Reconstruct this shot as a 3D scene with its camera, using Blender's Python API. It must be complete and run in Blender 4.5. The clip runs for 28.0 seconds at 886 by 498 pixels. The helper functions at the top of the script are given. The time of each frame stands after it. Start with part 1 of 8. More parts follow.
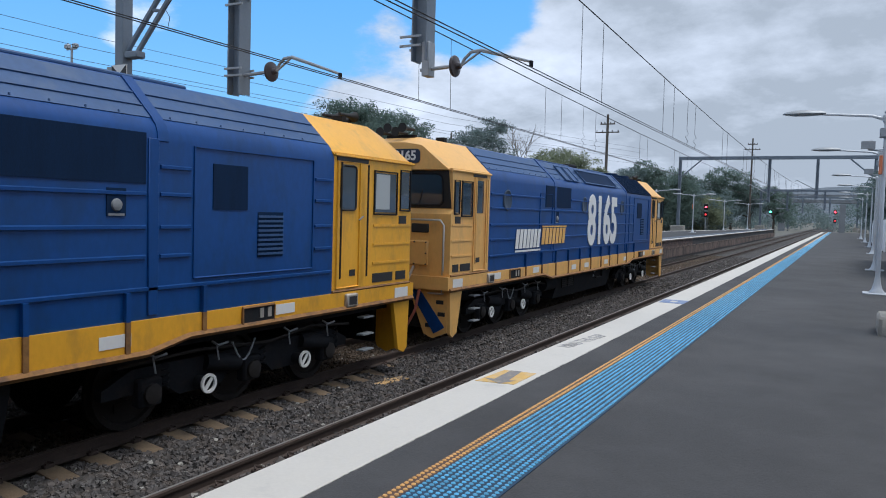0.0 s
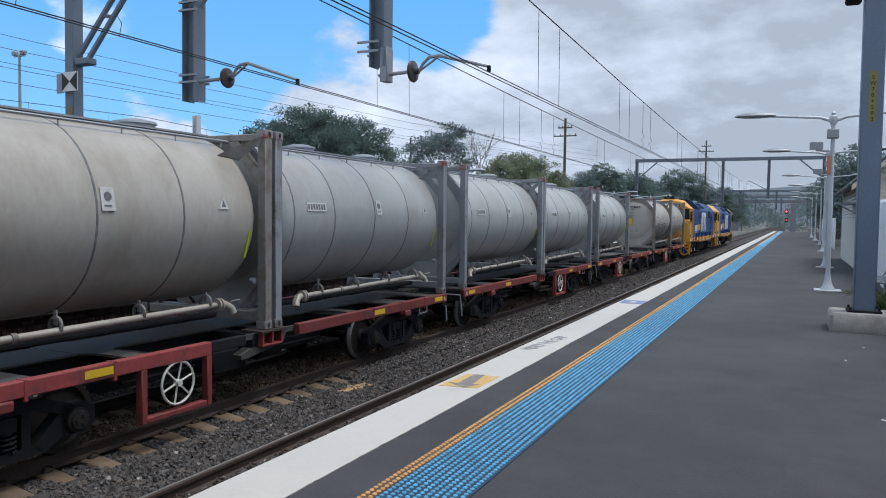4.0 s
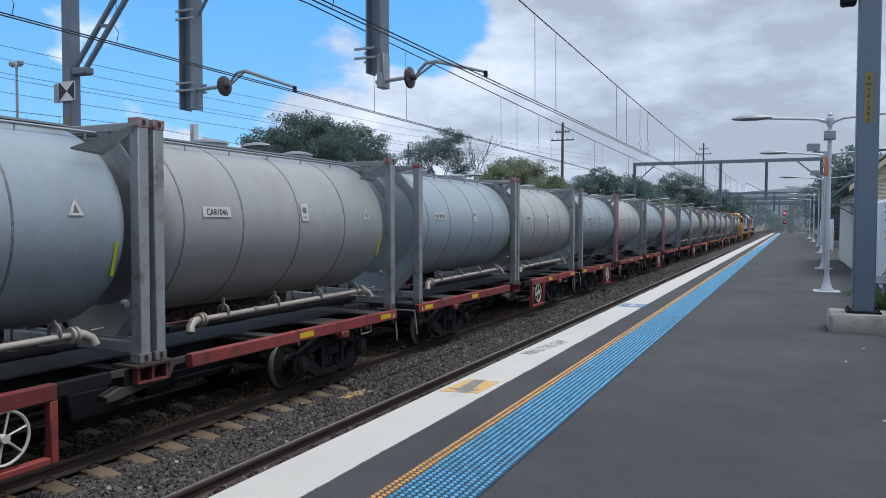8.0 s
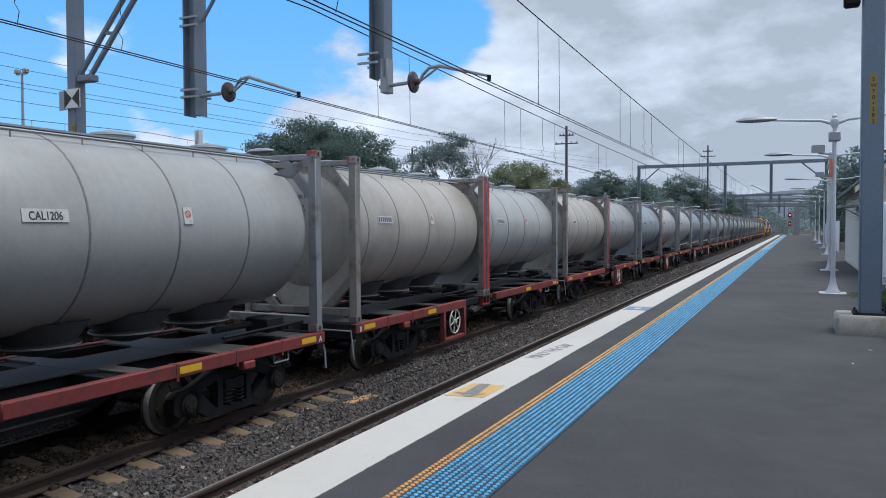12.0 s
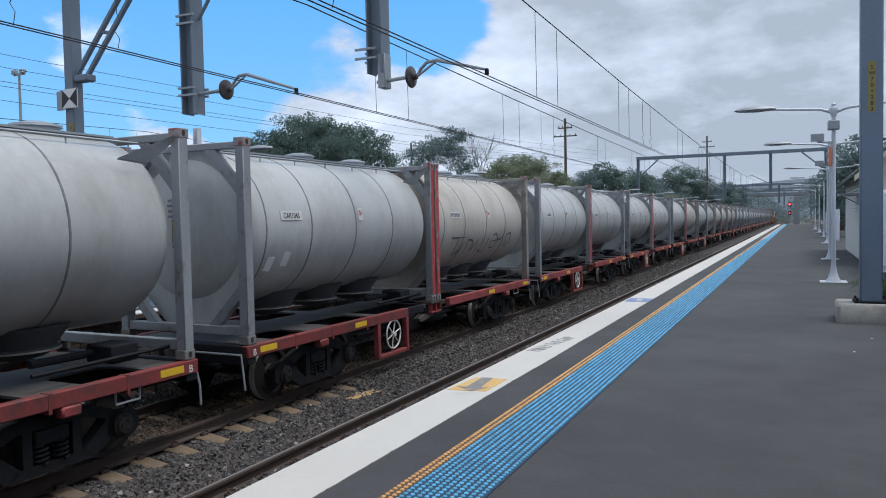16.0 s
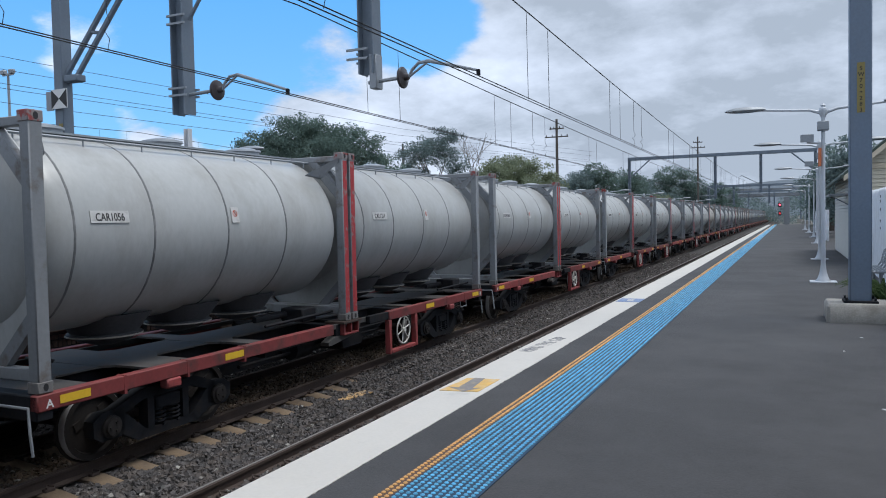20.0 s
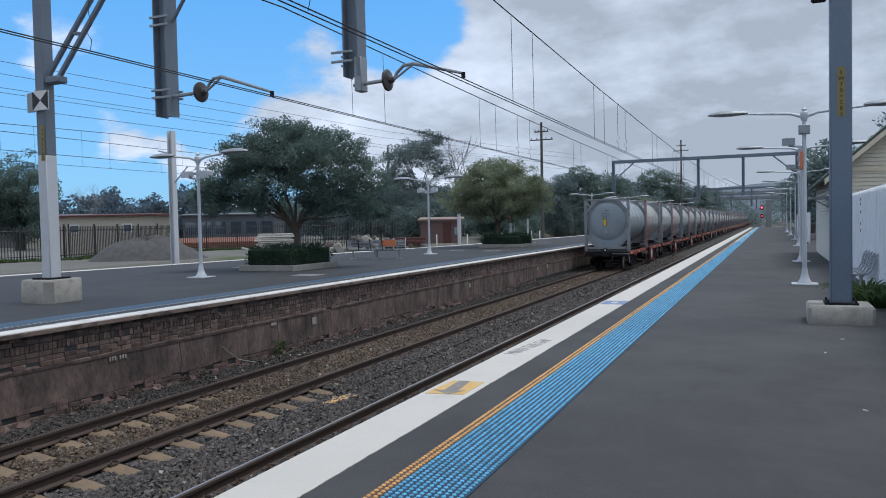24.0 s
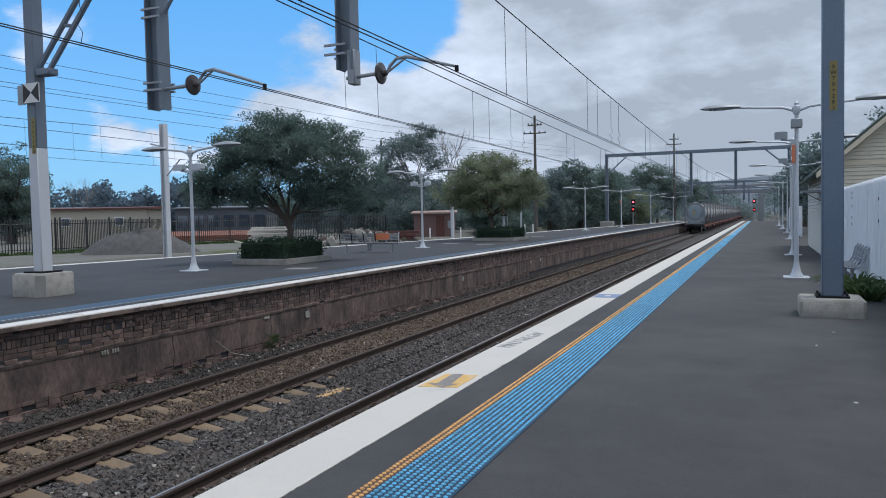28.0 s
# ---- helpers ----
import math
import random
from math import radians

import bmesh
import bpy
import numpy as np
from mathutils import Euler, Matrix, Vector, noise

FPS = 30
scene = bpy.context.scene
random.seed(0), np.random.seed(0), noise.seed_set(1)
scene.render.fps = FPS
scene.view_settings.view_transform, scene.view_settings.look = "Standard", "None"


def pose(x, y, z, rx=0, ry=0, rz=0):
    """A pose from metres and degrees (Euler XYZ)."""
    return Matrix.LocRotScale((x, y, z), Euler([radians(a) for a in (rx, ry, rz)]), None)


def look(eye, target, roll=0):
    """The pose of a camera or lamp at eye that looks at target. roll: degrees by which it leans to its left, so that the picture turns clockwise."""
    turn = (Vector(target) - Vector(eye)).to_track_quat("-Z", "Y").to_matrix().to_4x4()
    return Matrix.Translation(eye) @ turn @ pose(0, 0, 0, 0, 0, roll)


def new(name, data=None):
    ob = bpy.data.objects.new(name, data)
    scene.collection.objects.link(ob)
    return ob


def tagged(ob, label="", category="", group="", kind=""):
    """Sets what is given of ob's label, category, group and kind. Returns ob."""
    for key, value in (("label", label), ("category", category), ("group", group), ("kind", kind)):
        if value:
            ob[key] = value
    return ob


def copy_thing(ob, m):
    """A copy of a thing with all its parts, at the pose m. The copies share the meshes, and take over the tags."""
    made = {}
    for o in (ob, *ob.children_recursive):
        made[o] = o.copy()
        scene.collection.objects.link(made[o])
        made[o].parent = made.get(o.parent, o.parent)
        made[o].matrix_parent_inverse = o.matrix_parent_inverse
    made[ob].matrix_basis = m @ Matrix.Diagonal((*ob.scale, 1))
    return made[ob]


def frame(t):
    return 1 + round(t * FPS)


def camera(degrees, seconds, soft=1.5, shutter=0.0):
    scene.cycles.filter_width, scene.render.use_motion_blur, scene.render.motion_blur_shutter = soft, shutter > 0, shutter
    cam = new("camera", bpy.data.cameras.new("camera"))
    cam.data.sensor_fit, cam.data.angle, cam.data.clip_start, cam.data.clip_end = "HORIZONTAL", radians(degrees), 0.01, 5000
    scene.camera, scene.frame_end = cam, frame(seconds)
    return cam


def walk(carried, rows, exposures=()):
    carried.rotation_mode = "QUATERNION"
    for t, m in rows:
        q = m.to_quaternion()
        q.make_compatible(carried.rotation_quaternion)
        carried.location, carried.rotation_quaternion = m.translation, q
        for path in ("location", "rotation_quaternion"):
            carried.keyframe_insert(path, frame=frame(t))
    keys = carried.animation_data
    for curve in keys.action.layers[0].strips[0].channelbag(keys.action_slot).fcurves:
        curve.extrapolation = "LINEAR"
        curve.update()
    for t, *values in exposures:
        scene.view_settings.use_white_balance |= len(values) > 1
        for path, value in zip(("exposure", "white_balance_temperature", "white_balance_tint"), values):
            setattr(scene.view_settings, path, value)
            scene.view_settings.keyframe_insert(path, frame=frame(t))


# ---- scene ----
cam = camera(61.32, 28.0, soft=1.0)

# the hand-held camera stands on the platform and pans: seconds, tilt, roll, heading
EYE = (0.0, 0.0, 1.705)
TURNS = [
    (0.0, 87.070, -1.678, 28.215),
    (0.5, 87.148, -1.525, 27.580),
    (1.0, 87.270, -1.504, 26.990),
    (1.5, 87.381, -1.438, 26.416),
    (2.0, 87.434, -1.238, 25.945),
    (2.5, 87.472, -1.031, 25.629),
    (3.0, 87.501, -0.913, 25.412),
    (3.5, 87.509, -0.895, 25.253),
    (5.5, 87.566, -0.431, 25.172),
    (6.0, 87.612, -0.316, 25.117),
    (6.5, 87.677, -0.239, 25.065),
    (7.0, 87.755, -0.201, 25.046),
    (7.5, 87.845, -0.176, 25.066),
    (8.0, 87.929, -0.180, 25.089),
    (8.5, 88.000, -0.188, 25.113),
    (9.0, 88.061, -0.186, 25.155),
    (9.5, 88.105, -0.180, 25.219),
    (10.0, 88.139, -0.165, 25.286),
    (10.5, 88.160, -0.129, 25.323),
    (11.0, 88.185, -0.036, 25.348),
    (11.5, 88.225, 0.095, 25.386),
    (12.0, 88.251, 0.209, 25.428),
    (12.5, 88.268, 0.349, 25.469),
    (14.5, 88.172, 0.673, 25.581),
    (15.0, 88.066, 0.879, 25.554),
    (15.5, 87.946, 1.034, 25.488),
    (16.0, 87.836, 1.072, 25.423),
    (16.5, 87.763, 1.047, 25.383),
    (17.0, 87.725, 1.021, 25.378),
    (17.5, 87.703, 1.005, 25.387),
    (18.0, 87.688, 1.020, 25.331),
    (18.5, 87.685, 1.063, 25.211),
    (19.0, 87.707, 1.079, 25.110),
    (19.5, 87.771, 1.089, 24.996),
    (20.0, 87.871, 1.132, 24.795),
    (20.5, 87.981, 1.160, 24.561),
    (21.0, 88.112, 1.194, 24.383),
    (21.5, 88.278, 1.262, 24.282),
    (23.5, 88.200, 1.110, 23.804),
    (24.0, 88.055, 1.140, 23.652),
    (24.5, 87.921, 1.181, 23.515),
    (25.0, 87.815, 1.214, 23.427),
    (25.5, 87.746, 1.213, 23.363),
    (26.0, 87.701, 1.169, 23.295),
    (26.5, 87.648, 1.138, 23.233),
    (27.0, 87.599, 1.163, 23.188),
    (27.5, 87.574, 1.172, 23.163),
    (28.0, 87.543, 1.118, 23.141),
]
walk(cam, [(t, pose(*EYE, a, b, c)) for t, a, b, c in TURNS], exposures=[(0.0, 0.66), (20.0, 0.68), (24.0, 0.55), (28.0, 0.55)])

# ---- light ----
SUN_EL, SUN_AZ = radians(71), radians(72)
world = bpy.data.worlds.new("sky")
scene.world = world
world.use_nodes = True


HEAPS = (((-0.963, 0.637, 0.222), 1.5, 5.0, -0.22), ((-0.925, 0.696, 0.116), 1.0, 5.5, -0.26), ((-0.86, 0.724, 0.114), 0.2, 3.4, -0.14), ((-0.79, 0.754, 0.108), 0.3, 2.8, 0.03), ((-0.70, 0.795, 0.15), 0.5, 3.0, -0.12), ((-0.732, 0.672, 0.110), 0.3, 2.6, 0.15), ((-0.70, 0.705, 0.085), 0.3, 2.8, 0.14), ((-0.53, 0.83, 0.17), 2.0, 7.0, 0.24), ((-0.623, 0.746, 0.25), 1.5, 7.0, -0.12), ((-0.43, 0.868, 0.255), 1.0, 6.0, -0.2), ((-0.40, 0.905, 0.13), 2.0, 8.0, 0.28), ((-0.715, 0.696, 0.058), 0.8, 3.6, -0.22))


def build_sky():
    nt = world.node_tree
    nt.nodes.clear()
    N, L = nt.nodes.new, nt.links.new
    out, bg = N("ShaderNodeOutputWorld"), N("ShaderNodeBackground")
    sky = N("ShaderNodeTexSky")
    sky.sky_type, sky.sun_disc, sky.sun_elevation, sky.sun_rotation = "NISHITA", False, SUN_EL, SUN_AZ
    sky.air_density, sky.dust_density, sky.ozone_density = 1.0, 0.8, 2.0
    blue = N("ShaderNodeMixRGB")
    blue.blend_type, blue.inputs[0].default_value, blue.inputs[2].default_value = "MULTIPLY", 1.0, (0.062, 0.106, 0.138, 1)
    L(sky.outputs[0], blue.inputs[1])
    co, sep = N("ShaderNodeTexCoord"), N("ShaderNodeSeparateXYZ")
    L(co.outputs["Generated"], sep.inputs[0])
    # clean air over the haze near the horizon
    air, tint = N("ShaderNodeValToRGB"), N("ShaderNodeMixRGB")
    air.color_ramp.elements[0].position, air.color_ramp.elements[0].color = 0.0, (0.19, 0.40, 0.645, 1)
    air.color_ramp.elements[1].position, air.color_ramp.elements[1].color = 0.36, (0.062, 0.285, 0.67, 1)
    L(sep.outputs[2], air.inputs[0])
    tint.inputs[0].default_value = 0.75
    L(blue.outputs[0], tint.inputs[1])
    L(air.outputs[0], tint.inputs[2])

    def mth(op, a, b=None, clamp=False):
        n = N("ShaderNodeMath")
        n.operation, n.use_clamp = op, clamp
        for i, v in enumerate((a, b)):
            if v is None:
                continue
            if isinstance(v, (int, float)):
                n.inputs[i].default_value = v
            else:
                L(v, n.inputs[i])
        return n.outputs[0]

    # the cloud layer, seen in perspective
    up = mth("ADD", mth("MAXIMUM", sep.outputs[2], 0.0), 0.32)
    comb = N("ShaderNodeCombineXYZ")
    L(mth("DIVIDE", sep.outputs[0], up), comb.inputs[0])
    L(mth("DIVIDE", sep.outputs[1], up), comb.inputs[1])

    def cloud(scale, detail, rough, off):
        mp, n = N("ShaderNodeMapping"), N("ShaderNodeTexNoise")
        mp.inputs["Location"].default_value = off
        L(comb.outputs[0], mp.inputs[0])
        L(mp.outputs[0], n.inputs["Vector"])
        n.inputs["Scale"].default_value, n.inputs["Detail"].default_value, n.inputs["Roughness"].default_value = scale, detail, rough
        return n.outputs["Fac"]

    big, fine, shade = cloud(1.1, 7, 0.55, (3.1, 1.7, 0)), cloud(3.2, 9, 0.62, (0.4, 5.2, 0)), cloud(0.8, 6, 0.55, (7.7, 2.1, 0))
    # the cover opens towards the west
    side = mth("ADD", mth("MULTIPLY", sep.outputs[0], -0.74), mth("ADD", mth("MULTIPLY", sep.outputs[1], 0.65), mth("MULTIPLY", sep.outputs[2], 0.18)))
    ramp = N("ShaderNodeMapRange")
    ramp.interpolation_type = "SMOOTHSTEP"
    L(side, ramp.inputs[0])
    for i, v in zip((1, 2, 3, 4), (0.80, 0.985, 0.07, -0.36)):
        ramp.inputs[i].default_value = v
    cover = mth("ADD", mth("ADD", mth("MULTIPLY", big, 1.0), mth("MULTIPLY", fine, 0.58)), ramp.outputs[0])
    def heap(d, inner, outer, amount):
        """A cloud heap (or a gap) about one direction of the sky."""
        dot, r = N("ShaderNodeVectorMath"), N("ShaderNodeMapRange")
        dot.operation, r.interpolation_type = "DOT_PRODUCT", "SMOOTHSTEP"
        L(co.outputs["Generated"], dot.inputs[0])
        dot.inputs[1].default_value = Vector(d).normalized()
        L(dot.outputs["Value"], r.inputs[0])
        for i, v in zip((1, 2, 3, 4), (math.cos(radians(outer)), math.cos(radians(inner)), 0.0, amount)):
            r.inputs[i].default_value = v
        return r.outputs[0]

    for d, a, b, amount in HEAPS:
        cover = mth("ADD", cover, heap(d, a, b, amount))
    mask = N("ShaderNodeMapRange")
    mask.interpolation_type = "SMOOTHSTEP"
    L(cover, mask.inputs[0])
    for i, v in zip((1, 2, 3, 4), (0.44, 0.60, 0.0, 1.0)):
        mask.inputs[i].default_value = v
    col = N("ShaderNodeValToRGB")
    e = col.color_ramp.elements
    e[0].position, e[0].color = 0.40, (0.27, 0.32, 0.395, 1)
    e[1].position, e[1].color = 0.58, (0.525, 0.60, 0.735, 1)
    L(mth("ADD", mth("ADD", mth("MULTIPLY", shade, 0.6), mth("MULTIPLY", fine, 0.4)), mth("ADD", heap((-0.02, 0.95, 0.27), 4.0, 26.0, -0.085), mth("ADD", heap((-0.40, 0.91, 0.10), 3.0, 13.0, 0.085), heap((-0.71, 0.69, 0.10), 2.0, 8.0, 0.04)))), col.inputs[0])
    mix = N("ShaderNodeMixRGB")
    L(mask.outputs[0], mix.inputs[0])
    L(tint.outputs[0], mix.inputs[1])
    L(col.outputs[0], mix.inputs[2])
    L(mix.outputs[0], bg.inputs[0])
    bg.inputs[1].default_value = 1.0
    L(bg.outputs[0], out.inputs[0])


build_sky()
sun = bpy.data.lights.new("sun", "SUN")
sun.energy, sun.angle, sun.color = 1.5, radians(24), (1.0, 0.985, 0.965)
new("sun", sun).matrix_world = look((0, 0, 0), (-math.sin(SUN_AZ) * math.cos(SUN_EL), -math.cos(SUN_AZ) * math.cos(SUN_EL), -math.sin(SUN_EL)))


# ---- mesh helpers ----
class Geo:
    """Collects the faces of one mesh."""

    def __init__(self):
        self.v, self.f = [], []

    def add(self, verts, faces, m=None):
        k = len(self.v)
        self.v += [tuple(m @ Vector(p)) for p in verts] if m else list(verts)
        self.f += [tuple(i + k for i in q) for q in faces]
        return self

    def box(self, x0, x1, y0, y1, z0, z1, c=0.0, m=None):
        if c <= 0:
            p = [(x, y, z) for x in (x0, x1) for y in (y0, y1) for z in (z0, z1)]
            return self.add(p, [(0, 1, 3, 2), (4, 6, 7, 5), (0, 4, 5, 1), (2, 3, 7, 6), (0, 2, 6, 4), (1, 5, 7, 3)], m)
        X, Y, Z = (x0, x1), (y0, y1), (z0, z1)
        p, idx = [], {}
        for i in (0, 1):
            for j in (0, 1):
                for k in (0, 1):
                    s = [1 - 2 * i, 1 - 2 * j, 1 - 2 * k]
                    for a in range(3):
                        q = [X[i] + (0 if a == 0 else c * s[0]), Y[j] + (0 if a == 1 else c * s[1]), Z[k] + (0 if a == 2 else c * s[2])]
                        idx[i, j, k, a] = len(p)
                        p.append(tuple(q))
        F = []
        for a in range(3):
            b, d = (a + 1) % 3, (a + 2) % 3
            for s in (0, 1):
                ring = []
                for u, w in ((0, 0), (1, 0), (1, 1), (0, 1)):
                    t = [0, 0, 0]
                    t[a], t[b], t[d] = s, u, w
                    ring.append(idx[t[0], t[1], t[2], a])
                F.append(tuple(ring if s else ring[::-1]))
            for u in (0, 1):
                for w in (0, 1):
                    t0, t1 = [0, 0, 0], [0, 0, 0]
                    t0[b] = t1[b] = u
                    t0[d] = t1[d] = w
                    t1[a] = 1
                    q = (idx[(*t0, b)], idx[(*t1, b)], idx[(*t1, d)], idx[(*t0, d)])
                    F.append(q if u == w else q[::-1])
        for i in (0, 1):
            for j in (0, 1):
                for k in (0, 1):
                    q = tuple(idx[i, j, k, a] for a in range(3))
                    F.append(q if (i + j + k) % 2 else q[::-1])
        return self.add(p, F, m)

    def tube(self, pts, r, n=8, caps=True, m=None):
        pts = [Vector(p) for p in pts]
        rs = r if isinstance(r, (list, tuple)) else [r] * len(pts)
        V, F = [], []
        side = None
        for i, p in enumerate(pts):
            d = (pts[min(i + 1, len(pts) - 1)] - pts[max(i - 1, 0)]).normalized()
            if side is None:
                side = d.orthogonal().normalized()
            side = (side - d * side.dot(d)).normalized()
            w = d.cross(side)
            for k in range(n):
                a = 2 * math.pi * (k + 0.5) / n
                V.append(tuple(p + (side * math.cos(a) + w * math.sin(a)) * rs[i]))
        for i in range(len(pts) - 1):
            for k in range(n):
                F.append((i * n + k, i * n + (k + 1) % n, (i + 1) * n + (k + 1) % n, (i + 1) * n + k))
        if caps:
            F += [tuple(range(n))[::-1], tuple(range((len(pts) - 1) * n, len(pts) * n))]
        return self.add(V, F, m)

    def lathe(self, prof, n=24, m=None, caps=True):
        """prof: (radius, height) rows, turned about z."""
        V, F = [], []
        for r, h in prof:
            for k in range(n):
                a = 2 * math.pi * k / n
                V.append((r * math.cos(a), r * math.sin(a), h))
        for i in range(len(prof) - 1):
            for k in range(n):
                F.append((i * n + k, i * n + (k + 1) % n, (i + 1) * n + (k + 1) % n, (i + 1) * n + k))
        if caps:
            F += [tuple(range(n))[::-1], tuple(range((len(prof) - 1) * n, len(prof) * n))]
        return self.add(V, F, m)

    def prism(self, poly, a, b, axis="y", m=None):
        """poly: (u, w) corners, pushed along an axis: y takes (x, z), x takes (y, z), z takes (x, y)."""
        n = len(poly)
        put = {"y": lambda u, w, s: (u, s, w), "x": lambda u, w, s: (s, u, w), "z": lambda u, w, s: (u, w, s)}[axis]
        V = [put(u, w, a) for u, w in poly] + [put(u, w, b) for u, w in poly]
        F = [tuple(range(n))[::-1], tuple(range(n, 2 * n))] + [(i, (i + 1) % n, n + (i + 1) % n, n + i) for i in range(n)]
        return self.add(V, F, m)

    def mesh(self, name, mat, smooth=True, fix=True):
        me = bpy.data.meshes.new(name)
        me.from_pydata(self.v, [], self.f)
        if fix and len(self.f) < 6000:
            bm = bmesh.new()
            bm.from_mesh(me)
            bmesh.ops.recalc_face_normals(bm, faces=bm.faces)
            bm.to_mesh(me)
            bm.free()
        me.materials.append(mat)
        if smooth:
            me.shade_smooth()
            me.set_sharp_from_angle(angle=radians(38))
        return me


def part(name, geo, material, parent, label="", at=None, smooth=True):
    """Links one mesh object under a thing or under a part. geo: a Geo or a mesh to share."""
    ob = new(name, geo.mesh(name, material, smooth) if isinstance(geo, Geo) else geo)
    ob.parent = parent
    if at is not None:
        ob.matrix_basis = at if isinstance(at, Matrix) else Matrix.Translation(at)
    if label:
        tagged(ob, label)
    return ob


def thing(name, label, category, at=None, group="", kind=""):
    ob = new(name)
    ob.empty_display_size = 0.3
    if at is not None:
        ob.matrix_basis = at if isinstance(at, Matrix) else Matrix.Translation(at)
    return tagged(ob, label, category, group, kind)


def solid(name, geo, material, label="", category="", kind="", group="", smooth=True):
    return tagged(new(name, geo.mesh(name, material, smooth)), label, category, group, kind)


def rnd(a, b):
    return random.uniform(a, b)


# ---- materials ----
def mat(name, color, rough=0.6, metal=0.0, var=0.12, big=1.2, fine=30.0, bump=0.0, stain=None, stain_amt=0.0, stain_lo=0.5, stain_hi=0.68, rand=0.0, dist=0.01, stretch=None, spec=0.5, geom_rand=0.0):
    """A surface with grain and larger blotches, in metres of its own space."""
    m = bpy.data.materials.new(name)
    m.use_nodes = True
    nt = m.node_tree
    N, L = nt.nodes.new, nt.links.new
    b = nt.nodes["Principled BSDF"]
    b.inputs["Roughness"].default_value, b.inputs["Metallic"].default_value = rough, metal
    b.inputs["Specular IOR Level"].default_value = spec
    co, info = N("ShaderNodeTexCoord"), N("ShaderNodeObjectInfo")
    off = N("ShaderNodeVectorMath")
    off.operation = "MULTIPLY_ADD"
    off.inputs[1].default_value, off.inputs[2].default_value = (37, 53, 71), (0, 0, 0)
    L(info.outputs["Random"], off.inputs[0])
    vec = N("ShaderNodeVectorMath")
    vec.operation = "ADD"
    L(co.outputs["Object"], vec.inputs[0])
    L(off.outputs[0], vec.inputs[1])
    src = vec.outputs[0]
    if stretch:
        st = N("ShaderNodeVectorMath")
        st.operation, st.inputs[1].default_value = "MULTIPLY", stretch
        L(src, st.inputs[0])
        src = st.outputs[0]

    def noise_at(scale, detail=5.0, rough_=0.6):
        n = N("ShaderNodeTexNoise")
        n.inputs["Scale"].default_value, n.inputs["Detail"].default_value, n.inputs["Roughness"].default_value = scale, detail, rough_
        L(src, n.inputs["Vector"])
        return n.outputs["Fac"]

    n1, n2 = noise_at(big), noise_at(fine, 3.0)
    add = N("ShaderNodeMath")
    add.operation = "ADD"
    L(n1, add.inputs[0])
    L(n2, add.inputs[1])
    rng = N("ShaderNodeMapRange")
    for i, v in zip((1, 2, 3, 4), (0.6, 1.4, 1 - var, 1 + var)):
        rng.inputs[i].default_value = v
    L(add.outputs[0], rng.inputs[0])
    fac = rng.outputs[0]
    for amount, source in ((rand, info.outputs["Random"]), (geom_rand, None)):
        if amount:
            if source is None:
                source = N("ShaderNodeNewGeometry").outputs["Random Per Island"]
            r2, mu = N("ShaderNodeMapRange"), N("ShaderNodeMath")
            r2.inputs[3].default_value, r2.inputs[4].default_value, mu.operation = 1 - amount, 1 + amount, "MULTIPLY"
            L(source, r2.inputs[0])
            L(r2.outputs[0], mu.inputs[0])
            L(fac, mu.inputs[1])
            fac = mu.outputs[0]
    sc = N("ShaderNodeVectorMath")
    sc.operation, sc.inputs[0].default_value = "SCALE", color
    L(fac, sc.inputs["Scale"])
    colour = sc.outputs[0]
    if stain is not None:
        n3, r3, mx = noise_at(big * 1.9, 8.0, 0.65), N("ShaderNodeMapRange"), N("ShaderNodeMixRGB")
        for i, v in zip((1, 2, 3, 4), (stain_lo, stain_hi, 0, stain_amt)):
            r3.inputs[i].default_value = v
        L(n3, r3.inputs[0])
        L(r3.outputs[0], mx.inputs[0])
        L(colour, mx.inputs[1])
        mx.inputs[2].default_value = (*stain, 1)
        colour = mx.outputs[0]
    L(colour, b.inputs["Base Color"])
    if bump:
        bp = N("ShaderNodeBump")
        bp.inputs["Strength"].default_value, bp.inputs["Distance"].default_value = bump, dist
        L(n2, bp.inputs["Height"])
        L(bp.outputs[0], b.inputs["Normal"])
    return m


def leafy(name, color, var=0.2):
    """Leaves: part of the light passes through them."""
    m = mat(name, color, 0.9, var=0.38, big=0.45, fine=1.6, geom_rand=var, spec=0.08)
    nt = m.node_tree
    b, out = nt.nodes["Principled BSDF"], nt.nodes["Material Output"]
    tr, mx = nt.nodes.new("ShaderNodeBsdfTranslucent"), nt.nodes.new("ShaderNodeMixShader")
    nt.links.new(b.inputs["Base Color"].links[0].from_socket, tr.inputs["Color"])
    mx.inputs[0].default_value = 0.58
    nt.links.new(b.outputs[0], mx.inputs[1])
    nt.links.new(tr.outputs[0], mx.inputs[2])
    nt.links.new(mx.outputs[0], out.inputs["Surface"])
    return m


def glow(name, color, strength):
    m = bpy.data.materials.new(name)
    m.use_nodes = True
    b = m.node_tree.nodes["Principled BSDF"]
    b.inputs["Base Color"].default_value = (*color, 1)
    b.inputs["Emission Color"].default_value, b.inputs["Emission Strength"].default_value = (*color, 1), strength
    return m


def glass(name, color, rough=0.05):
    m = bpy.data.materials.new(name)
    m.use_nodes = True
    b = m.node_tree.nodes["Principled BSDF"]
    b.inputs["Base Color"].default_value = (*color, 1)
    b.inputs["Roughness"].default_value, b.inputs["Specular IOR Level"].default_value, b.inputs["Coat Weight"].default_value = rough, 0.8, 0.5
    return m


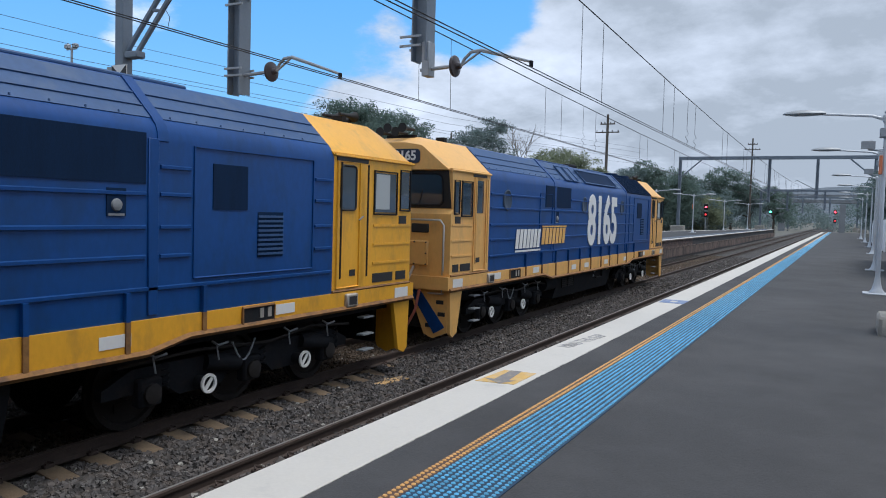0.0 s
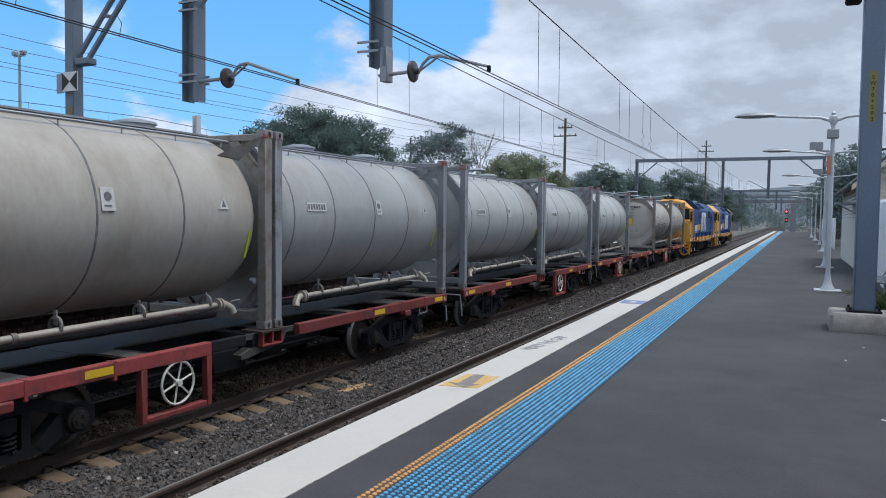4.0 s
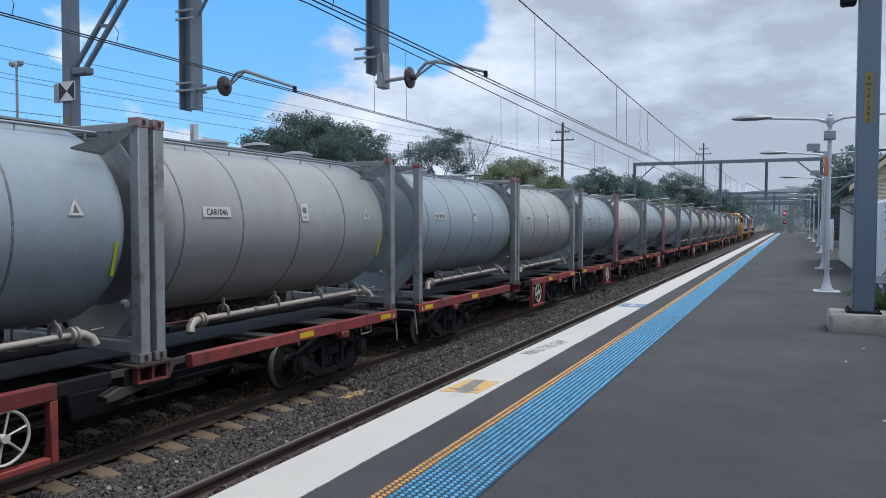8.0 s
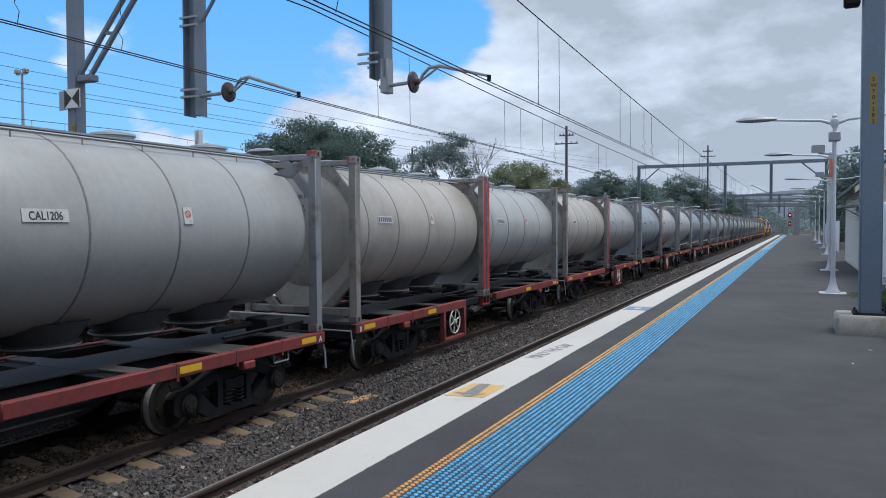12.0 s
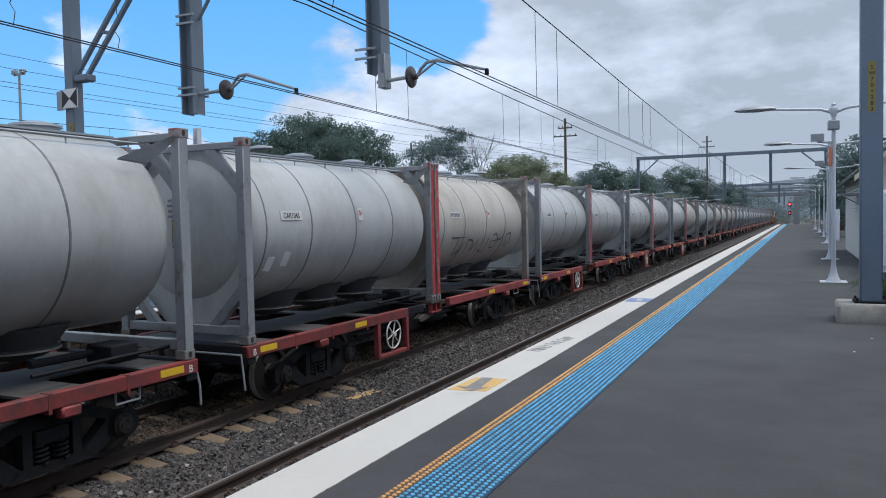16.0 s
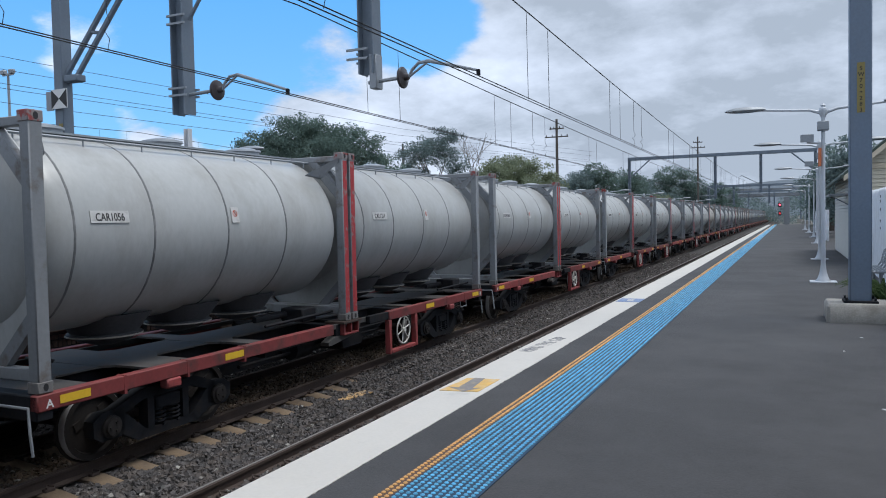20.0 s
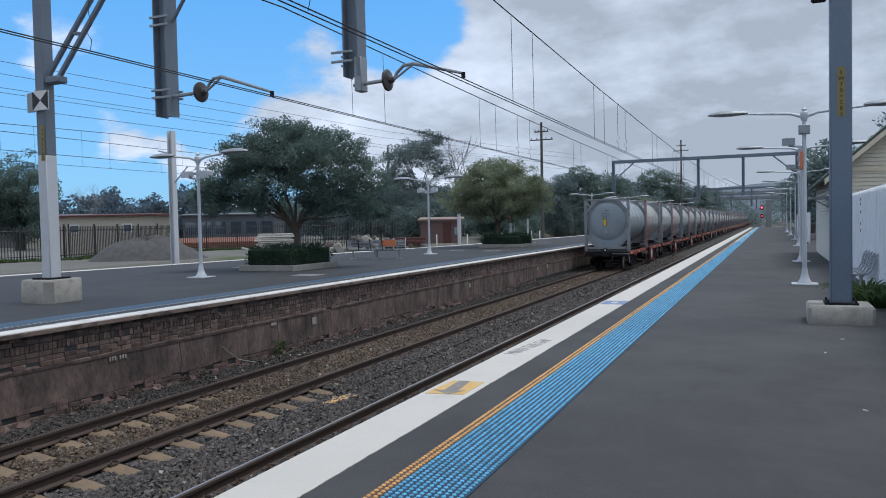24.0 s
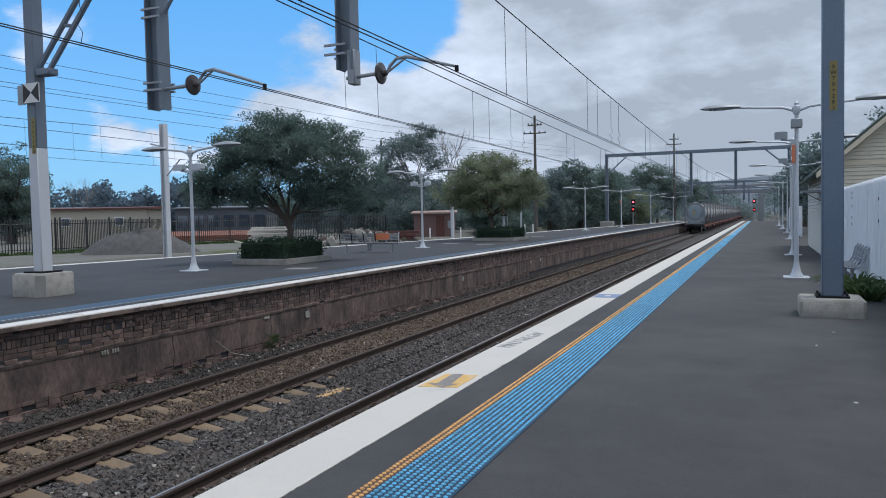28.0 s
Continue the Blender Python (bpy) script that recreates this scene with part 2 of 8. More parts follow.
ASPHALT = mat("asphalt", (0.0405, 0.041, 0.0435), 0.85, var=0.36, big=0.4, fine=60, bump=0.7, stain=(0.075, 0.075, 0.079), stain_amt=0.6, stain_lo=0.42, stain_hi=0.7, dist=0.006)
ISLAND_ASPHALT = mat("dark_asphalt", (0.031, 0.0325, 0.0365), 0.85, var=0.36, big=0.4, fine=60, bump=0.7, stain=(0.055, 0.057, 0.062), stain_amt=0.6, stain_lo=0.45, stain_hi=0.72, dist=0.006)
WHITE_PAINT = mat("white_paint", (0.53, 0.508, 0.468), 0.6, var=0.06, big=1.5, fine=40, stain=(0.30, 0.30, 0.30), stain_amt=0.5, stain_lo=0.58, stain_hi=0.8)
YELLOW_PAINT = mat("yellow_paint", (0.60, 0.37, 0.10), 0.6, var=0.15, big=4, stain=(0.50, 0.46, 0.38), stain_amt=0.6, stain_lo=0.5)
ARROW_GREY = mat("worn_arrow_paint", (0.20, 0.19, 0.185), 0.7, var=0.2, big=5, stain=(0.42, 0.34, 0.2), stain_amt=0.5, stain_lo=0.52)
GREY_PAINT = mat("grey_marking", (0.13, 0.13, 0.14), 0.7, var=0.1)
CHIPPED_YELLOW = mat("chipped_yellow_paint", (0.50, 0.31, 0.13), 0.8, var=0.2, big=3, fine=25, stain=(0.16, 0.13, 0.10), stain_amt=0.8, stain_lo=0.45, stain_hi=0.55)
WORN_GREY = mat("worn_grey_marking", (0.26, 0.26, 0.27), 0.7, var=0.2, big=3, stain=(0.5, 0.5, 0.5), stain_amt=0.7)
DIM_BLUE = mat("dusty_tactile_blue", (0.030, 0.060, 0.095), 0.6, var=0.2, big=0.6, fine=40)
DIM_PALE = mat("dusty_pale_studs", (0.30, 0.32, 0.34), 0.6, var=0.2)
BLUE_PAINT = mat("blue_marking", (0.13, 0.20, 0.36), 0.6, var=0.2, big=4, stain=(0.45, 0.45, 0.46), stain_amt=0.6)
# Both paving bases are far darker than their studs, so gaps show dark.
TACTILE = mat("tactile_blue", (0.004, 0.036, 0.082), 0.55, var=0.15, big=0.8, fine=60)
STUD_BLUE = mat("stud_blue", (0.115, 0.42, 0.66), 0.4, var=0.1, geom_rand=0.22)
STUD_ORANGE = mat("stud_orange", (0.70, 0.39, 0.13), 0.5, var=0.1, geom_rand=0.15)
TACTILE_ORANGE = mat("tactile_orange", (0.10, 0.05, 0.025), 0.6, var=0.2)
BALLAST = mat("ballast", (0.048, 0.045, 0.044), 0.95, var=0.5, big=2.0, fine=16, bump=0.9, stain=(0.075, 0.056, 0.042), stain_amt=0.45, dist=0.04)
STONE = mat("ballast_stone", (0.071, 0.066, 0.065), 0.9, var=0.2, big=3, fine=40, geom_rand=0.62, stain=(0.15, 0.11, 0.08), stain_amt=0.4, stain_lo=0.45)
STONE_BROWN = mat("brown_ballast_stone", (0.095, 0.068, 0.048), 0.9, var=0.2, big=3, fine=40, geom_rand=0.5, stain=(0.13, 0.12, 0.11), stain_amt=0.5, stain_lo=0.5)
# Stones at the wall's foot, darker than the other ballast.
STONE_DARK = mat("dark_ballast_stone", (0.045, 0.040, 0.038), 0.9, var=0.2, big=3, fine=40, geom_rand=0.5, stain=(0.09, 0.07, 0.055), stain_amt=0.4, stain_lo=0.5)
COPING = mat("worn_white_coping", (0.58, 0.57, 0.55), 0.7, var=0.15, big=2.0, fine=25, bump=0.4, stain=(0.24, 0.21, 0.19), stain_amt=0.4, stain_lo=0.55, stain_hi=0.63)
TAN_EDGE = mat("tan_coping_edge", (0.17, 0.130, 0.108), 0.9, var=0.25, big=2.5, fine=20, bump=0.8, stain=(0.06, 0.048, 0.042), stain_amt=0.85, stain_lo=0.5, stain_hi=0.58, stretch=(1, 0.5, 1))
CONCRETE = mat("concrete", (0.29, 0.28, 0.255), 0.9, var=0.28, big=2.5, fine=42, bump=0.5, stain=(0.16, 0.15, 0.13), stain_amt=0.6)
PATCH_PALE = mat("pale_patch_grey", (0.20, 0.20, 0.205), 0.9, var=0.2, big=3, fine=40, stain=(0.09, 0.09, 0.095), stain_amt=0.6)
SLEEPER = mat("sleeper_concrete", (0.17, 0.122, 0.078), 0.9, var=0.35, big=3, fine=50, bump=0.3, stain=(0.12, 0.09, 0.07), stain_amt=0.6, rand=0.15)
RAIL = mat("rusty_rail", (0.056, 0.038, 0.031), 0.75, 0.05, var=0.25, big=1.5, fine=40, stain=(0.085, 0.060, 0.047), stain_amt=0.5)
RAIL_TOP = mat("polished_rail_head", (0.30, 0.29, 0.28), 0.4, 0.5, var=0.08, big=0.6, stretch=(8, 0.3, 8))
RENDER = mat("stained_render", (0.150, 0.108, 0.094), 0.95, var=0.5, big=0.9, fine=14, bump=0.6, stain=(0.032, 0.027, 0.027), stain_amt=0.85, stretch=(1, 1, 0.5), stain_lo=0.42, stain_hi=0.62, dist=0.03)
BRICK = mat("old_brick", (0.142, 0.098, 0.082), 0.92, var=0.35, big=3, fine=50, bump=0.5, rand=0.48, stain=(0.035, 0.03, 0.03), stain_amt=0.85, stain_lo=0.42)
BRICK_FAR = mat("old_brick_joined", (0.145, 0.098, 0.086), 0.92, var=0.25, big=1.5, fine=50, bump=0.5, geom_rand=0.32, stain=(0.035, 0.03, 0.03), stain_amt=0.85, stain_lo=0.42)
# Foundation and mortar backing set dark, so gaps in the facing stay dark.
FOUNDATION_BROWN = mat("dark_foundation_brown", (0.045, 0.036, 0.030), 0.95, var=0.4, big=3, fine=30)
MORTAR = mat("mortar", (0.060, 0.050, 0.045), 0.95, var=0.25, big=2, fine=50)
GALV = mat("galvanised_steel", (0.30, 0.325, 0.35), 0.55, 0.45, var=0.12, big=1.6, fine=25)
MAST = mat("grey_mast_paint", (0.152, 0.190, 0.235), 0.6, 0.1, var=0.1, big=1.2, fine=25, stain=(0.2, 0.22, 0.24), stain_amt=0.4)
MAST_BLUE = mat("blue_grey_mast_paint", (0.142, 0.188, 0.252), 0.55, 0.1, var=0.12, big=1.0, fine=25, stain=(0.15, 0.18, 0.22), stain_amt=0.4)
MAST_LIGHT = mat("pale_mast_paint", (0.55, 0.57, 0.60), 0.6, 0.1, var=0.06)
WIRE = mat("wire", (0.035, 0.037, 0.04), 0.6, 0.5, var=0.1)
INSUL = mat("insulator", (0.045, 0.035, 0.035), 0.3, var=0.1)
POLE_PAINT = mat("pale_grey_pole", (0.49, 0.525, 0.565), 0.5, 0.1, var=0.06)
DARK = mat("dark_underframe", (0.013, 0.0145, 0.018), 0.8, 0.0, var=0.3, big=2, fine=20, stain=(0.030, 0.023, 0.019), stain_amt=0.6, spec=0.2)
BLACK = mat("black_rubber", (0.012, 0.012, 0.013), 0.7, var=0.2)
WHEEL = mat("wheel_steel", (0.024, 0.021, 0.020), 0.7, 0.0, var=0.3, spec=0.25)
TREAD = mat("polished_tread", (0.50, 0.50, 0.51), 0.45, 0.25, var=0.1)
TANK = mat("weathered_tank_paint", (0.368, 0.380, 0.376), 0.33, var=0.09, big=0.7, fine=14, rand=0.16, stain=(0.27, 0.26, 0.24), stain_amt=0.6, stretch=(1, 1, 0.5), stain_lo=0.46)
TANK_WARM = mat("warm_weathered_tank_paint", (0.415, 0.388, 0.348), 0.35, var=0.1, big=0.7, fine=14, rand=0.08, stain=(0.27, 0.24, 0.20), stain_amt=0.65, stretch=(1, 1, 0.5), stain_lo=0.45)
TANK_BLUE = mat("bluish_tank_paint", (0.275, 0.330, 0.372), 0.32, var=0.09, big=0.7, fine=14, rand=0.1, stain=(0.22, 0.24, 0.25), stain_amt=0.5, stain_lo=0.46)
SEAM = mat("dirty_seam", (0.145, 0.15, 0.152), 0.75, var=0.5, big=3.5, stain=(0.26, 0.26, 0.26), stain_amt=0.8, stain_lo=0.52)
FRAME = mat("grey_frame_paint", (0.24, 0.255, 0.27), 0.6, var=0.12, big=1.6, fine=20, rand=0.12, stain=(0.12, 0.09, 0.07), stain_amt=0.8, stain_lo=0.53)
FRAME_WARM = mat("rust_stained_frame_paint", (0.235, 0.222, 0.205), 0.65, var=0.15, big=1.6, fine=20, rand=0.12, stain=(0.13, 0.085, 0.06), stain_amt=0.85, stain_lo=0.48)
FRAME_RED = mat("chipped_red_paint", (0.40, 0.038, 0.042), 0.6, var=0.15, big=2.5, fine=20, stain=(0.26, 0.22, 0.21), stain_amt=0.8, stain_lo=0.56, stain_hi=0.62)
# Outlet colour holds the shade under the tank as well as grime.
HOPPER = mat("shaded_grimy_outlet", (0.060, 0.064, 0.070), 0.7, var=0.25, big=2)
CASTING = mat("corner_casting", (0.21, 0.205, 0.20), 0.7, 0.2, var=0.2, stain=(0.1, 0.07, 0.05), stain_amt=0.7)
SILL_RED = mat("faded_red_sill", (0.240, 0.043, 0.042), 0.65, var=0.2, big=1.5, fine=20, rand=0.3, stain=(0.06, 0.036, 0.032), stain_amt=0.8, stain_lo=0.5)
DECK = mat("steel_deck", (0.062, 0.060, 0.059), 0.85, 0.0, var=0.2, big=1.5, stain=(0.08, 0.055, 0.04), stain_amt=0.7)
PIPE = mat("discharge_pipe", (0.38, 0.35, 0.31), 0.5, 0.2, var=0.12, stain=(0.2, 0.18, 0.16), stain_amt=0.5)
LIME = mat("lime_reflector", (0.62, 0.70, 0.05), 0.5, var=0.08)
STICKER = mat("yellow_reflector", (0.75, 0.47, 0.03), 0.5, var=0.08)
PLATE_WHITE = mat("white_plate", (0.70, 0.70, 0.69), 0.5, var=0.05)
FADED_PLATE = mat("faded_white_plate", (0.56, 0.56, 0.545), 0.55, var=0.1, big=6, stain=(0.36, 0.35, 0.33), stain_amt=0.6)
CASTING_RED = mat("scuffed_red_casting", (0.27, 0.05, 0.045), 0.65, var=0.25, big=4, fine=20, stain=(0.25, 0.25, 0.25), stain_amt=0.9, stain_lo=0.43, stain_hi=0.5)
INK = mat("black_ink", (0.02, 0.02, 0.022), 0.6, var=0.05)
RED_INK = mat("red_ink", (0.5, 0.08, 0.04), 0.6, var=0.05)
HAND_WHITE = mat("white_handwheel", (0.62, 0.61, 0.57), 0.5, var=0.1, stain=(0.3, 0.25, 0.2), stain_amt=0.5)
SPRAY = mat("dark_spray_paint", (0.10, 0.10, 0.105), 0.6, var=0.15)
LOCO_BLUE = mat("loco_blue", (0.003, 0.052, 0.205), 0.42, var=0.14, big=1.0, fine=14, stain=(0.006, 0.036, 0.11), stain_amt=0.6, stretch=(1, 1, 0.5), spec=0.3)
LOCO_ROOF = mat("dusty_blue_roof", (0.022, 0.072, 0.185), 0.55, var=0.15, big=1.2, fine=14, stain=(0.07, 0.11, 0.18), stain_amt=0.5)
BOARD_BLUE = mat("number_board_blue", (0.006, 0.020, 0.055), 0.5, var=0.1)
RUST_LIP = mat("rusty_yellow_lip", (0.24, 0.115, 0.035), 0.8, var=0.3, big=2.5, fine=25, stain=(0.07, 0.04, 0.03), stain_amt=0.8, stain_lo=0.48)
BLIND = mat("pale_blind", (0.36, 0.39, 0.40), 0.7, var=0.05)
LOCO_YELLOW = mat("loco_yellow", (0.77, 0.38, 0.03), 0.4, var=0.08, big=1.2, fine=20, stain=(0.36, 0.20, 0.05), stain_amt=0.5, stretch=(1, 1, 0.5))
LOCO_PALE = mat("faded_loco_yellow", (0.74, 0.41, 0.125), 0.5, var=0.08, big=1.2, fine=20, stain=(0.42, 0.27, 0.12), stain_amt=0.5, stretch=(1, 1, 0.5))
GRILLE = mat("dark_grille", (0.005, 0.020, 0.056), 0.8, var=0.3, fine=40, stretch=(1, 6, 1), spec=0.12)
ROUND_WIN = mat("dark_blue_glass", (0.022, 0.042, 0.078), 0.45, var=0.1)
WINDOW = glass("dark_window", (0.030, 0.055, 0.085))
CHROME = mat("steel_rail", (0.5, 0.5, 0.48), 0.35, 0.8, var=0.05)
HOSE = mat("red_hose", (0.22, 0.06, 0.04), 0.6, var=0.1)
RED_LIGHT = glow("red_signal_light", (1.0, 0.05, 0.08), 4.0)
DIM_RED = glow("dim_red_signal_light", (0.8, 0.05, 0.06), 0.8)
GREEN_LIGHT = glow("green_signal_light", (0.1, 1.0, 0.6), 3.0)
GROUND_M = mat("dry_ground", (0.125, 0.122, 0.112), 0.95, var=0.25, big=0.15, fine=6, bump=0.3, stain=(0.075, 0.095, 0.04), stain_amt=0.85, dist=0.05)


def text_mesh(text, size, material, depth=0.002, bold=0.0, squash=1.0):
    """Flat letters, centred on x, standing on y = 0."""
    cu = bpy.data.curves.new("lettering", "FONT")
    cu.body, cu.size, cu.extrude, cu.align_x, cu.offset = text, size, depth, "CENTER", bold
    ob = bpy.data.objects.new("lettering", cu)
    scene.collection.objects.link(ob)
    bpy.context.view_layer.update()
    me = bpy.data.meshes.new_from_object(ob.evaluated_get(bpy.context.evaluated_depsgraph_get()))
    bpy.data.objects.remove(ob)
    me.transform(Matrix.Diagonal((squash, 1, 1, 1)))
    me.materials.clear()
    me.materials.append(material)
    return me


TEXTS = {w: text_mesh(w, 0.125, INK, 0.001, 0.002, 0.82) for w in (
    "CAR1080", "CARL2086", "CARL2026", "CARL2028", "CAR1012", "CAR1046", "CARL2080", "CARL2095", "CAR1200", "CAR1044", "CAL1206",
    "CAR1086", "CAR1045", "CARL1214", "CAR1073", "CAL1229", "CAL1248", "CAR1056", "CAL1211", "CAR1067")}
END_CODES = {k: text_mesh(w, 0.165, INK, 0.001, 0.004, 0.82) for k, w in (((1, "r"), "ITVU 284050 9"), ((11, "r"), "ITVU 284355 5\n2ENX"), ((17, "r"), "ITVU 284171 6"))}
NUMBERS = {w: text_mesh(w, 2.05, PLATE_WHITE, 0.011, 0.062, 0.80) for w in ("8170", "8165")}
CAB_NUMBERS = {w: text_mesh(w, 0.26, PLATE_WHITE, 0.002, 0.008) for w in ("8170", "8165")}
MIND_TEXT = text_mesh("MIND THE GAP", 0.27, WORN_GREY, 0.001, 0.0, 0.70)
LETTERS = {w: text_mesh(w, 0.13, PLATE_WHITE, 0.001, 0.002) for w in "AB"}
PLATE_CHARS = {w: text_mesh(w, 0.085, INK, 0.001, 0.001) for w in "SW70+283"}

# ---- ground, platforms and tracks ----
RAIL_Z, X0, X1 = -1.028, -8.25, -4.82
RIDE = 0.045  # how much higher the bodies ride over their bogies
SLEEPER_STEP, SLEEPER_START = 0.553, -6.065
EDGE, FAR_EDGE, FAR_Z = -3.21, -10.22, 0.22


def build_ground():
    g = Geo()
    xs, ys = [-4000, -400, -120, -60, -31.5, -30, 10, 12, 30, 400, 4000], [-4000, -300, -60, 0, 60, 150, 400, 1200, 4000]
    for y in ys:
        for x in xs:
            g.v.append((x, y, -0.15 if x < -31 else -0.05 if x > 11 else -1.34))
    n = len(xs)
    for j in range(len(ys) - 1):
        for i in range(n - 1):
            g.f.append((j * n + i, j * n + i + 1, (j + 1) * n + i + 1, (j + 1) * n + i))
    solid("ground", g, GROUND_M, "dry gravelly ground with patches of grass", "ground", "structure", smooth=False)
    g = Geo()
    g.prism([(-10.4, -1.6), (-10.4, -1.16), (-9.6, -1.21), (-9.1, -1.235), (-7.4, -1.235), (-6.6, -1.225), (-5.6, -1.20), (-4.2, -1.22), (-3.1, -1.21), (-3.1, -1.6)], -14, 420)
    solid("trackbed", g, BALLAST, "grey crushed-stone ballast under two tracks", "trackbed", "structure", smooth=False)
    g = Geo()
    g.prism([(-30.5, -1.6), (-30.5, -1.18), (-24.5, -1.15), (-24.5, -1.6)], -10, 50)
    solid("trackbed", g, BALLAST, "grey crushed-stone ballast behind the far platform", "trackbed", "structure", smooth=False)


def build_near_platform():
    g = Geo().box(EDGE, 9.0, -14, 139, -1.5, 0.0)
    solid("platform_near", g, ASPHALT, "dark asphalt station platform with worn patches", "platform", "structure", smooth=False)
    # the brushed inner edge of the line wanders a little
    g, ys = Geo(), [-14.0] + [2.0 + 0.035 * i for i in range(700)] + [139.0]
    for i, y in enumerate(ys):
        xe = EDGE + 0.487 + 0.0022 * math.sin(2.3 * y + 0.7) + 0.002 * rnd(-1, 1) - (0.012 * rnd(0, 1) if rnd(0, 1) < 0.10 else 0.0)
        g.v += [(EDGE - 0.02, y, -0.13), (EDGE - 0.02, y, 0.005), (xe, y, 0.005), (xe, y, -0.01)]
        if i:
            g.f += [(4 * i - 4 + k, 4 * i - 3 + k, 4 * i + 1 + k, 4 * i + k) for k in range(3)]
    solid("edge_line", g, WHITE_PAINT, "wide white painted line along the platform edge", "edge line", "structure", smooth=False)
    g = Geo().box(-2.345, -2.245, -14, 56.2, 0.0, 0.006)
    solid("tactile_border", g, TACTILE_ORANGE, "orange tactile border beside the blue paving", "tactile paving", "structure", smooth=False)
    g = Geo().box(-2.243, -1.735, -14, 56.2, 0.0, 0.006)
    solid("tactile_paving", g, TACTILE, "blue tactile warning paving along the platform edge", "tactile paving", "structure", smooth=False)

    solid("tactile_border", Geo().box(-2.345, -2.245, 56.2, 139, 0.0, 0.008), STUD_ORANGE, "orange tactile border further along the platform", "tactile paving", "structure", smooth=False)
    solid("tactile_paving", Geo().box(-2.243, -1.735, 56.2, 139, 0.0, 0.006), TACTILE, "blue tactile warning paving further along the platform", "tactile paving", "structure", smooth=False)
    far = Geo()
    for i in range(10):
        far.box(-2.236 + 0.05 * i, -2.206 + 0.05 * i, 56.2, 139, 0.006, 0.0115)
    solid("blue_studs", far, STUD_BLUE, "distant rows of pale blue tactile studs", "tactile studs", "stuff", smooth=False)

    def studs(name, xs, y1, material, label):
        base = [(0.017 * math.cos(a), 0.017 * math.sin(a), 0.006) for a in (i * math.pi / 3 for i in range(6))]
        topv = [(x * 0.72, y * 0.72, 0.0125) for x, y, _ in base]
        V, F = np.array(base + topv), [(i, (i + 1) % 6, 6 + (i + 1) % 6, 6 + i) for i in range(6)] + [tuple(range(6, 12))]
        verts, faces, k = [], [], 0
        for j in range(int((y1 + 3) / 0.05)):
            for x in xs:
                verts += [tuple(p) for p in V + np.array([x, -3 + 0.05 * j, 0])]
                faces += [tuple(i + k for i in q) for q in F]
                k += 12
        g = Geo()
        g.v, g.f = verts, faces
        solid(name, g, material, label, "tactile studs", "stuff", smooth=False)

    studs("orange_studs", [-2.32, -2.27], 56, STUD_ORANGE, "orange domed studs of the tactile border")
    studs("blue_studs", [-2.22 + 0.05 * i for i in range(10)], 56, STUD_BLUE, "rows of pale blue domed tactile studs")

    # painted signs on the white line
    sign = thing("floor_marking", "yellow painted panel with a grey arrow on the white line", "marking", (-3.0, 7.1, 0.005))
    part("panel", Geo().add([(-0.19, -0.36, 0.004), (0.20, -0.29, 0.004), (0.20, 0.32, 0.004), (-0.15, 0.28, 0.004), (-0.19, -0.36, 0), (0.20, -0.29, 0), (0.20, 0.32, 0), (-0.15, 0.28, 0)],
         [(0, 1, 2, 3), (0, 4, 5, 1), (1, 5, 6, 2), (2, 6, 7, 3), (3, 7, 4, 0)]), YELLOW_PAINT, sign)
    part("arrow", Geo().add([(-0.18, -0.19, 0.006), (0.06, -0.34, 0.006), (0.17, -0.13, 0.006), (0.09, -0.16, 0.006), (0.04, 0.31, 0.006), (-0.08, 0.29, 0.006), (-0.06, -0.18, 0.006)],
         [(0, 1, 6), (1, 2, 3), (1, 3, 6), (6, 3, 4, 5)]), ARROW_GREY, sign, "worn grey arrow", smooth=False)
    tagged(new("mind_the_gap", MIND_TEXT), "grey worn lettering MIND THE GAP on white paint", "lettering").matrix_basis = pose(-2.93, 9.75, 0.0075, 0, 0, 84)
    sign = thing("floor_marking", "small blue panel with a white figure on the white line", "marking", (-2.95, 15.5, 0.005))
    part("panel", Geo().box(-0.24, 0.24, -0.32, 0.32, 0, 0.004), BLUE_PAINT, sign)
    part("symbol", Geo().box(-0.06, 0.06, -0.12, 0.12, 0.004, 0.006), WHITE_PAINT, sign)


def rail_profile(x, top=True):
    """(x, z) corners of a rail whose head is centred on x."""
    z = RAIL_Z
    return [(x - 0.07, z - 0.16), (x + 0.07, z - 0.16), (x + 0.07, z - 0.147), (x + 0.012, z - 0.125), (x + 0.012, z - 0.045), (x + 0.034, z - 0.035), (x + 0.034, z - 0.004),
            (x - 0.034, z - 0.004), (x - 0.034, z - 0.035), (x - 0.012, z - 0.045), (x - 0.012, z - 0.125), (x - 0.07, z - 0.147)]


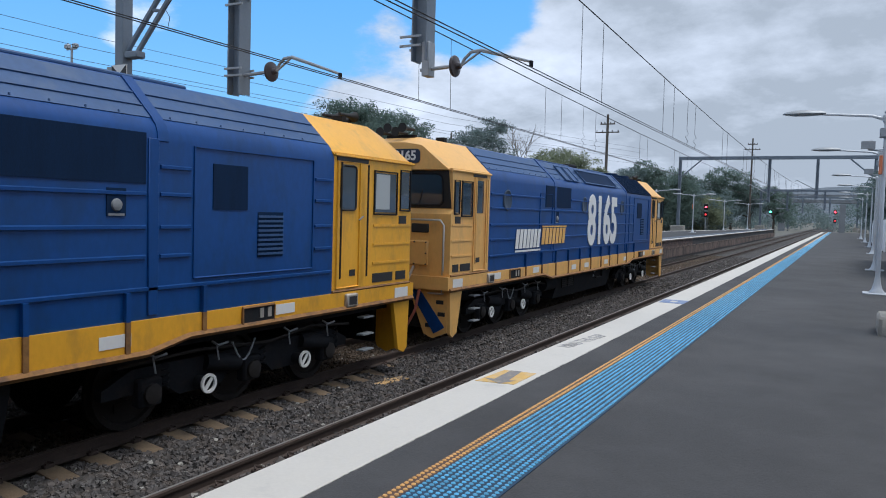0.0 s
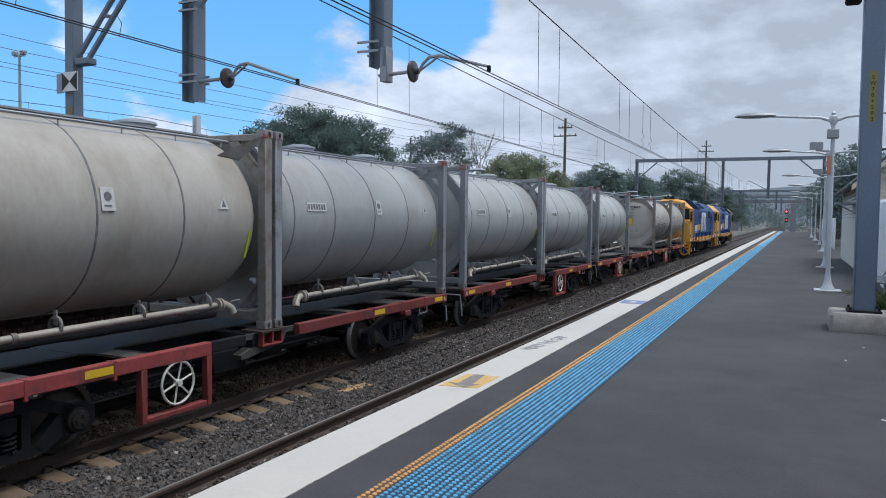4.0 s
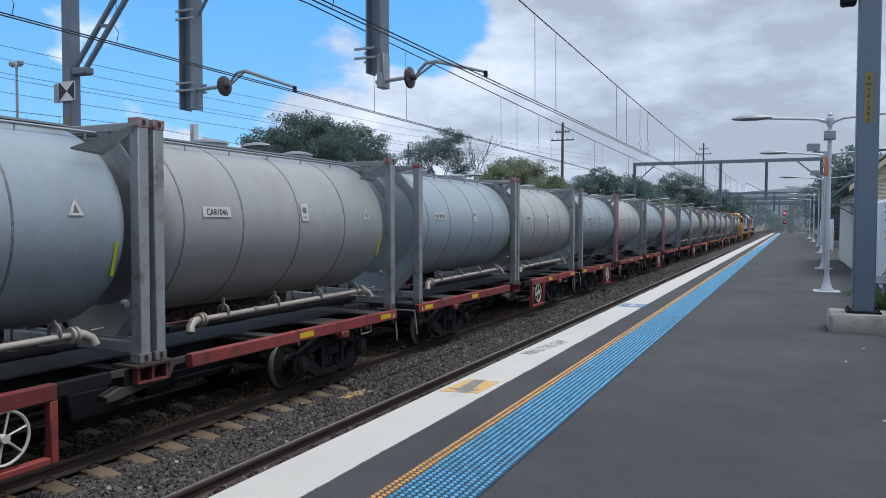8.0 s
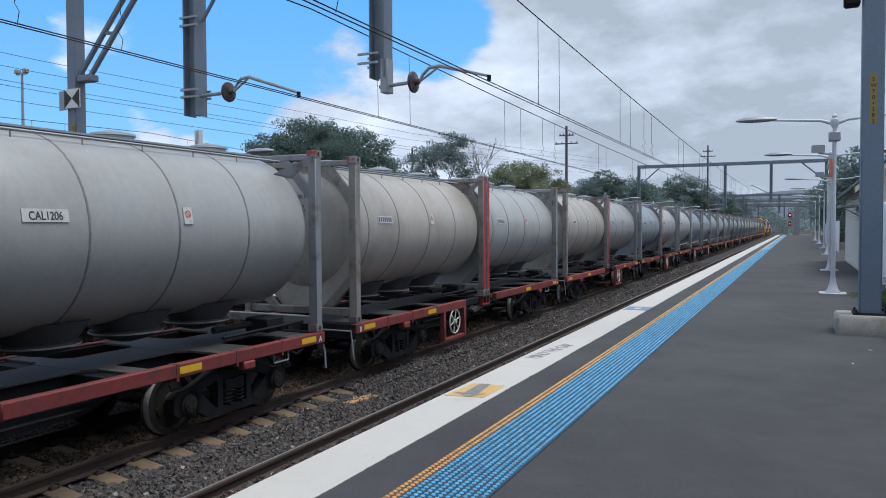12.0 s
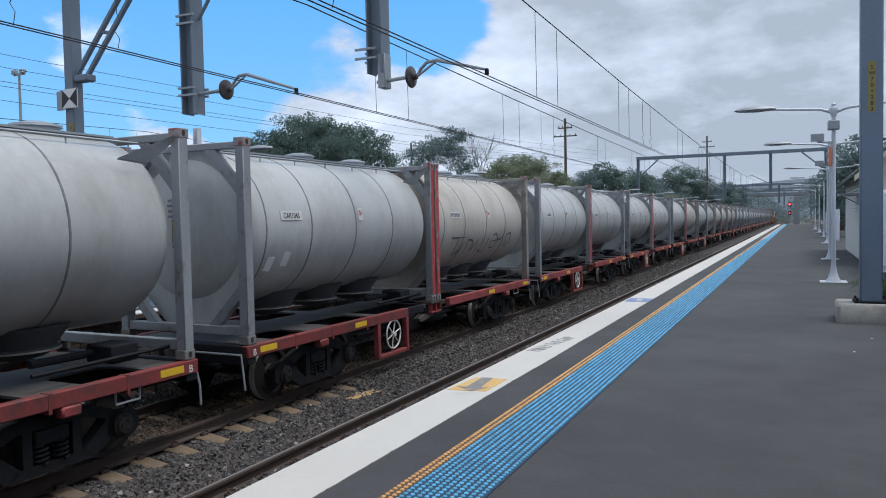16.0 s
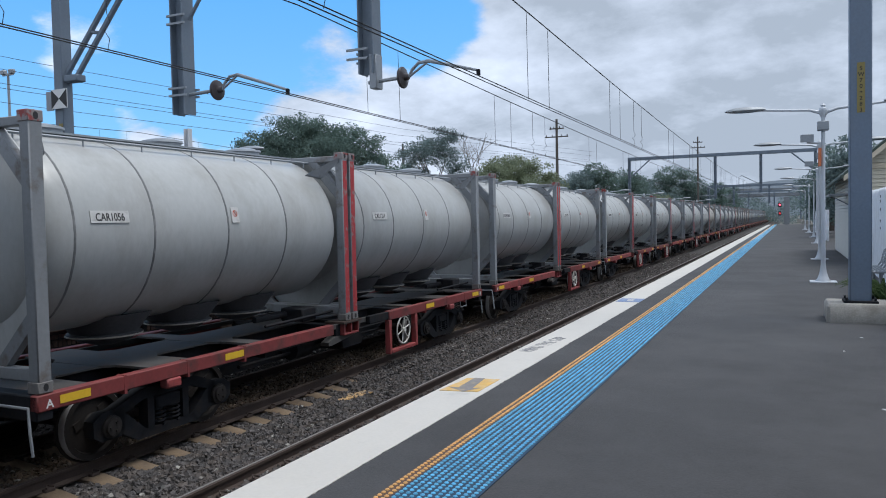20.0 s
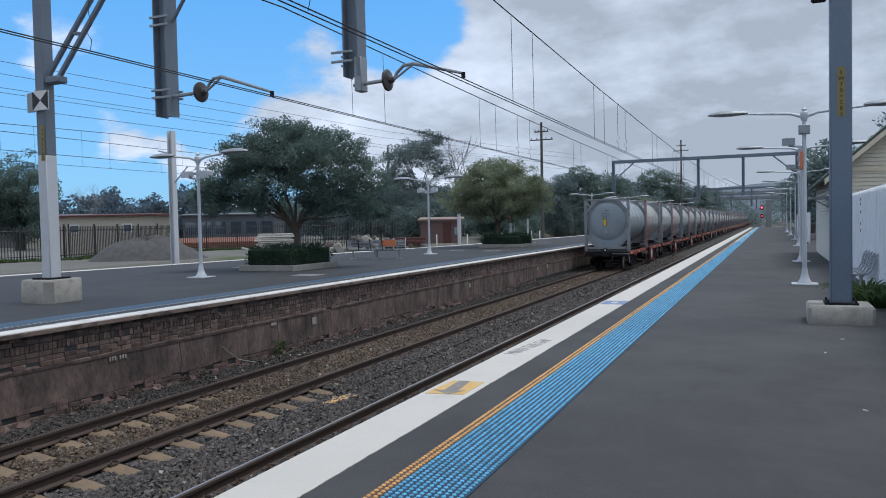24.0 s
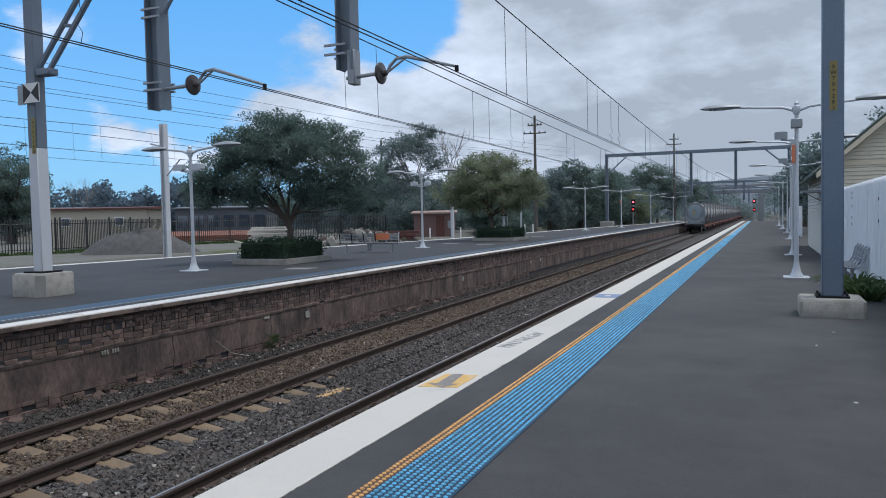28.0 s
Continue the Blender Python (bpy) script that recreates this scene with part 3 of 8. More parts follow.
def build_track(cx, label, first, near, shiny):
    track = thing("railway_track", label, "railway track", (cx, 0, 0), kind="structure")
    for s in (-1, 1):
        rail = part("rail", Geo().prism(rail_profile(0), -14, 420), RAIL, track, "rusty steel rail", (s * 0.7525, 0, 0))
        # On the shiny track a bright line covers only the head's left edge.
        part("rail_head", Geo().box(-0.033 if not shiny else -0.034, -0.004 if shiny else 0.012, -14, 420, RAIL_Z - 0.004, RAIL_Z), RAIL_TOP if shiny else RAIL, rail, "worn running surface")
    poly = [(-1.25, -1.42), (1.25, -1.42), (1.25, -1.232), (0.90, -1.182), (0.58, -1.188), (0.15, -1.235), (-0.15, -1.235), (-0.58, -1.188), (-0.90, -1.182), (-1.25, -1.232)]
    g = Geo()
    n = len(poly)
    rows = [(-0.125, -0.02), (-0.095, 0.0), (0.095, 0.0), (0.125, -0.02)]
    for y, dz in rows:
        g.v += [(u, y, w + (dz if w > -1.4 else 0.0)) for u, w in poly]
    g.f += [tuple(range(n)), tuple(range(3 * n, 4 * n))[::-1]] + [(k * n + i, k * n + (i + 1) % n, (k + 1) * n + (i + 1) % n, (k + 1) * n + i) for k in range(3) for i in range(n)]
    me = g.mesh("sleeper", SLEEPER)
    clip = Geo()
    for s in (-1, 1):
        for d in (-1, 1):
            x = s * 0.7525 + d * 0.10
            clip.box(x - 0.035, x + 0.035, -0.06, 0.06, -1.20, -1.145, 0.01)
            clip.tube([(x + 0.03, -0.05, -1.135), (x - 0.03, 0, -1.12), (x + 0.03, 0.05, -1.135)], 0.011, 5)
    clip_me = clip.mesh("rail_clip", RAIL)
    y = first
    while y < near:
        sl = part("sleeper", me, SLEEPER, track, at=pose(rnd(-0.02, 0.02), y, rnd(-0.006, 0.004), 0, 0, rnd(-0.8, 0.8)))
        part("rail_clip", clip_me, RAIL, sl)
        y += SLEEPER_STEP


def build_stones():
    """Loose ballast where the camera sees single stones."""
    cube = np.array([(x, y, z) for x in (-1, 1) for y in (-1, 1) for z in (-1, 1)], float)
    faces = np.array([(0, 1, 3, 2), (4, 6, 7, 5), (0, 4, 5, 1), (2, 3, 7, 6), (0, 2, 6, 4), (1, 5, 7, 3)])
    rng = np.random.default_rng(4)
    spots = []
    for (x0, x1, z0), dens in (((-10.16, -9.12, -1.175), 320), ((-8.88, -7.62, -1.205), 330), ((-7.38, -5.72, -1.205), 340), ((-5.72, -4.6, -1.19), 300)):
        n = int((x1 - x0) * 22 * dens * 1.7)
        u = rng.random(n) ** 1.5
        spots.append(np.stack([rng.uniform(x0, x1, n), 3.2 + u * 24, np.full(n, z0)], 1))
        n = int((x1 - x0) * 3600)
        spots.append(np.stack([rng.uniform(x0, x1, n), rng.uniform(25, 60, n), np.full(n, z0 + 0.01)], 1))
    P = np.concatenate(spots)
    # the shoulder rises over the sleeper ends further along, and lies low beside the nearest ones
    rise = np.clip((P[:, 1] - 10.6) / 1.6, 0, 1) * 0.035
    P[:, 2] += np.where((P[:, 0] > -7.4) & (P[:, 0] < -6.8), rise - 0.032 * (P[:, 1] < 11), np.where((P[:, 0] > -8.9) & (P[:, 0] < -7.6), np.clip((P[:, 1] - 9.5) / 1.5, 0, 1) * 0.045 - 0.02, 0))
    off = np.abs((P[:, 1] - SLEEPER_START) / SLEEPER_STEP - np.round((P[:, 1] - SLEEPER_START) / SLEEPER_STEP)) * SLEEPER_STEP
    # sleeper ends lie bare up to a point, between the rails only the part beside the left rail shows
    cover = np.sin(P[:, 1] * 2.1 + 1) + np.sin(P[:, 1] * 0.73 + P[:, 0] * 3.0) + rng.normal(size=len(P)) * 0.5
    ends = (P[:, 0] > -7.42) & (P[:, 0] < -6.97) & (P[:, 1] + 0.5 * cover < 11.6)
    inside = (P[:, 0] > -9.0) & (P[:, 0] < -8.35 + 0.12 * cover) & (P[:, 1] + 1.2 * cover < 10.2)
    P = P[~((off < 0.128) & (ends | inside))]
    n = len(P)
    V = cube[None] * rng.uniform(0.55, 1.25, (n, 8, 3))
    size = rng.uniform(0.011, 0.027, (n, 1, 1)) * np.where(rng.random((n, 1, 1)) < 0.08, 1.35, 1.0) * np.where(P[:, 1] > 27, 1.5, 1.0)[:, None, None]
    q = rng.normal(size=(n, 4))
    q /= np.linalg.norm(q, axis=1)[:, None]
    w, x, y, z = q.T
    R = np.stack([np.stack([1 - 2 * (y * y + z * z), 2 * (x * y - z * w), 2 * (x * z + y * w)], 1), np.stack([2 * (x * y + z * w), 1 - 2 * (x * x + z * z), 2 * (y * z - x * w)], 1),
                  np.stack([2 * (x * z - y * w), 2 * (y * z + x * w), 1 - 2 * (x * x + y * y)], 1)], 1)
    V = np.einsum("nij,nkj->nki", R, V * size) + P[:, None] + np.array([0, 0, 0.008])
    F = faces[None] + 8 * np.arange(n)[:, None, None]
    inner = (P[:, 0] > -9.0) & (P[:, 0] < -7.5)
    foot = P[:, 0] < -9.0
    pale = rng.random(n) < 0.012
    for pick, material, label in ((inner & ~pale, STONE_BROWN, "loose brown crushed stones between the rails"), (~inner & ~foot & ~pale, STONE, "loose grey crushed stones beside the rails"), (foot & ~pale, STONE_DARK, "darker stones along the platform wall"), (pale, CONCRETE, "scattered pale stones and scraps in the ballast")):
        me = bpy.data.meshes.new("ballast_stones")
        W = V[pick]
        me.from_pydata(W.reshape(-1, 3).tolist(), [], F[:len(W)].reshape(-1, 4).tolist())
        me.materials.append(material)
        tagged(new("ballast_stones", me), label, "ballast", kind="stuff")


def edge_at(y):
    """The far side of the island platform, which narrows with distance."""
    return float(np.interp(y, [-15, 17, 34, 46, 75, 105, 140], [-26.0, -24.2, -21.6, -19.6, -17.6, -14.6, -12.2]))


def build_far_platform():
    ys = [-14, 0, 10, 17, 26, 34, 40, 46, 60, 75, 90, 105, 120, 135]
    g, line = Geo(), Geo()
    n = len(ys)
    for y in ys:
        xf = edge_at(y)
        g.v += [(FAR_EDGE - 0.02, y, -1.5), (FAR_EDGE - 0.02, y, FAR_Z), (xf, y, FAR_Z), (xf, y, -1.5)]
        line.v += [(xf - 0.03, y, FAR_Z - 0.15), (xf - 0.03, y, FAR_Z + 0.008), (xf + 0.62, y, FAR_Z + 0.008)]
    for i in range(n - 1):
        g.f += [(4 * i + k, 4 * i + k + 1, 4 * i + k + 5, 4 * i + k + 4) for k in range(3)]
        line.f += [(3 * i + k, 3 * i + k + 1, 3 * i + k + 4, 3 * i + k + 3) for k in range(2)]
    g.f += [(0, 1, 2, 3), (4 * n - 4, 4 * n - 3, 4 * n - 2, 4 * n - 1)]
    solid("platform_far", g, ISLAND_ASPHALT, "dark asphalt island platform", "platform", "structure", smooth=False)
    solid("edge_line", line, WHITE_PAINT, "white painted line along the far side of the island platform", "edge line", "structure", smooth=False)
    solid("edge_line", Geo().box(FAR_EDGE - 0.30, FAR_EDGE + 0.05, -14, 135, FAR_Z - 0.02, FAR_Z + 0.006, 0.008), COPING, "white painted stone coping of the island platform", "edge line", "structure")
    solid("coping_edge", Geo().box(FAR_EDGE + 0.04, FAR_EDGE + 0.062, -14, 135, FAR_Z - 0.085, FAR_Z - 0.012, 0.006), TAN_EDGE, "crumbling tan edge of the coping", "edge line", "structure")
    solid("tactile_paving", Geo().box(FAR_EDGE - 1.25, FAR_EDGE - 0.68, -14, 135, FAR_Z, FAR_Z + 0.006), DIM_BLUE, "blue tactile paving on the island platform", "tactile paving", "structure", smooth=False)
    g = Geo()
    for i in range(700):
        y = 3.0 + 0.1 * i
        g.box(FAR_EDGE - 0.665, FAR_EDGE - 0.60, y, y + 0.055, FAR_Z, FAR_Z + 0.010)
    solid("tactile_studs", g, DIM_PALE, "row of pale studs bordering the island's tactile paving", "tactile studs", "stuff", smooth=False)


def build_far_wall():
    """The island platform's face: brick above, a stepped course, stained render below."""
    wall = thing("wall_platform", "old platform wall of weathered brick over stained render", "wall", kind="structure")
    xb = FAR_EDGE - 0.02
    part("foundation", Geo().box(xb - 0.3, xb - 0.035, -14, 135, -1.4, -0.9), FOUNDATION_BROWN, wall, "dark brown foundation", smooth=False)
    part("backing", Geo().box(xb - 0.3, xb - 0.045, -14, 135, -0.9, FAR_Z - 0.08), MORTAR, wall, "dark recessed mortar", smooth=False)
    y = -14.0
    while y < 135:
        w = rnd(0.7, 2.4)
        g = Geo()
        k = max(3, int(w / 0.22))
        for i in range(k + 1):
            yy, o, t = y + w * i / k, 0.034 + rnd(-0.006, 0.005), -0.332 + rnd(-0.010, 0.008)
            g.v += [(xb - 0.2, yy, -0.42), (xb + o, yy, -0.415 + rnd(-0.003, 0.003)), (xb + o + 0.004, yy, t - 0.03), (xb + o - 0.03, yy, t), (xb - 0.2, yy, t + 0.01)]
            if i:
                g.f += [(5 * i - 5 + q, 5 * i - 5 + (q + 1) % 5, 5 * i + (q + 1) % 5, 5 * i + q) for q in range(5)]
        g.f += [(0, 1, 2, 3, 4), tuple(range(5 * k, 5 * k + 5))[::-1]]
        part("ledge", g, RENDER, wall, "worn projecting ledge", smooth=False)
        y += w + (rnd(0.0, 0.02) if rnd(0, 1) < 0.8 else rnd(0.1, 0.3))
    for i in range(9):
        y, z = 7.5 + 3.1 * i + rnd(-0.8, 0.8), -0.42
        pts = [(xb + 0.0225, y, z)]
        while z > -0.95:
            z -= rnd(0.06, 0.14)
            pts.append((xb + 0.0225, pts[-1][1] + rnd(-0.04, 0.04), z))
        part("crack", Geo().tube(pts, rnd(0.003, 0.008), 4), INK, wall, "dark crack in the render")
    g = Geo()
    y = -14.0
    while y < 135:
        w = rnd(2.2, 3.6)
        d = rnd(0, 0.003)
        part("render_panel", Geo().box(xb - 0.2, xb + 0.02 + d, y + 0.001, y + w - 0.001, -1.0 + rnd(-0.03, 0.03), -0.4, 0.004), RENDER, wall, "stained cement render")
        y += w
    # flat bricks, and upright ones for the course in the middle
    flat, upright = (0.106, 0.034), (0.034, 0.055)
    bricks = {k: Geo().box(-0.06, 0.0, -k[0], k[0], -k[1], k[1], 0.005).mesh("brick", BRICK) for k in (flat, upright)}
    rest = Geo()
    count = 0

    def course(z, out, y0, y1, kind, keep):
        nonlocal count
        y = y0 + rnd(0, 0.1)
        L = 2 * kind[0] + 0.012
        while y < y1:
            x = xb + out + rnd(-0.012, 0.006)
            if random.random() < keep:
                if 6.4 < y < 15.5 and count < 300 and -0.4 < z:
                    part("brick", bricks[kind], BRICK, wall, at=(x, y + L / 2, z))
                    count += 1
                else:
                    h, v = kind[0] + rnd(-0.004, 0.0), kind[1] + rnd(-0.003, 0.0)
                    rest.box(x - 0.06, x, y + L / 2 - h, y + L / 2 + h, z - v, z + v)
            y += L

    for z, kind in ((0.118, flat), (0.040, flat), (-0.062, upright), (-0.165, flat), (-0.243, flat), (-0.318, flat)):
        course(z, 0.012 if z > -0.3 else 0.03, 0, 60, kind, 0.975)
    for i in range(4):
        course(-0.985 - 0.076 * i, 0.032 + 0.02 * i, 0, 34, flat, (0.55, 0.86, 0.92, 0.95)[i])
    for i in range(150):  # fallen brick ends and rubble along the foot
        y, w = 4.0 + 26 * rnd(0, 1) ** 1.3, rnd(0.025, 0.07)
        rest.box(-w, w, -w * 1.3, w * 1.3, -w * 0.7, w * 0.7, 0, pose(xb + rnd(0.06, 0.22), y, -1.17 + rnd(-0.01, 0.03), rnd(-40, 40), rnd(-40, 40), rnd(0, 180)))
    for i in range(60):  # patches where the facing has come away
        y, z, w = 5.0 + 22 * rnd(0, 1), rnd(-0.30, 0.13), rnd(0.04, 0.12)
        rest.box(xb - 0.05, xb + rnd(0.012, 0.03), y - w, y + w, z - 0.03, z + 0.03)
    tagged(part("bricks", rest, BRICK_FAR, wall, smooth=False), kind="stuff")
    WN = 9.2
    for y, z, w, h in ((15.35, -0.60, 0.17, 0.17), (13.73, -0.47, 0.2, 0.06), (25.63, -0.59, 0.2, 0.16), (34.44, -0.52, 0.2, 0.16), (36.12, -0.51, 0.2, 0.18)) + tuple((WN + 0.055 * i, -0.47, 0.035, 0.075) for i in range(7) if i != 3):
        part("wall_marker", Geo().box(xb + 0.03, xb + 0.045, y - w / 2, y + w / 2, z - h / 2, z + h / 2, 0.004), CONCRETE, wall, "pale worn marker")


def build_light_blockers():
    """Unseen added walls and awning, closing and shading the platform around the viewer."""
    # Out of view: a dark wall that blocks light from the right.
    solid("wall_station", Geo().box(3.4, 3.7, -14, 8.6, 0.0, 4.3), BLOCKER_BROWN, "unseen brown wall added beside the viewer to block light", "wall", "structure", smooth=False)
    solid("wall_end", Geo().box(-2.0, 3.4, -14.3, -14.0, 0.0, 4.3), BLOCKER_BROWN, "unseen brown wall added to close the platform's end", "wall", "structure", smooth=False)
    # Also out of view, added overhead to cut the sky light.
    solid("awning", Geo().box(-2.3, 3.7, -14, 2.8, 3.5, 3.65), BLOCKER_GREY, "unseen grey awning added to block sky light", "awning", "structure", smooth=False)


BLOCKER_BROWN = mat("brown_blocker_wall", (0.11, 0.085, 0.07), 0.85, var=0.15)
BLOCKER_GREY = mat("grey_blocker_paint", (0.14, 0.14, 0.145), 0.7, var=0.1)
build_light_blockers()
build_ground()
build_near_platform()
build_far_platform()

# ---- the train: built at its own zero, keyed in motions() ----
PITCH = 13.2
MOVING = []  # (thing, distance behind the first wagon's front, height over rail, turned)
DECK_H = 0.985
RX90, RY90 = Matrix.Rotation(radians(-90), 4, "X"), Matrix.Rotation(radians(90), 4, "Y")


def at(x, y, z, m=None):
    return Matrix.Translation((x, y, z)) @ (m or Matrix.Identity(4))


def wheel_mesh(r):
    wheel = Geo()
    prof = [(0.06, -0.10), (0.12, -0.09), (0.14, -0.02), (r - 0.09, -0.015), (r - 0.07, -0.065), (r + 0.028, -0.065), (r + 0.025, -0.035), (r, -0.03), (r - 0.004, 0.065), (r - 0.07, 0.065), (r - 0.09, 0.02), (0.14, 0.03), (0.12, 0.07), (0.06, 0.075)]
    wheel.lathe(prof, 28)
    return wheel.mesh("wheel", WHEEL)


def wheelset_mesh(r):
    """An axle with its two wheels as one turning mesh."""
    g, wheel = Geo(), wheel_mesh(r)
    for me, m in ((wheel, at(0.7525, 0, 0, RY90)), (wheel, at(-0.7525, 0, 0, Matrix.Rotation(radians(-90), 4, "Y")))):
        g.add([tuple(v.co) for v in me.vertices], [tuple(p.vertices) for p in me.polygons], m)
    g.tube([(-1.02, 0, 0), (1.02, 0, 0)], 0.075, 10)
    for s in (-1, 1):  # lightening slots that show the turning
        for k in range(3):
            a = k * 2.094
            g.box(s * 0.785 - 0.008, s * 0.785 + 0.008, math.cos(a) * r * 0.5 - 0.05, math.cos(a) * r * 0.5 + 0.05, math.sin(a) * r * 0.5 - 0.05, math.sin(a) * r * 0.5 + 0.05)
    return g.mesh("wheelset", WHEEL)


WAGON_SET, LOCO_SET = wheelset_mesh(0.42), wheelset_mesh(0.50)
WAGON_TREAD = Geo().lathe([(0.4215, -0.03), (0.4235, -0.025), (0.4185, 0.062), (0.4165, 0.064)], 28, RY90, caps=False).mesh("tread", TREAD)


def coil(x, y, z0, z1, r=0.075, turns=5):
    pts = [(x + r * math.cos(a), y + r * math.sin(a), z0 + (z1 - z0) * i / (turns * 8)) for i in range(turns * 8 + 1) for a in (2 * math.pi * i / 8,)]
    return Geo().tube(pts, 0.017, 5)


def axle_end(m):
    """The round end of an axle bearing with its three bolts."""
    g = Geo().lathe([(0.135, 0), (0.135, 0.03), (0.105, 0.035), (0.10, 0.065), (0.02, 0.07)], 14, m)
    for k in range(3):
        a = 0.5 + k * 2.094
        g.lathe([(0.018, 0.065), (0.018, 0.085), (0.004, 0.086)], 6, m @ Matrix.Translation((0.055 * math.cos(a), 0.055 * math.sin(a), 0)))
    return g


def wagon_bogie(parent, y):
    """A three-piece freight bogie."""
    b = part("bogie", Geo().box(-1.09, 1.09, -0.20, 0.20, 0.45, 0.61, 0.02).box(-0.2, 0.2, -0.2, 0.2, 0.66, 0.80), DARK, parent, "cast steel bogie with coil springs", (0, y, -RIDE))
    for s in (-1, 1):
        g = Geo()
        # chords, diagonals and pedestals of the side frame
        x0, x1 = (0.93, 1.08) if s > 0 else (-1.08, -0.93)
        g.prism([(-0.86, 0.60), (-0.46, 0.755), (0.46, 0.755), (0.86, 0.60), (0.86, 0.47), (0.40, 0.63), (-0.40, 0.63), (-0.86, 0.47)], x0, x1, "x")
        g.prism([(-0.50, 0.15), (0.50, 0.15), (0.44, 0.255), (-0.44, 0.255)], x0, x1, "x")
        for d in (-1, 1):
            g.prism([(d * 0.74, 0.58), (d * 0.86, 0.36), (d * 0.50, 0.15), (d * 0.36, 0.245)], x0, x1, "x")
            g.prism([(d * 0.24, 0.24), (d * 0.345, 0.24), (d * 0.345, 0.64), (d * 0.24, 0.64)], x0, x1, "x")
            g.prism([(d * 0.70, 0.60), (d * 0.70, 0.32), (d * 0.76, 0.27), (d * 1.04, 0.27), (d * 1.14, 0.34), (d * 1.14, 0.52), (d * 1.02, 0.60)], x0, x1, "x")
        part("side_frame", g, DARK, b)
        for d in (-1, 1):
            part("axle_cap", axle_end(at(s * 1.08, d * 0.9, 0.42, Matrix.Rotation(radians(90 * s), 4, "Y"))), WHEEL, b)
        if s > 0:
            for y in (-0.12, 0.12):
                part("spring", coil(1.01, y, 0.25, 0.455, 0.085, 4), DARK, b, "coil spring")
    for d in (-1, 1):
        part("wheelset", WAGON_SET, WHEEL, b, at=(0, d * 0.9, 0.42))
        # the near wheel's polished tread, its gleam put into the pale colour
        part("tread", WAGON_TREAD, TREAD, b, "polished wheel tread", (0.7525, d * 0.9, 0.42))
    return b


def make_wagon(turned):
    """A skeletal container wagon, its front end at +y; turned: the brake wheel stands behind the middle."""
    w = thing("container_wagon", "skeletal container wagon with faded red side sills", "wagon", group="wagons of the train")
    # The sill's deep middle is added to block light under the wagon.
    g = Geo().box(-0.32, 0.32, -5.9, 5.9, 0.62, 0.925, 0.02).prism([(-3.0, 0.62), (3.0, 0.62), (2.3, 0.36), (-2.3, 0.36)], -0.30, 0.30, "x")
    part("centre_sill", g, DARK, w, "dark steel centre sill")
    for y in (-4.16, -2.2, -0.25, 0.25, 2.2, 4.16):
        part("cross_bearer", Geo().box(-1.148, 1.148, y - 0.11, y + 0.11, 0.70, 0.927), DARK, w)
    for s in (-1, 1):
        for d in (-1, 1):
            x0, x1 = (1.15, 1.27) if s > 0 else (-1.27, -1.15)
            a, b = (0.62, 6.12) if d > 0 else (-6.12, -0.62)
            if (d < 0) == turned:
                a, b = (1.33, 6.12) if d > 0 else (-6.12, -1.33)
                part("sill_stub", Geo().box(x0, x1 - 0.02, min(d * 0.62, d * 1.325), max(d * 0.62, d * 1.325), 0.82, 0.965, 0.01), DARK, w, "dark end of the side sill")
            sill = Geo().box(x0, x1, a, b, 0.80, 0.975, 0.012)
            for y in (2.9, 4.0, 5.0):
                sill.box(x0 - 0.005, x1 + 0.005, d * y - 0.02, d * y + 0.02, 0.76, 0.98)
            so = part("side_sill", sill, SILL_RED, w, "faded red side sill")
            xo = s * 1.272
            for y in ((5.67, 3.12) if s > 0 else ()):
                part("reflector", Geo().box(min(xo, xo + s * 0.004), max(xo, xo + s * 0.004), d * y - 0.19, d * y + 0.19, 0.845, 0.935), STICKER, so, "yellow reflective sticker")
            part("tie_bracket", Geo().box(x0 - 0.01, x1 + 0.02, d * 4.25 - 0.12, d * 4.25 + 0.12, 0.68, 0.80, 0.02), SILL_RED, so)
            if s > 0:
                part("end_letter", LETTERS["A" if (d > 0) == turned else "B"], PLATE_WHITE, so, "white letter", at(1.274, d * 5.98, 0.83, Matrix.Rotation(radians(90), 4, "Z") @ Matrix.Rotation(radians(90), 4, "X")))
    for y in (-6.02, 6.02):
        part("head_stock", Geo().box(-1.25, 1.25, y - 0.1, y + 0.1, 0.70, 0.972, 0.015), DARK, w, "dark steel headstock")
    part("deck_spine", Geo().box(-0.42, 0.42, -5.9, 5.9, 0.93, 0.958, 0.006), DECK, w, "worn steel deck plate")
    for y, h in ((-5.64, 0.26), (-4.16, 0.34), (-2.45, 0.14), (2.45, 0.14), (4.16, 0.34), (5.64, 0.26)):
        part("deck_plate", Geo().prism([(-1.145, y - h), (-0.55, y - h), (-0.42, y - h - 0.13), (0.42, y - h - 0.13), (0.55, y - h), (1.145, y - h), (1.145, y + h), (0.55, y + h), (0.42, y + h + 0.13), (-0.42, y + h + 0.13), (-0.55, y + h), (-1.145, y + h)], 0.932, 0.962, "z"), DECK, w, "worn steel deck plate")
    for s in (-1, 1):
        part("deck_edge", Geo().box(s * 1.122 - 0.024, s * 1.122 + 0.024, -5.3, 5.3, 0.86, 0.94), DECK, w)
    for s in (-1, 1):
        pad = part("centre_pad", Geo().box(s * 1.07 - 0.2, s * 1.07 + 0.2, -0.30, 0.30, 0.935, 0.978, 0.006), RAIL, w, "rusty pad under the inner corners")
        x0, x1 = (1.02, 1.24) if s > 0 else (-1.24, -1.02)
        g = Geo().box(x0, x1, -0.24, 0.24, 0.735, 0.765, 0.005).box(min(s * 0.9, s * 1.08), max(s * 0.9, s * 1.08), -0.22, 0.22, 0.765, 0.935)
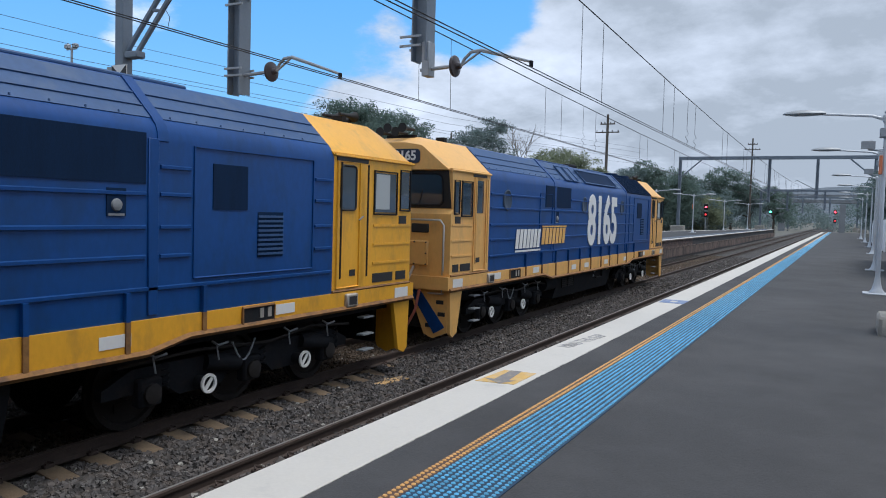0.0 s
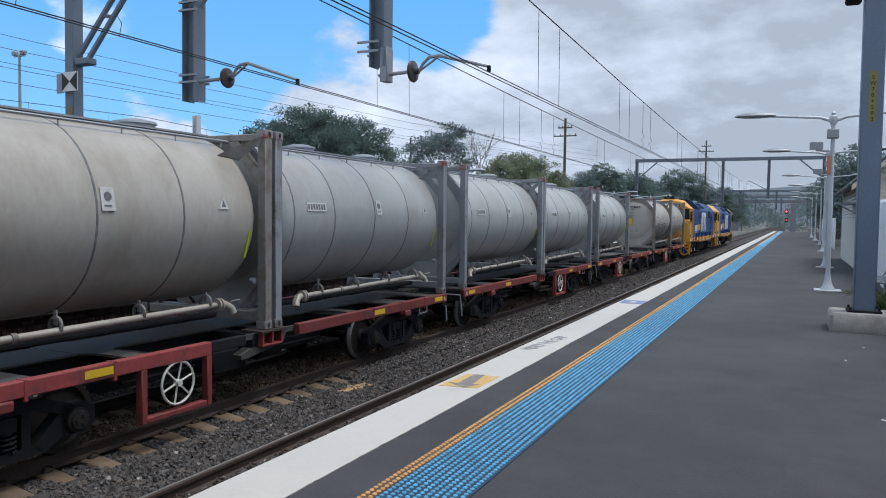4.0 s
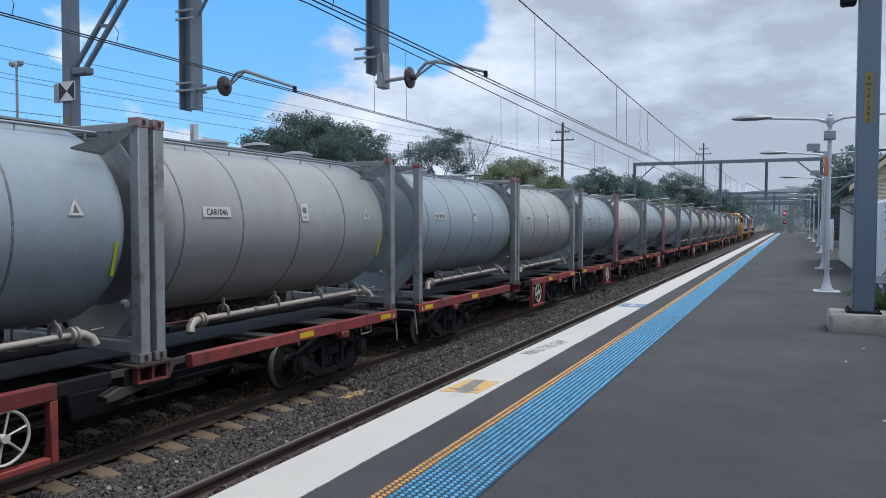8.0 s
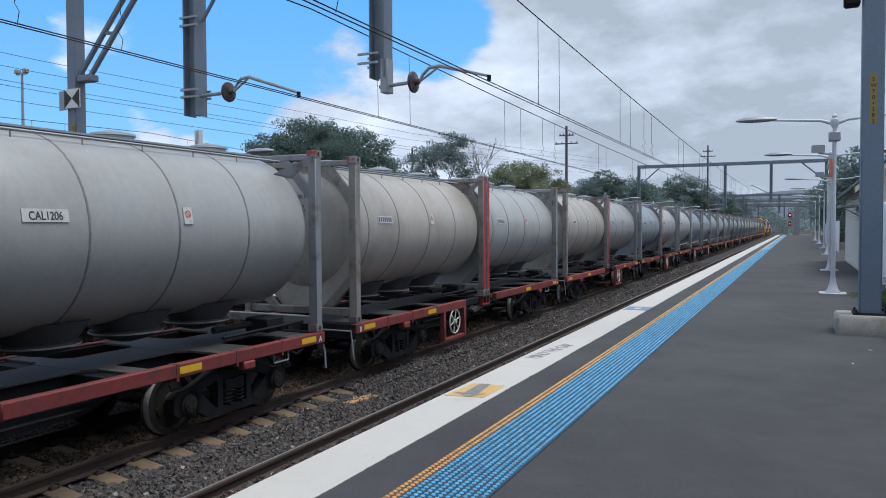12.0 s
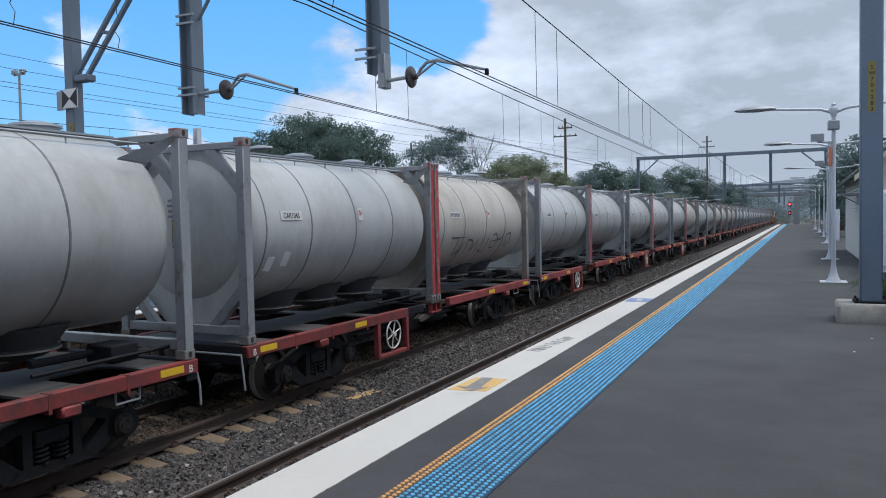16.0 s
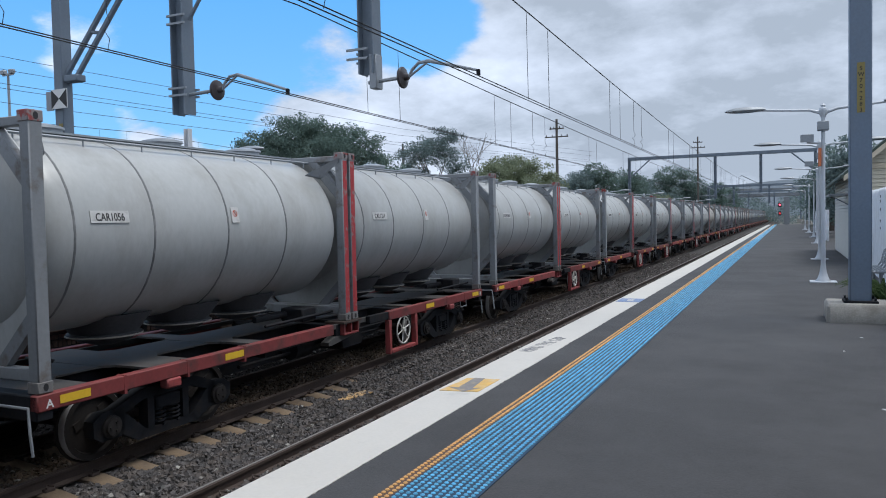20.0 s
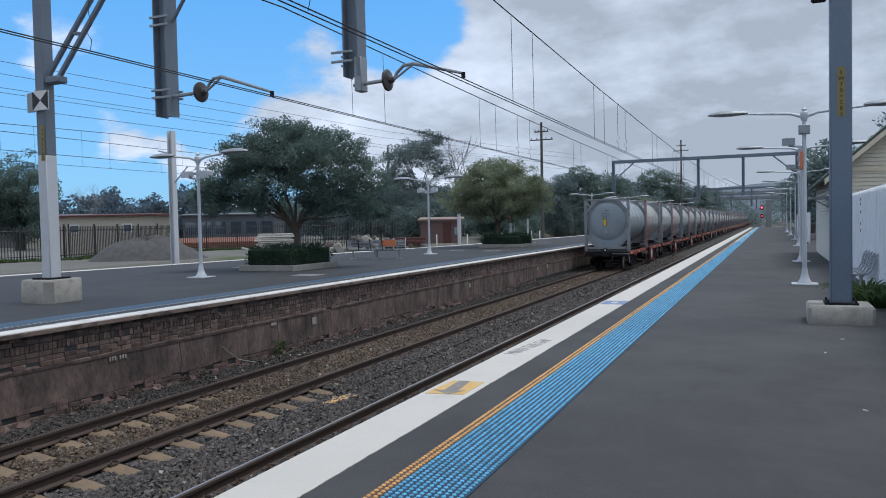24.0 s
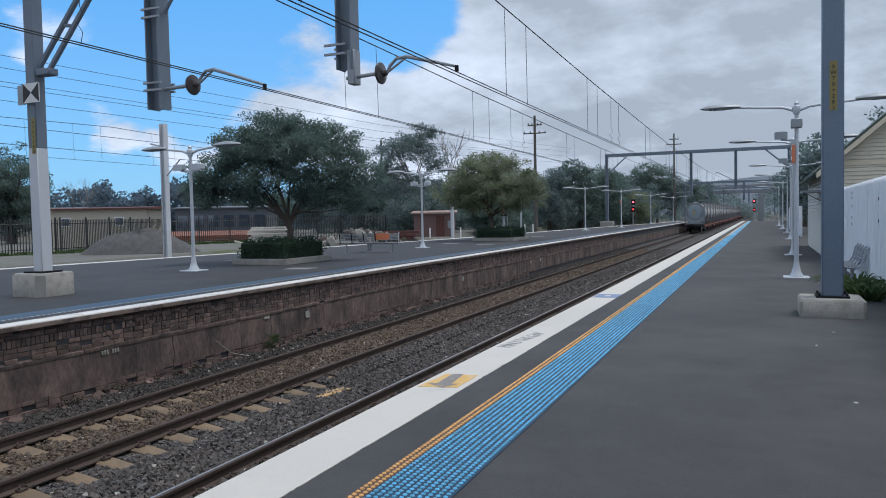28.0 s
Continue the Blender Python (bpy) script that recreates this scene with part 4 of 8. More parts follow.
        for y in (-0.22, 0.0, 0.22):
            g.box(x0, x1 - 0.004, y - 0.018, y + 0.018, 0.765, 0.935)
        part("pad_bracket", g, SILL_RED, pad, "red ribbed bracket")
        part("pad_rail", Geo().prism([(-0.62, 0.60), (-0.50, 0.60), (0.34, 0.715), (0.46, 0.93), (0.40, 0.93), (0.26, 0.732), (-0.42, 0.732), (-0.62, 0.66)], min(s * 1.0, s * 1.16), max(s * 1.0, s * 1.16), "x"), DECK, pad, "worn sloping plate")
    wagon_bogie(w, 4.16)
    wagon_bogie(w, -4.16)
    yb = -1.92 if turned else 1.92
    g = Geo()
    for y in (yb - 0.55, yb + 0.55):
        g.box(1.16, 1.27, y - 0.045, y + 0.045, 0.14, 0.80, 0.01)
    g.box(1.16, 1.27, yb - 0.505, yb + 0.505, 0.14, 0.21, 0.01)
    fr = part("brake_frame", g, SILL_RED, w, "red frame round the brake wheel")
    wheel = Geo()
    ring = [(1.25, yb + 0.27 * math.cos(a), 0.54 + 0.27 * math.sin(a)) for a in (i * math.pi / 12 for i in range(25))]
    wheel.tube(ring, 0.017, 6, False)
    for k in range(6):
        a = k * math.pi / 3 + 0.3
        wheel.tube([(1.24, yb, 0.54), (1.25, yb + 0.27 * math.cos(a), 0.54 + 0.27 * math.sin(a))], 0.013, 5)
    wheel.lathe([(0.045, -0.03), (0.045, 0.05)], 10, at(1.24, yb, 0.54, RY90))
    part("hand_wheel", wheel, HAND_WHITE, fr, "white spoked brake wheel")
    part("brake_cylinder", Geo().tube([(0.55, -0.9 if not turned else 0.9, 0.55), (0.55, -0.4 if not turned else 0.4, 0.55)], 0.17, 14).tube([(0.55, -2.2, 0.5), (0.55, 2.2, 0.5)], 0.03, 6).tube([(-0.7, -1.5, 0.5), (-0.7, 0.3, 0.5)], 0.2, 12).box(0.4, 0.9, 0.2 if not turned else -0.9, 0.9 if not turned else -0.2, 0.4, 0.72, 0.02), DARK, w)
    part("train_pipe", Geo().tube([(0.75, -6.2, 0.66), (0.75, 6.2, 0.66)], 0.025, 6), DARK, w)
    for d in (-1, 1):
        cp = part("coupler", Geo().box(-0.11, 0.11, d * 6.15 - 0.05, d * 6.15 + 0.32 * d + 0.05 * d, 0.72, 0.95, 0.02).box(-0.16, 0.16, d * 6.47 - 0.08, d * 6.47 + 0.08, 0.70, 0.98, 0.03), WHEEL, w, "rusty knuckle coupler")
        part("air_hose", Geo().tube([(0.3, d * 6.12, 0.72), (0.32, d * 6.3, 0.55), (0.2, d * 6.42, 0.42), (0.05, d * 6.46, 0.5)], 0.028, 7), BLACK, cp)
        part("uncoupling_lever", Geo().tube([(0.3, d * 6.16, 0.85), (1.18, d * 6.16, 0.85), (1.22, d * 6.18, 0.62), (1.24, d * 6.17, 0.36)], 0.016, 6), GALV, w)
    part("shunter_step", Geo().tube([(1.22, 5.2, 0.8), (1.22, 5.2, 0.66), (1.22, 4.86, 0.66), (1.22, 4.86, 0.8)], 0.015, 5), GALV, w)
    return w


CL, CW, CH = 6.04, 2.5, 2.93


def make_container(kind, red, tank):
    """A 20-foot tank container; kind: pipe or hopper; red: the end (+1 front, -1 rear) with red posts, or 0."""
    looks = {TANK: "weathered pale grey", TANK_WARM: "weathered warm grey", TANK_BLUE: "bluish grey"}[tank]
    label = looks + (" tank container with a discharge pipe" if kind == "pipe" else " tank container with hoppers") + (" and chipped red posts" if red else "")
    c = thing("tank_container", label, "tank container", group="tank containers on the train")
    steel = FRAME_WARM if tank is TANK_WARM else FRAME
    r, zc, half = 1.185, 1.64, 2.92
    prof = [(0.02, -half), (0.45, -half + 0.01), (0.8, -half + 0.04), (1.02, -half + 0.095), (1.12, -half + 0.17), (r, -half + 0.31)]
    prof += [(r, -half + 0.31 + (2 * half - 0.62) * i / 6) for i in range(1, 6)]
    prof += [(a, -b) for a, b in reversed(prof[:6])]
    shell = part("tank_shell", Geo().lathe(prof, 44, at(0, 0, zc, RX90)), tank, c, looks + " painted tank")
    for y in (-2.47, -1.33, 0.0, 1.32):
        part("seam", Geo().lathe([(r - 0.004, -0.020), (r + 0.004, -0.013), (r + 0.004, 0.013), (r - 0.004, 0.020)], 44, at(0, y, zc, RX90), caps=False), SEAM, shell, "dirty weld seam")
    for d in (-1, 1):
        ye = d * (CL / 2 - 0.08)
        g = Geo().box(-1.09, 1.09, ye - 0.05, ye + 0.05, CH - 0.15, CH - 0.05, 0.01)
        part("top_rail", g, steel, c)
        octagon = [(-0.50, 0.22), (0.50, 0.22), (1.06, 0.80), (1.08, 2.28), (0.56, 2.80), (-0.56, 2.80), (-1.08, 2.28), (-1.06, 0.80)]
        if d < 0:
            part("end_plate", Geo().prism(octagon, -2.81, -2.79), tank, c, looks + " octagonal end plate")
        part("bottom_rail", Geo().box(-1.09, 1.09, ye - 0.06, ye + 0.06, 0.12, 0.25, 0.01), steel, c)
        for s in (-1, 1):
            po = part("corner_post", Geo().box(s * 1.17 - 0.075, s * 1.17 + 0.075, ye - 0.08, ye + 0.08, 0.11, CH - 0.11, 0.012), steel, c, "grey corner post")
            if s > 0 and red == d:
                part("red_face", Geo().box(1.2455, 1.2485, ye - 0.062, ye + 0.062, 0.14, CH - 0.14), FRAME_RED, po, "chipped red paint")
            for z in (0.0, CH - 0.12):
                cast = Geo().box(s * 1.165 - 0.085, s * 1.165 + 0.085, ye - 0.09, ye + 0.09, z, z + 0.12, 0.008)
                k = part("corner_casting", cast, CASTING_RED if z > 1 and s > 0 else CASTING, po, "scuffed red casting" if z > 1 and s > 0 else "")
                if s < 0:
                    continue
                hole = Geo().prism([(ye + 0.03 * math.cos(a), z + 0.06 + 0.042 * math.sin(a)) for a in (i * math.pi / 5 for i in range(10))], s * 1.2505, s * 1.2525, "x")
                part("casting_hole", hole, INK, k)
            # octagon corners of the end frame
            for z0, z1, e in ((CH - 0.15, CH - 0.60, -0.22), (0.25, 0.66, 0.20))[:1 if d > 0 else 2]:
                part("corner_brace", Geo().prism([(s * 0.50, z0), (s * 0.70, z0), (s * 1.10, z1), (s * 1.10, z1 + e)], ye - 0.045, ye + 0.045), steel, c)
            # gusset from the post's head to the shell, and a strut from its foot
            k = 0.78 if d > 0 else 0.3
            plate = [(1.20, 0.05, CH - 0.07), (1.19, 0.05, CH - 0.13), (1.03, k * 0.5, CH - 0.45), (0.98, k, CH - 0.41)]
            tri = [(s * (a - q), ye - d * b, e - q) for q in (0.0, 0.02) for a, b, e in plate]
            part("gusset", Geo().add(tri, [(0, 1, 2, 3), (7, 6, 5, 4), (0, 4, 5, 1), (1, 5, 6, 2), (2, 6, 7, 3), (3, 7, 4, 0)]), steel, c, smooth=False)
    # walkway, hand line and hatches on top
    part("walkway", Geo().box(-0.42, 0.30, -2.7, 2.7, zc + r + 0.015, zc + r + 0.04), GALV, c, "galvanised top walkway")
    g = Geo().tube([(0.55, -2.85, zc + 1.13), (0.55, 2.85, zc + 1.13)], 0.018, 5)
    for i in range(7):
        g.tube([(0.55, -2.7 + 0.9 * i, zc + 1.04), (0.55, -2.7 + 0.9 * i, zc + 1.135)], 0.013, 4)
    part("edge_rail", g, GALV, c)
    for y in ((-0.6, 1.7) if kind == "pipe" else (-1.9, 0.1, 1.9)):
        part("hatch", Geo().lathe([(0.27, -0.02), (0.27, 0.09), (0.30, 0.10), (0.29, 0.13), (0.12, 0.17), (0.02, 0.175)], 16, at(-0.1, y, zc + r)), GALV, c, "round top hatch")
    # plates and stickers on the flank

    def on_side(y, z, lift=0.006):
        dz = z - zc
        return at(math.sqrt(max(r * r - dz * dz, 0.01)) + lift, y, z, Matrix.Rotation(-math.asin(max(-1, min(1, dz / r))), 4, "Y") @ Matrix.Rotation(radians(90), 4, "Z") @ Matrix.Rotation(radians(90), 4, "X"))

    k = 1.25 if kind == "pipe" else 1.0
    part("hazard_plate", Geo().box(-0.075 * k, 0.075 * k, -0.11 * k, 0.11 * k, -0.003, 0.003), FADED_PLATE, c, "small faded hazard plate", on_side(0.15, 1.85))
    if kind == "pipe":
        part("hazard_mark", Geo().lathe([(0.005, 0.0), (0.055, 0.0), (0.055, 0.003), (0.005, 0.003)], 9, caps=False).box(-0.06, 0.04, -0.115, -0.10, 0, 0.003), GREY_PAINT, c, "worn dark emblem", on_side(0.15, 1.88, 0.010))
    else:
        part("hazard_mark", Geo().lathe([(0.036, 0), (0.047, 0), (0.047, 0.003), (0.036, 0.003)], 16, caps=False).box(-0.006, 0.006, -0.04, 0.04, 0, 0.003, 0, Matrix.Rotation(0.7, 4, "Z")), RED_INK, c, "", on_side(0.15, 1.87, 0.010))
    if kind == "pipe":
        part("warning_triangle", Geo().prism([(-0.10, -0.08), (0.10, -0.08), (0.0, 0.11)], -0.003, 0.003, "z"), FADED_PLATE, c, "faded white warning triangle", on_side(2.05, 1.84))
        part("warning_mark", Geo().prism([(-0.04, -0.05), (0.04, -0.05), (0.0, 0.05)], 0, 0.002, "z"), GREY_PAINT, c, "", on_side(2.05, 1.84, 0.010))
    # the rear end's sign, markings and triangles

    def on_end(xx, z, push=0.0):
        d2 = xx * xx + (z - zc) ** 2
        return at(xx, -half + 0.06 * d2 - 0.016 - push, z, Matrix.Rotation(radians(90), 4, "X"))

    es = part("end_sign", Geo().box(-0.092, 0.092, -0.208, 0.208, -0.008, 0.003, 0.003), INK, c, "dark rim of the data plate", on_end(-0.12, 1.58))
    part("sign_face", Geo().box(-0.075, 0.075, -0.19, 0.19, 0.003, 0.006), STICKER, es, "yellow data plate")
    part("end_triangle", Geo().prism([(-0.11, -0.09), (0.11, -0.09), (0.0, 0.11)], -0.003, 0.003, "z"), PIPE, c, "pale warning triangle", on_end(-0.08, 1.08))
    part("end_mark", Geo().prism([(-0.05, -0.08), (0.05, -0.08), (0.05, 0.04), (0.0, 0.09), (-0.05, 0.04)], -0.003, 0.003, "z"), PIPE, c, "", on_end(0.22, 1.08))
    g = Geo()
    for i, (xx, z, w) in enumerate(((0.02, 2.22, 0.22), (-0.08, 2.06, 0.42), (-0.08, 1.98, 0.44), (-0.08, 1.90, 0.40), (-0.10, 1.82, 0.36))):
        for j in range(int(w / 0.042)):
            if j % 4 != 3:
                g.box(-w / 2 + 0.042 * j, -w / 2 + 0.042 * j + 0.026, 0, 0.07 if i == 0 else 0.038, -0.002, 0.002, 0, on_end(xx, z))
    tagged(part("data_lines", g, GREY_PAINT, c, "lines of small dark markings"), kind="stuff")
    if kind == "pipe":
        g = Geo().tube([(1.02, -2.0, 0.372), (1.02, 2.1, 0.43)], 0.041, 10)
        pp = part("discharge_pipe", g, PIPE, c, "pale steel discharge pipe along the flank")
        for y, z, d in ((-2.02, 0.372, -1), (2.12, 0.43, 1)):
            fl = part("pipe_flange", Geo().lathe([(0.05, -0.05), (0.095, -0.045), (0.095, -0.015), (0.07, -0.01), (0.07, 0.01), (0.095, 0.015), (0.095, 0.045), (0.05, 0.05)], 14, at(1.02, y, z, RX90)), PIPE, pp, "bolted pipe flange")
            part("pipe_end", Geo().tube([(1.02, y + d * 0.04, z), (1.02, y + d * 0.13, z - 0.01), (1.05, y + d * 0.22, z - 0.06), (1.07, y + d * 0.25, z - 0.14)], [0.055, 0.058, 0.056, 0.06], 12), PIPE, fl, "short bent pipe end")
            part("valve_lever", Geo().tube([(1.06, y + d * 0.2, z + 0.03), (1.13, y + d * 0.32, z + 0.05)], 0.012, 5), CASTING, fl)
        for y in (-1.52, -0.37, 0.78, 1.93):
            part("support_wheel", Geo().lathe([(0.085, -0.02), (0.11, -0.014), (0.11, 0.014), (0.085, 0.02)], 14, at(0.97, y, 0.455 + 0.015 * y, RX90), caps=False).box(0.95, 0.99, y - 0.012, y + 0.012, 0.46 + 0.015 * y, 0.62), CASTING, pp, "round pipe clamp")
        part("pipe_bracket", Geo().lathe([(0.056, -0.03), (0.056, 0.03)], 10, at(1.02, -0.9, 0.388, RX90)), CASTING, pp)
        part("lower_pipe", Geo().tube([(0.7, -2.3, 0.25), (0.7, 2.4, 0.25)], 0.045, 8), DARK, c)
        part("gauge", Geo().lathe([(0.045, -0.03), (0.045, 0.03), (0.04, 0.035)], 14, at(1.05, 2.82, 0.72, RY90)), GALV, c, "small pressure gauge")
        part("yellow_stripe", Geo().box(-0.022, 0.022, -0.21, 0.21, -0.003, 0.003), LIME, c, "yellow reflective stripe", on_side(2.60, 1.26, 0.004) @ Matrix.Rotation(0.06, 4, "Z"))
    else:
        for y in (-1.2, 0.1, 1.4):
            hp = part("hopper", Geo().lathe([(0.60, 0.60), (0.44, 0.38), (0.42, 0.35), (0.47, 0.34), (0.47, 0.31), (0.40, 0.30), (0.32, 0.24), (0.1, 0.18)], 20, at(0.10, y, 0)), HOPPER, c, "conical flanged outlet")
            part("flange_rim", Geo().lathe([(0.465, 0.305), (0.477, 0.31), (0.477, 0.325), (0.465, 0.33)], 20, at(0.10, y, 0), caps=False), PIPE, hp, "pale worn rim")
        part("valve_box", Geo().box(0.5, 0.95, 2.0, 2.4, 0.08, 0.30, 0.02).tube([(0.6, 1.2, 0.2), (0.6, 2.1, 0.2)], 0.05, 8), DARK, c)
        part("step_bar", Geo().tube([(1.05, 0.9, 0.16), (0.95, 2.9, 0.16)], 0.025, 5), DARK, c)
    return c, on_side


def put_label(c, word, on_side):
    pl = part("number_plate", Geo().box(-0.27, 0.27, -0.07, 0.07, -0.003, 0.003), FADED_PLATE, c, "faded white plate", on_side({"L2": -1.74, "56": -1.99}.get(word[3:5] if "L2" in word else word[-2:], -1.86) if word else -1.86, 1.83))
    if word:
        part("lettering", TEXTS[word], INK, pl, "black fleet lettering " + word, at(0, -0.046, 0.0045))
    else:
        g = Geo()
        for j in range(7):
            g.box(-0.25 + 0.072 * j, -0.25 + 0.072 * j + 0.05, -0.045, 0.045, 0.003, 0.0045)
        part("lettering", g, GREY_PAINT, pl, "worn dark marks")


def graffiti(c, on_side, word_strokes, label, width=0.036, fat=0.0):
    """Strokes (y, z) sprayed flat on the shell; fat: each stroke becomes an outline of that half width."""
    r, zc, g = 1.189, 1.64, Geo()

    def spray(path, w):
        fine = []
        for (ya, za), (yb, zb) in zip(path, path[1:]):
            n = max(2, int(math.hypot(yb - ya, zb - za) / 0.06))
            fine += [(ya + (yb - ya) * i / n, za + (zb - za) * i / n) for i in range(n)]
        fine.append(path[-1])
        pts = []
        for i, (y, z) in enumerate(fine):
            (ya, za), (yb, zb) = fine[max(0, i - 1)], fine[min(len(fine) - 1, i + 1)]
            L = math.hypot(yb - ya, zb - za) or 1.0
            h = w * (0.5 + 0.2 * math.sin(7.0 * y + 11.0 * z))
            for s in (-1, 1):
                yy, zz = y - s * h * (zb - za) / L, z + s * h * (yb - ya) / L
                pts.append((math.sqrt(max(0.0, r * r - (zz - zc) ** 2)), yy, zz))
        g.add(pts, [(2 * i, 2 * i + 1, 2 * i + 3, 2 * i + 2) for i in range(len(fine) - 1)])

    for stroke in word_strokes:
        if fat <= 0:
            spray(stroke, width)
            continue
        left, right = [], []
        for i, (y, z) in enumerate(stroke):
            (ya, za), (yb, zb) = stroke[max(0, i - 1)], stroke[min(len(stroke) - 1, i + 1)]
            L = math.hypot(yb - ya, zb - za) or 1.0
            left.append((y - fat * (zb - za) / L, z + fat * (yb - ya) / L))
            right.append((y + fat * (zb - za) / L, z - fat * (yb - ya) / L))
        spray(left + right[::-1] + left[:1], width)
    part("spray_paint", g, SPRAY, c, label)


def build_wagons_and_containers():
    plain, back = make_wagon(False), make_wagon(True)
    kinds = {}
    for kind in ("pipe", "hopper"):
        for tank in (TANK, TANK_BLUE, TANK_WARM):
            for red in ((0,) if kind == "pipe" else (0, 1, -1)):
                kinds[kind, tank, red] = make_container(kind, red, tank)
    words = {(1, "f"): "CAR1080", (3, "f"): "CARL2086", (6, "r"): "CARL2026", (7, "r"): "CARL2028", (8, "f"): "CAR1012", (9, "f"): "CAR1046", (10, "f"): "CARL2080",
             (11, "r"): "CARL2095", (11, "f"): "CAR1200", (12, "r"): "CAR1044", (14, "f"): "CAL1206", (17, "r"): "CAR1086", (18, "r"): "CAR1045", (20, "f"): "CARL1214",
             (19, "r"): "CAR1073", (21, "f"): "CAL1229", (22, "f"): "CAL1248", (23, "r"): "CAR1056", (23, "f"): "CAL1211", (24, "r"): "CAR1067"}
    bluish = {(6, "r"), (7, "r"), (8, "r"), (10, "f"), (11, "r"), (25, "r"), (5, "r"), (9, "r")}
    warm = {(1, "r"), (1, "f"), (18, "f"), (4, "r"), (12, "r"), (15, "f"), (13, "r")}
    fresh = set()
    for n in range(1, 26):
        turned = n in (1, 2, 4, 6, 7, 9, 13, 14, 15, 16, 17, 18, 20)
        src = back if turned else plain
        w = src if id(src) not in fresh else copy_thing(src, Matrix.Identity(4))
        fresh.add(id(src))
        slack = {24: -0.1, 25: -0.24}.get(n, 0.0)
        MOVING.append((w, -(n - 1) * PITCH - 6.1 + slack, 0.0))
        if n == 2:
            for y in (0.12, 5.94):
                for s in (-1, 1):
                    part("twist_lock", Geo().box(s * 1.14 - 0.05, s * 1.14 + 0.05, y - 0.06, y + 0.06, 0.972, 1.02, 0.008).lathe([(0.035, 0.0), (0.045, 0.03), (0.015, 0.06)], 8, at(s * 1.14, y, 1.02)), CASTING, w, "worn twist lock")
            part("lashing_plate", Geo().prism([(-0.85, 0.965), (-0.35, 0.965), (-0.42, 1.13), (-0.55, 1.13)], -6.02, -5.99), CASTING, w, "bent loading plate")
        if n == 14:
            bd = part("chevron_board", Geo().box(1.10, 1.115, -0.64, -0.36, 0.79, 1.07, 0.004), PLATE_WHITE, w, "white board with a dark chevron", smooth=False)
            part("chevron", Geo().prism([(-0.58, 0.86), (-0.55, 0.86), (-0.50, 0.96), (-0.45, 0.86), (-0.42, 0.86), (-0.50, 1.02)], 1.116, 1.119, "x"), INK, bd)
        kind = "pipe" if n in (1, 2, 3, 4, 5, 8, 9, 10) else "hopper"
        for slot in "fr":
            if (n, slot) == (2, "f"):
                continue
            tank = TANK_BLUE if (n, slot) in bluish else TANK_WARM if (n, slot) in warm else TANK
            red = 0 if kind == "pipe" or n == 14 else (-1 if slot == "f" else 1)
            tpl, on_side = kinds[kind, tank, red]
            c = copy_thing(tpl, Matrix.Identity(4))
            put_label(c, words.get((n, slot)), on_side)
            if (n, slot) == (18, "r"):
                for y, z in ((-2.30, 1.10), (-1.93, 1.16)):
                    part("paper_label", Geo().box(-0.085, 0.085, -0.12, 0.12, -0.003, 0.003), PLATE_WHITE, c, "small white paper label", on_side(y, z) @ Matrix.Rotation(-0.12, 4, "Z"))
            if (n, slot) in END_CODES:
                part("end_code", END_CODES[n, slot], INK, c, "dark stencilled container code", at(-0.02, -2.926, 2.33, Matrix.Rotation(radians(90), 4, "X")))
            if (n, slot) == (1, "r"):
                tagged(c, "pale grey tank container with large sprayed graffiti")
                S = [[(-1.55, 1.38), (-1.85, 1.36), (-1.98, 1.2), (-1.62, 1.05), (-1.65, 0.86), (-2.0, 0.84)], [(-0.95, 1.38), (-1.3, 1.36), (-1.36, 0.86), (-1.0, 0.86)], [(-1.25, 1.12), (-1.02, 1.13)],
                     [(-0.8, 0.84), (-0.74, 1.4), (-0.45, 0.9), (-0.38, 1.42)], [(-0.15, 1.4), (0.2, 1.4), (-0.1, 0.88), (0.25, 0.88)], [(0.85, 1.4), (0.48, 1.4), (0.45, 0.9), (0.82, 0.9)], [(0.55, 1.15), (0.78, 1.15)],
                     [(1.05, 0.86), (1.08, 1.42), (1.42, 1.36), (1.38, 1.16), (1.15, 1.12), (1.5, 0.86)]]
                graffiti(c, on_side, S, "dark outlined graffiti", 0.04, 0.085)
                graffiti(c, on_side, [[(1.68, 1.05), (1.72, 1.3), (1.82, 1.12), (1.92, 1.3), (1.98, 1.05)], [(2.25, 1.3), (2.1, 1.22), (2.25, 1.1), (2.08, 1.02)]], "small dark tag", 0.025)
            if n == 1:
                for o in [o for o in c.children if o.name.startswith("yellow_stripe")]:
                    bpy.data.objects.remove(o)
            if (n, slot) == (21, "f"):
                tagged(c, "pale grey tank container with dark smears and red posts")
                graffiti(c, on_side, [[(-0.12, 1.27), (0.08, 1.29), (0.33, 1.31)], [(0.12, 1.26), (0.32, 1.335)], [(0.02, 2.25), (0.06, 2.1), (0.10, 1.98)]], "dark oily smears")
            if (n, slot) == (18, "f"):
                tagged(c, "stained pale tank container with scrawled graffiti and a red end post")
                S = [[(-2.0, 1.3), (-1.2, 1.3), (-1.6, 1.3), (-1.65, 0.9), (-1.3, 1.0), (-1.2, 1.2)], [(-1.0, 0.9), (-1.0, 1.25), (-0.7, 1.2), (-0.65, 0.95), (-0.4, 1.25), (-0.3, 0.92)],
                     [(-0.1, 1.25), (-0.15, 0.95), (0.2, 0.9), (0.3, 1.25)], [(0.5, 1.3), (0.75, 1.35), (0.95, 1.2), (0.85, 1.0), (0.6, 0.98), (0.5, 1.15), (1.2, 1.2), (1.35, 1.4)], [(1.5, 1.3), (1.6, 1.0), (1.9, 1.1), (1.8, 1.35), (1.55, 1.3)]]
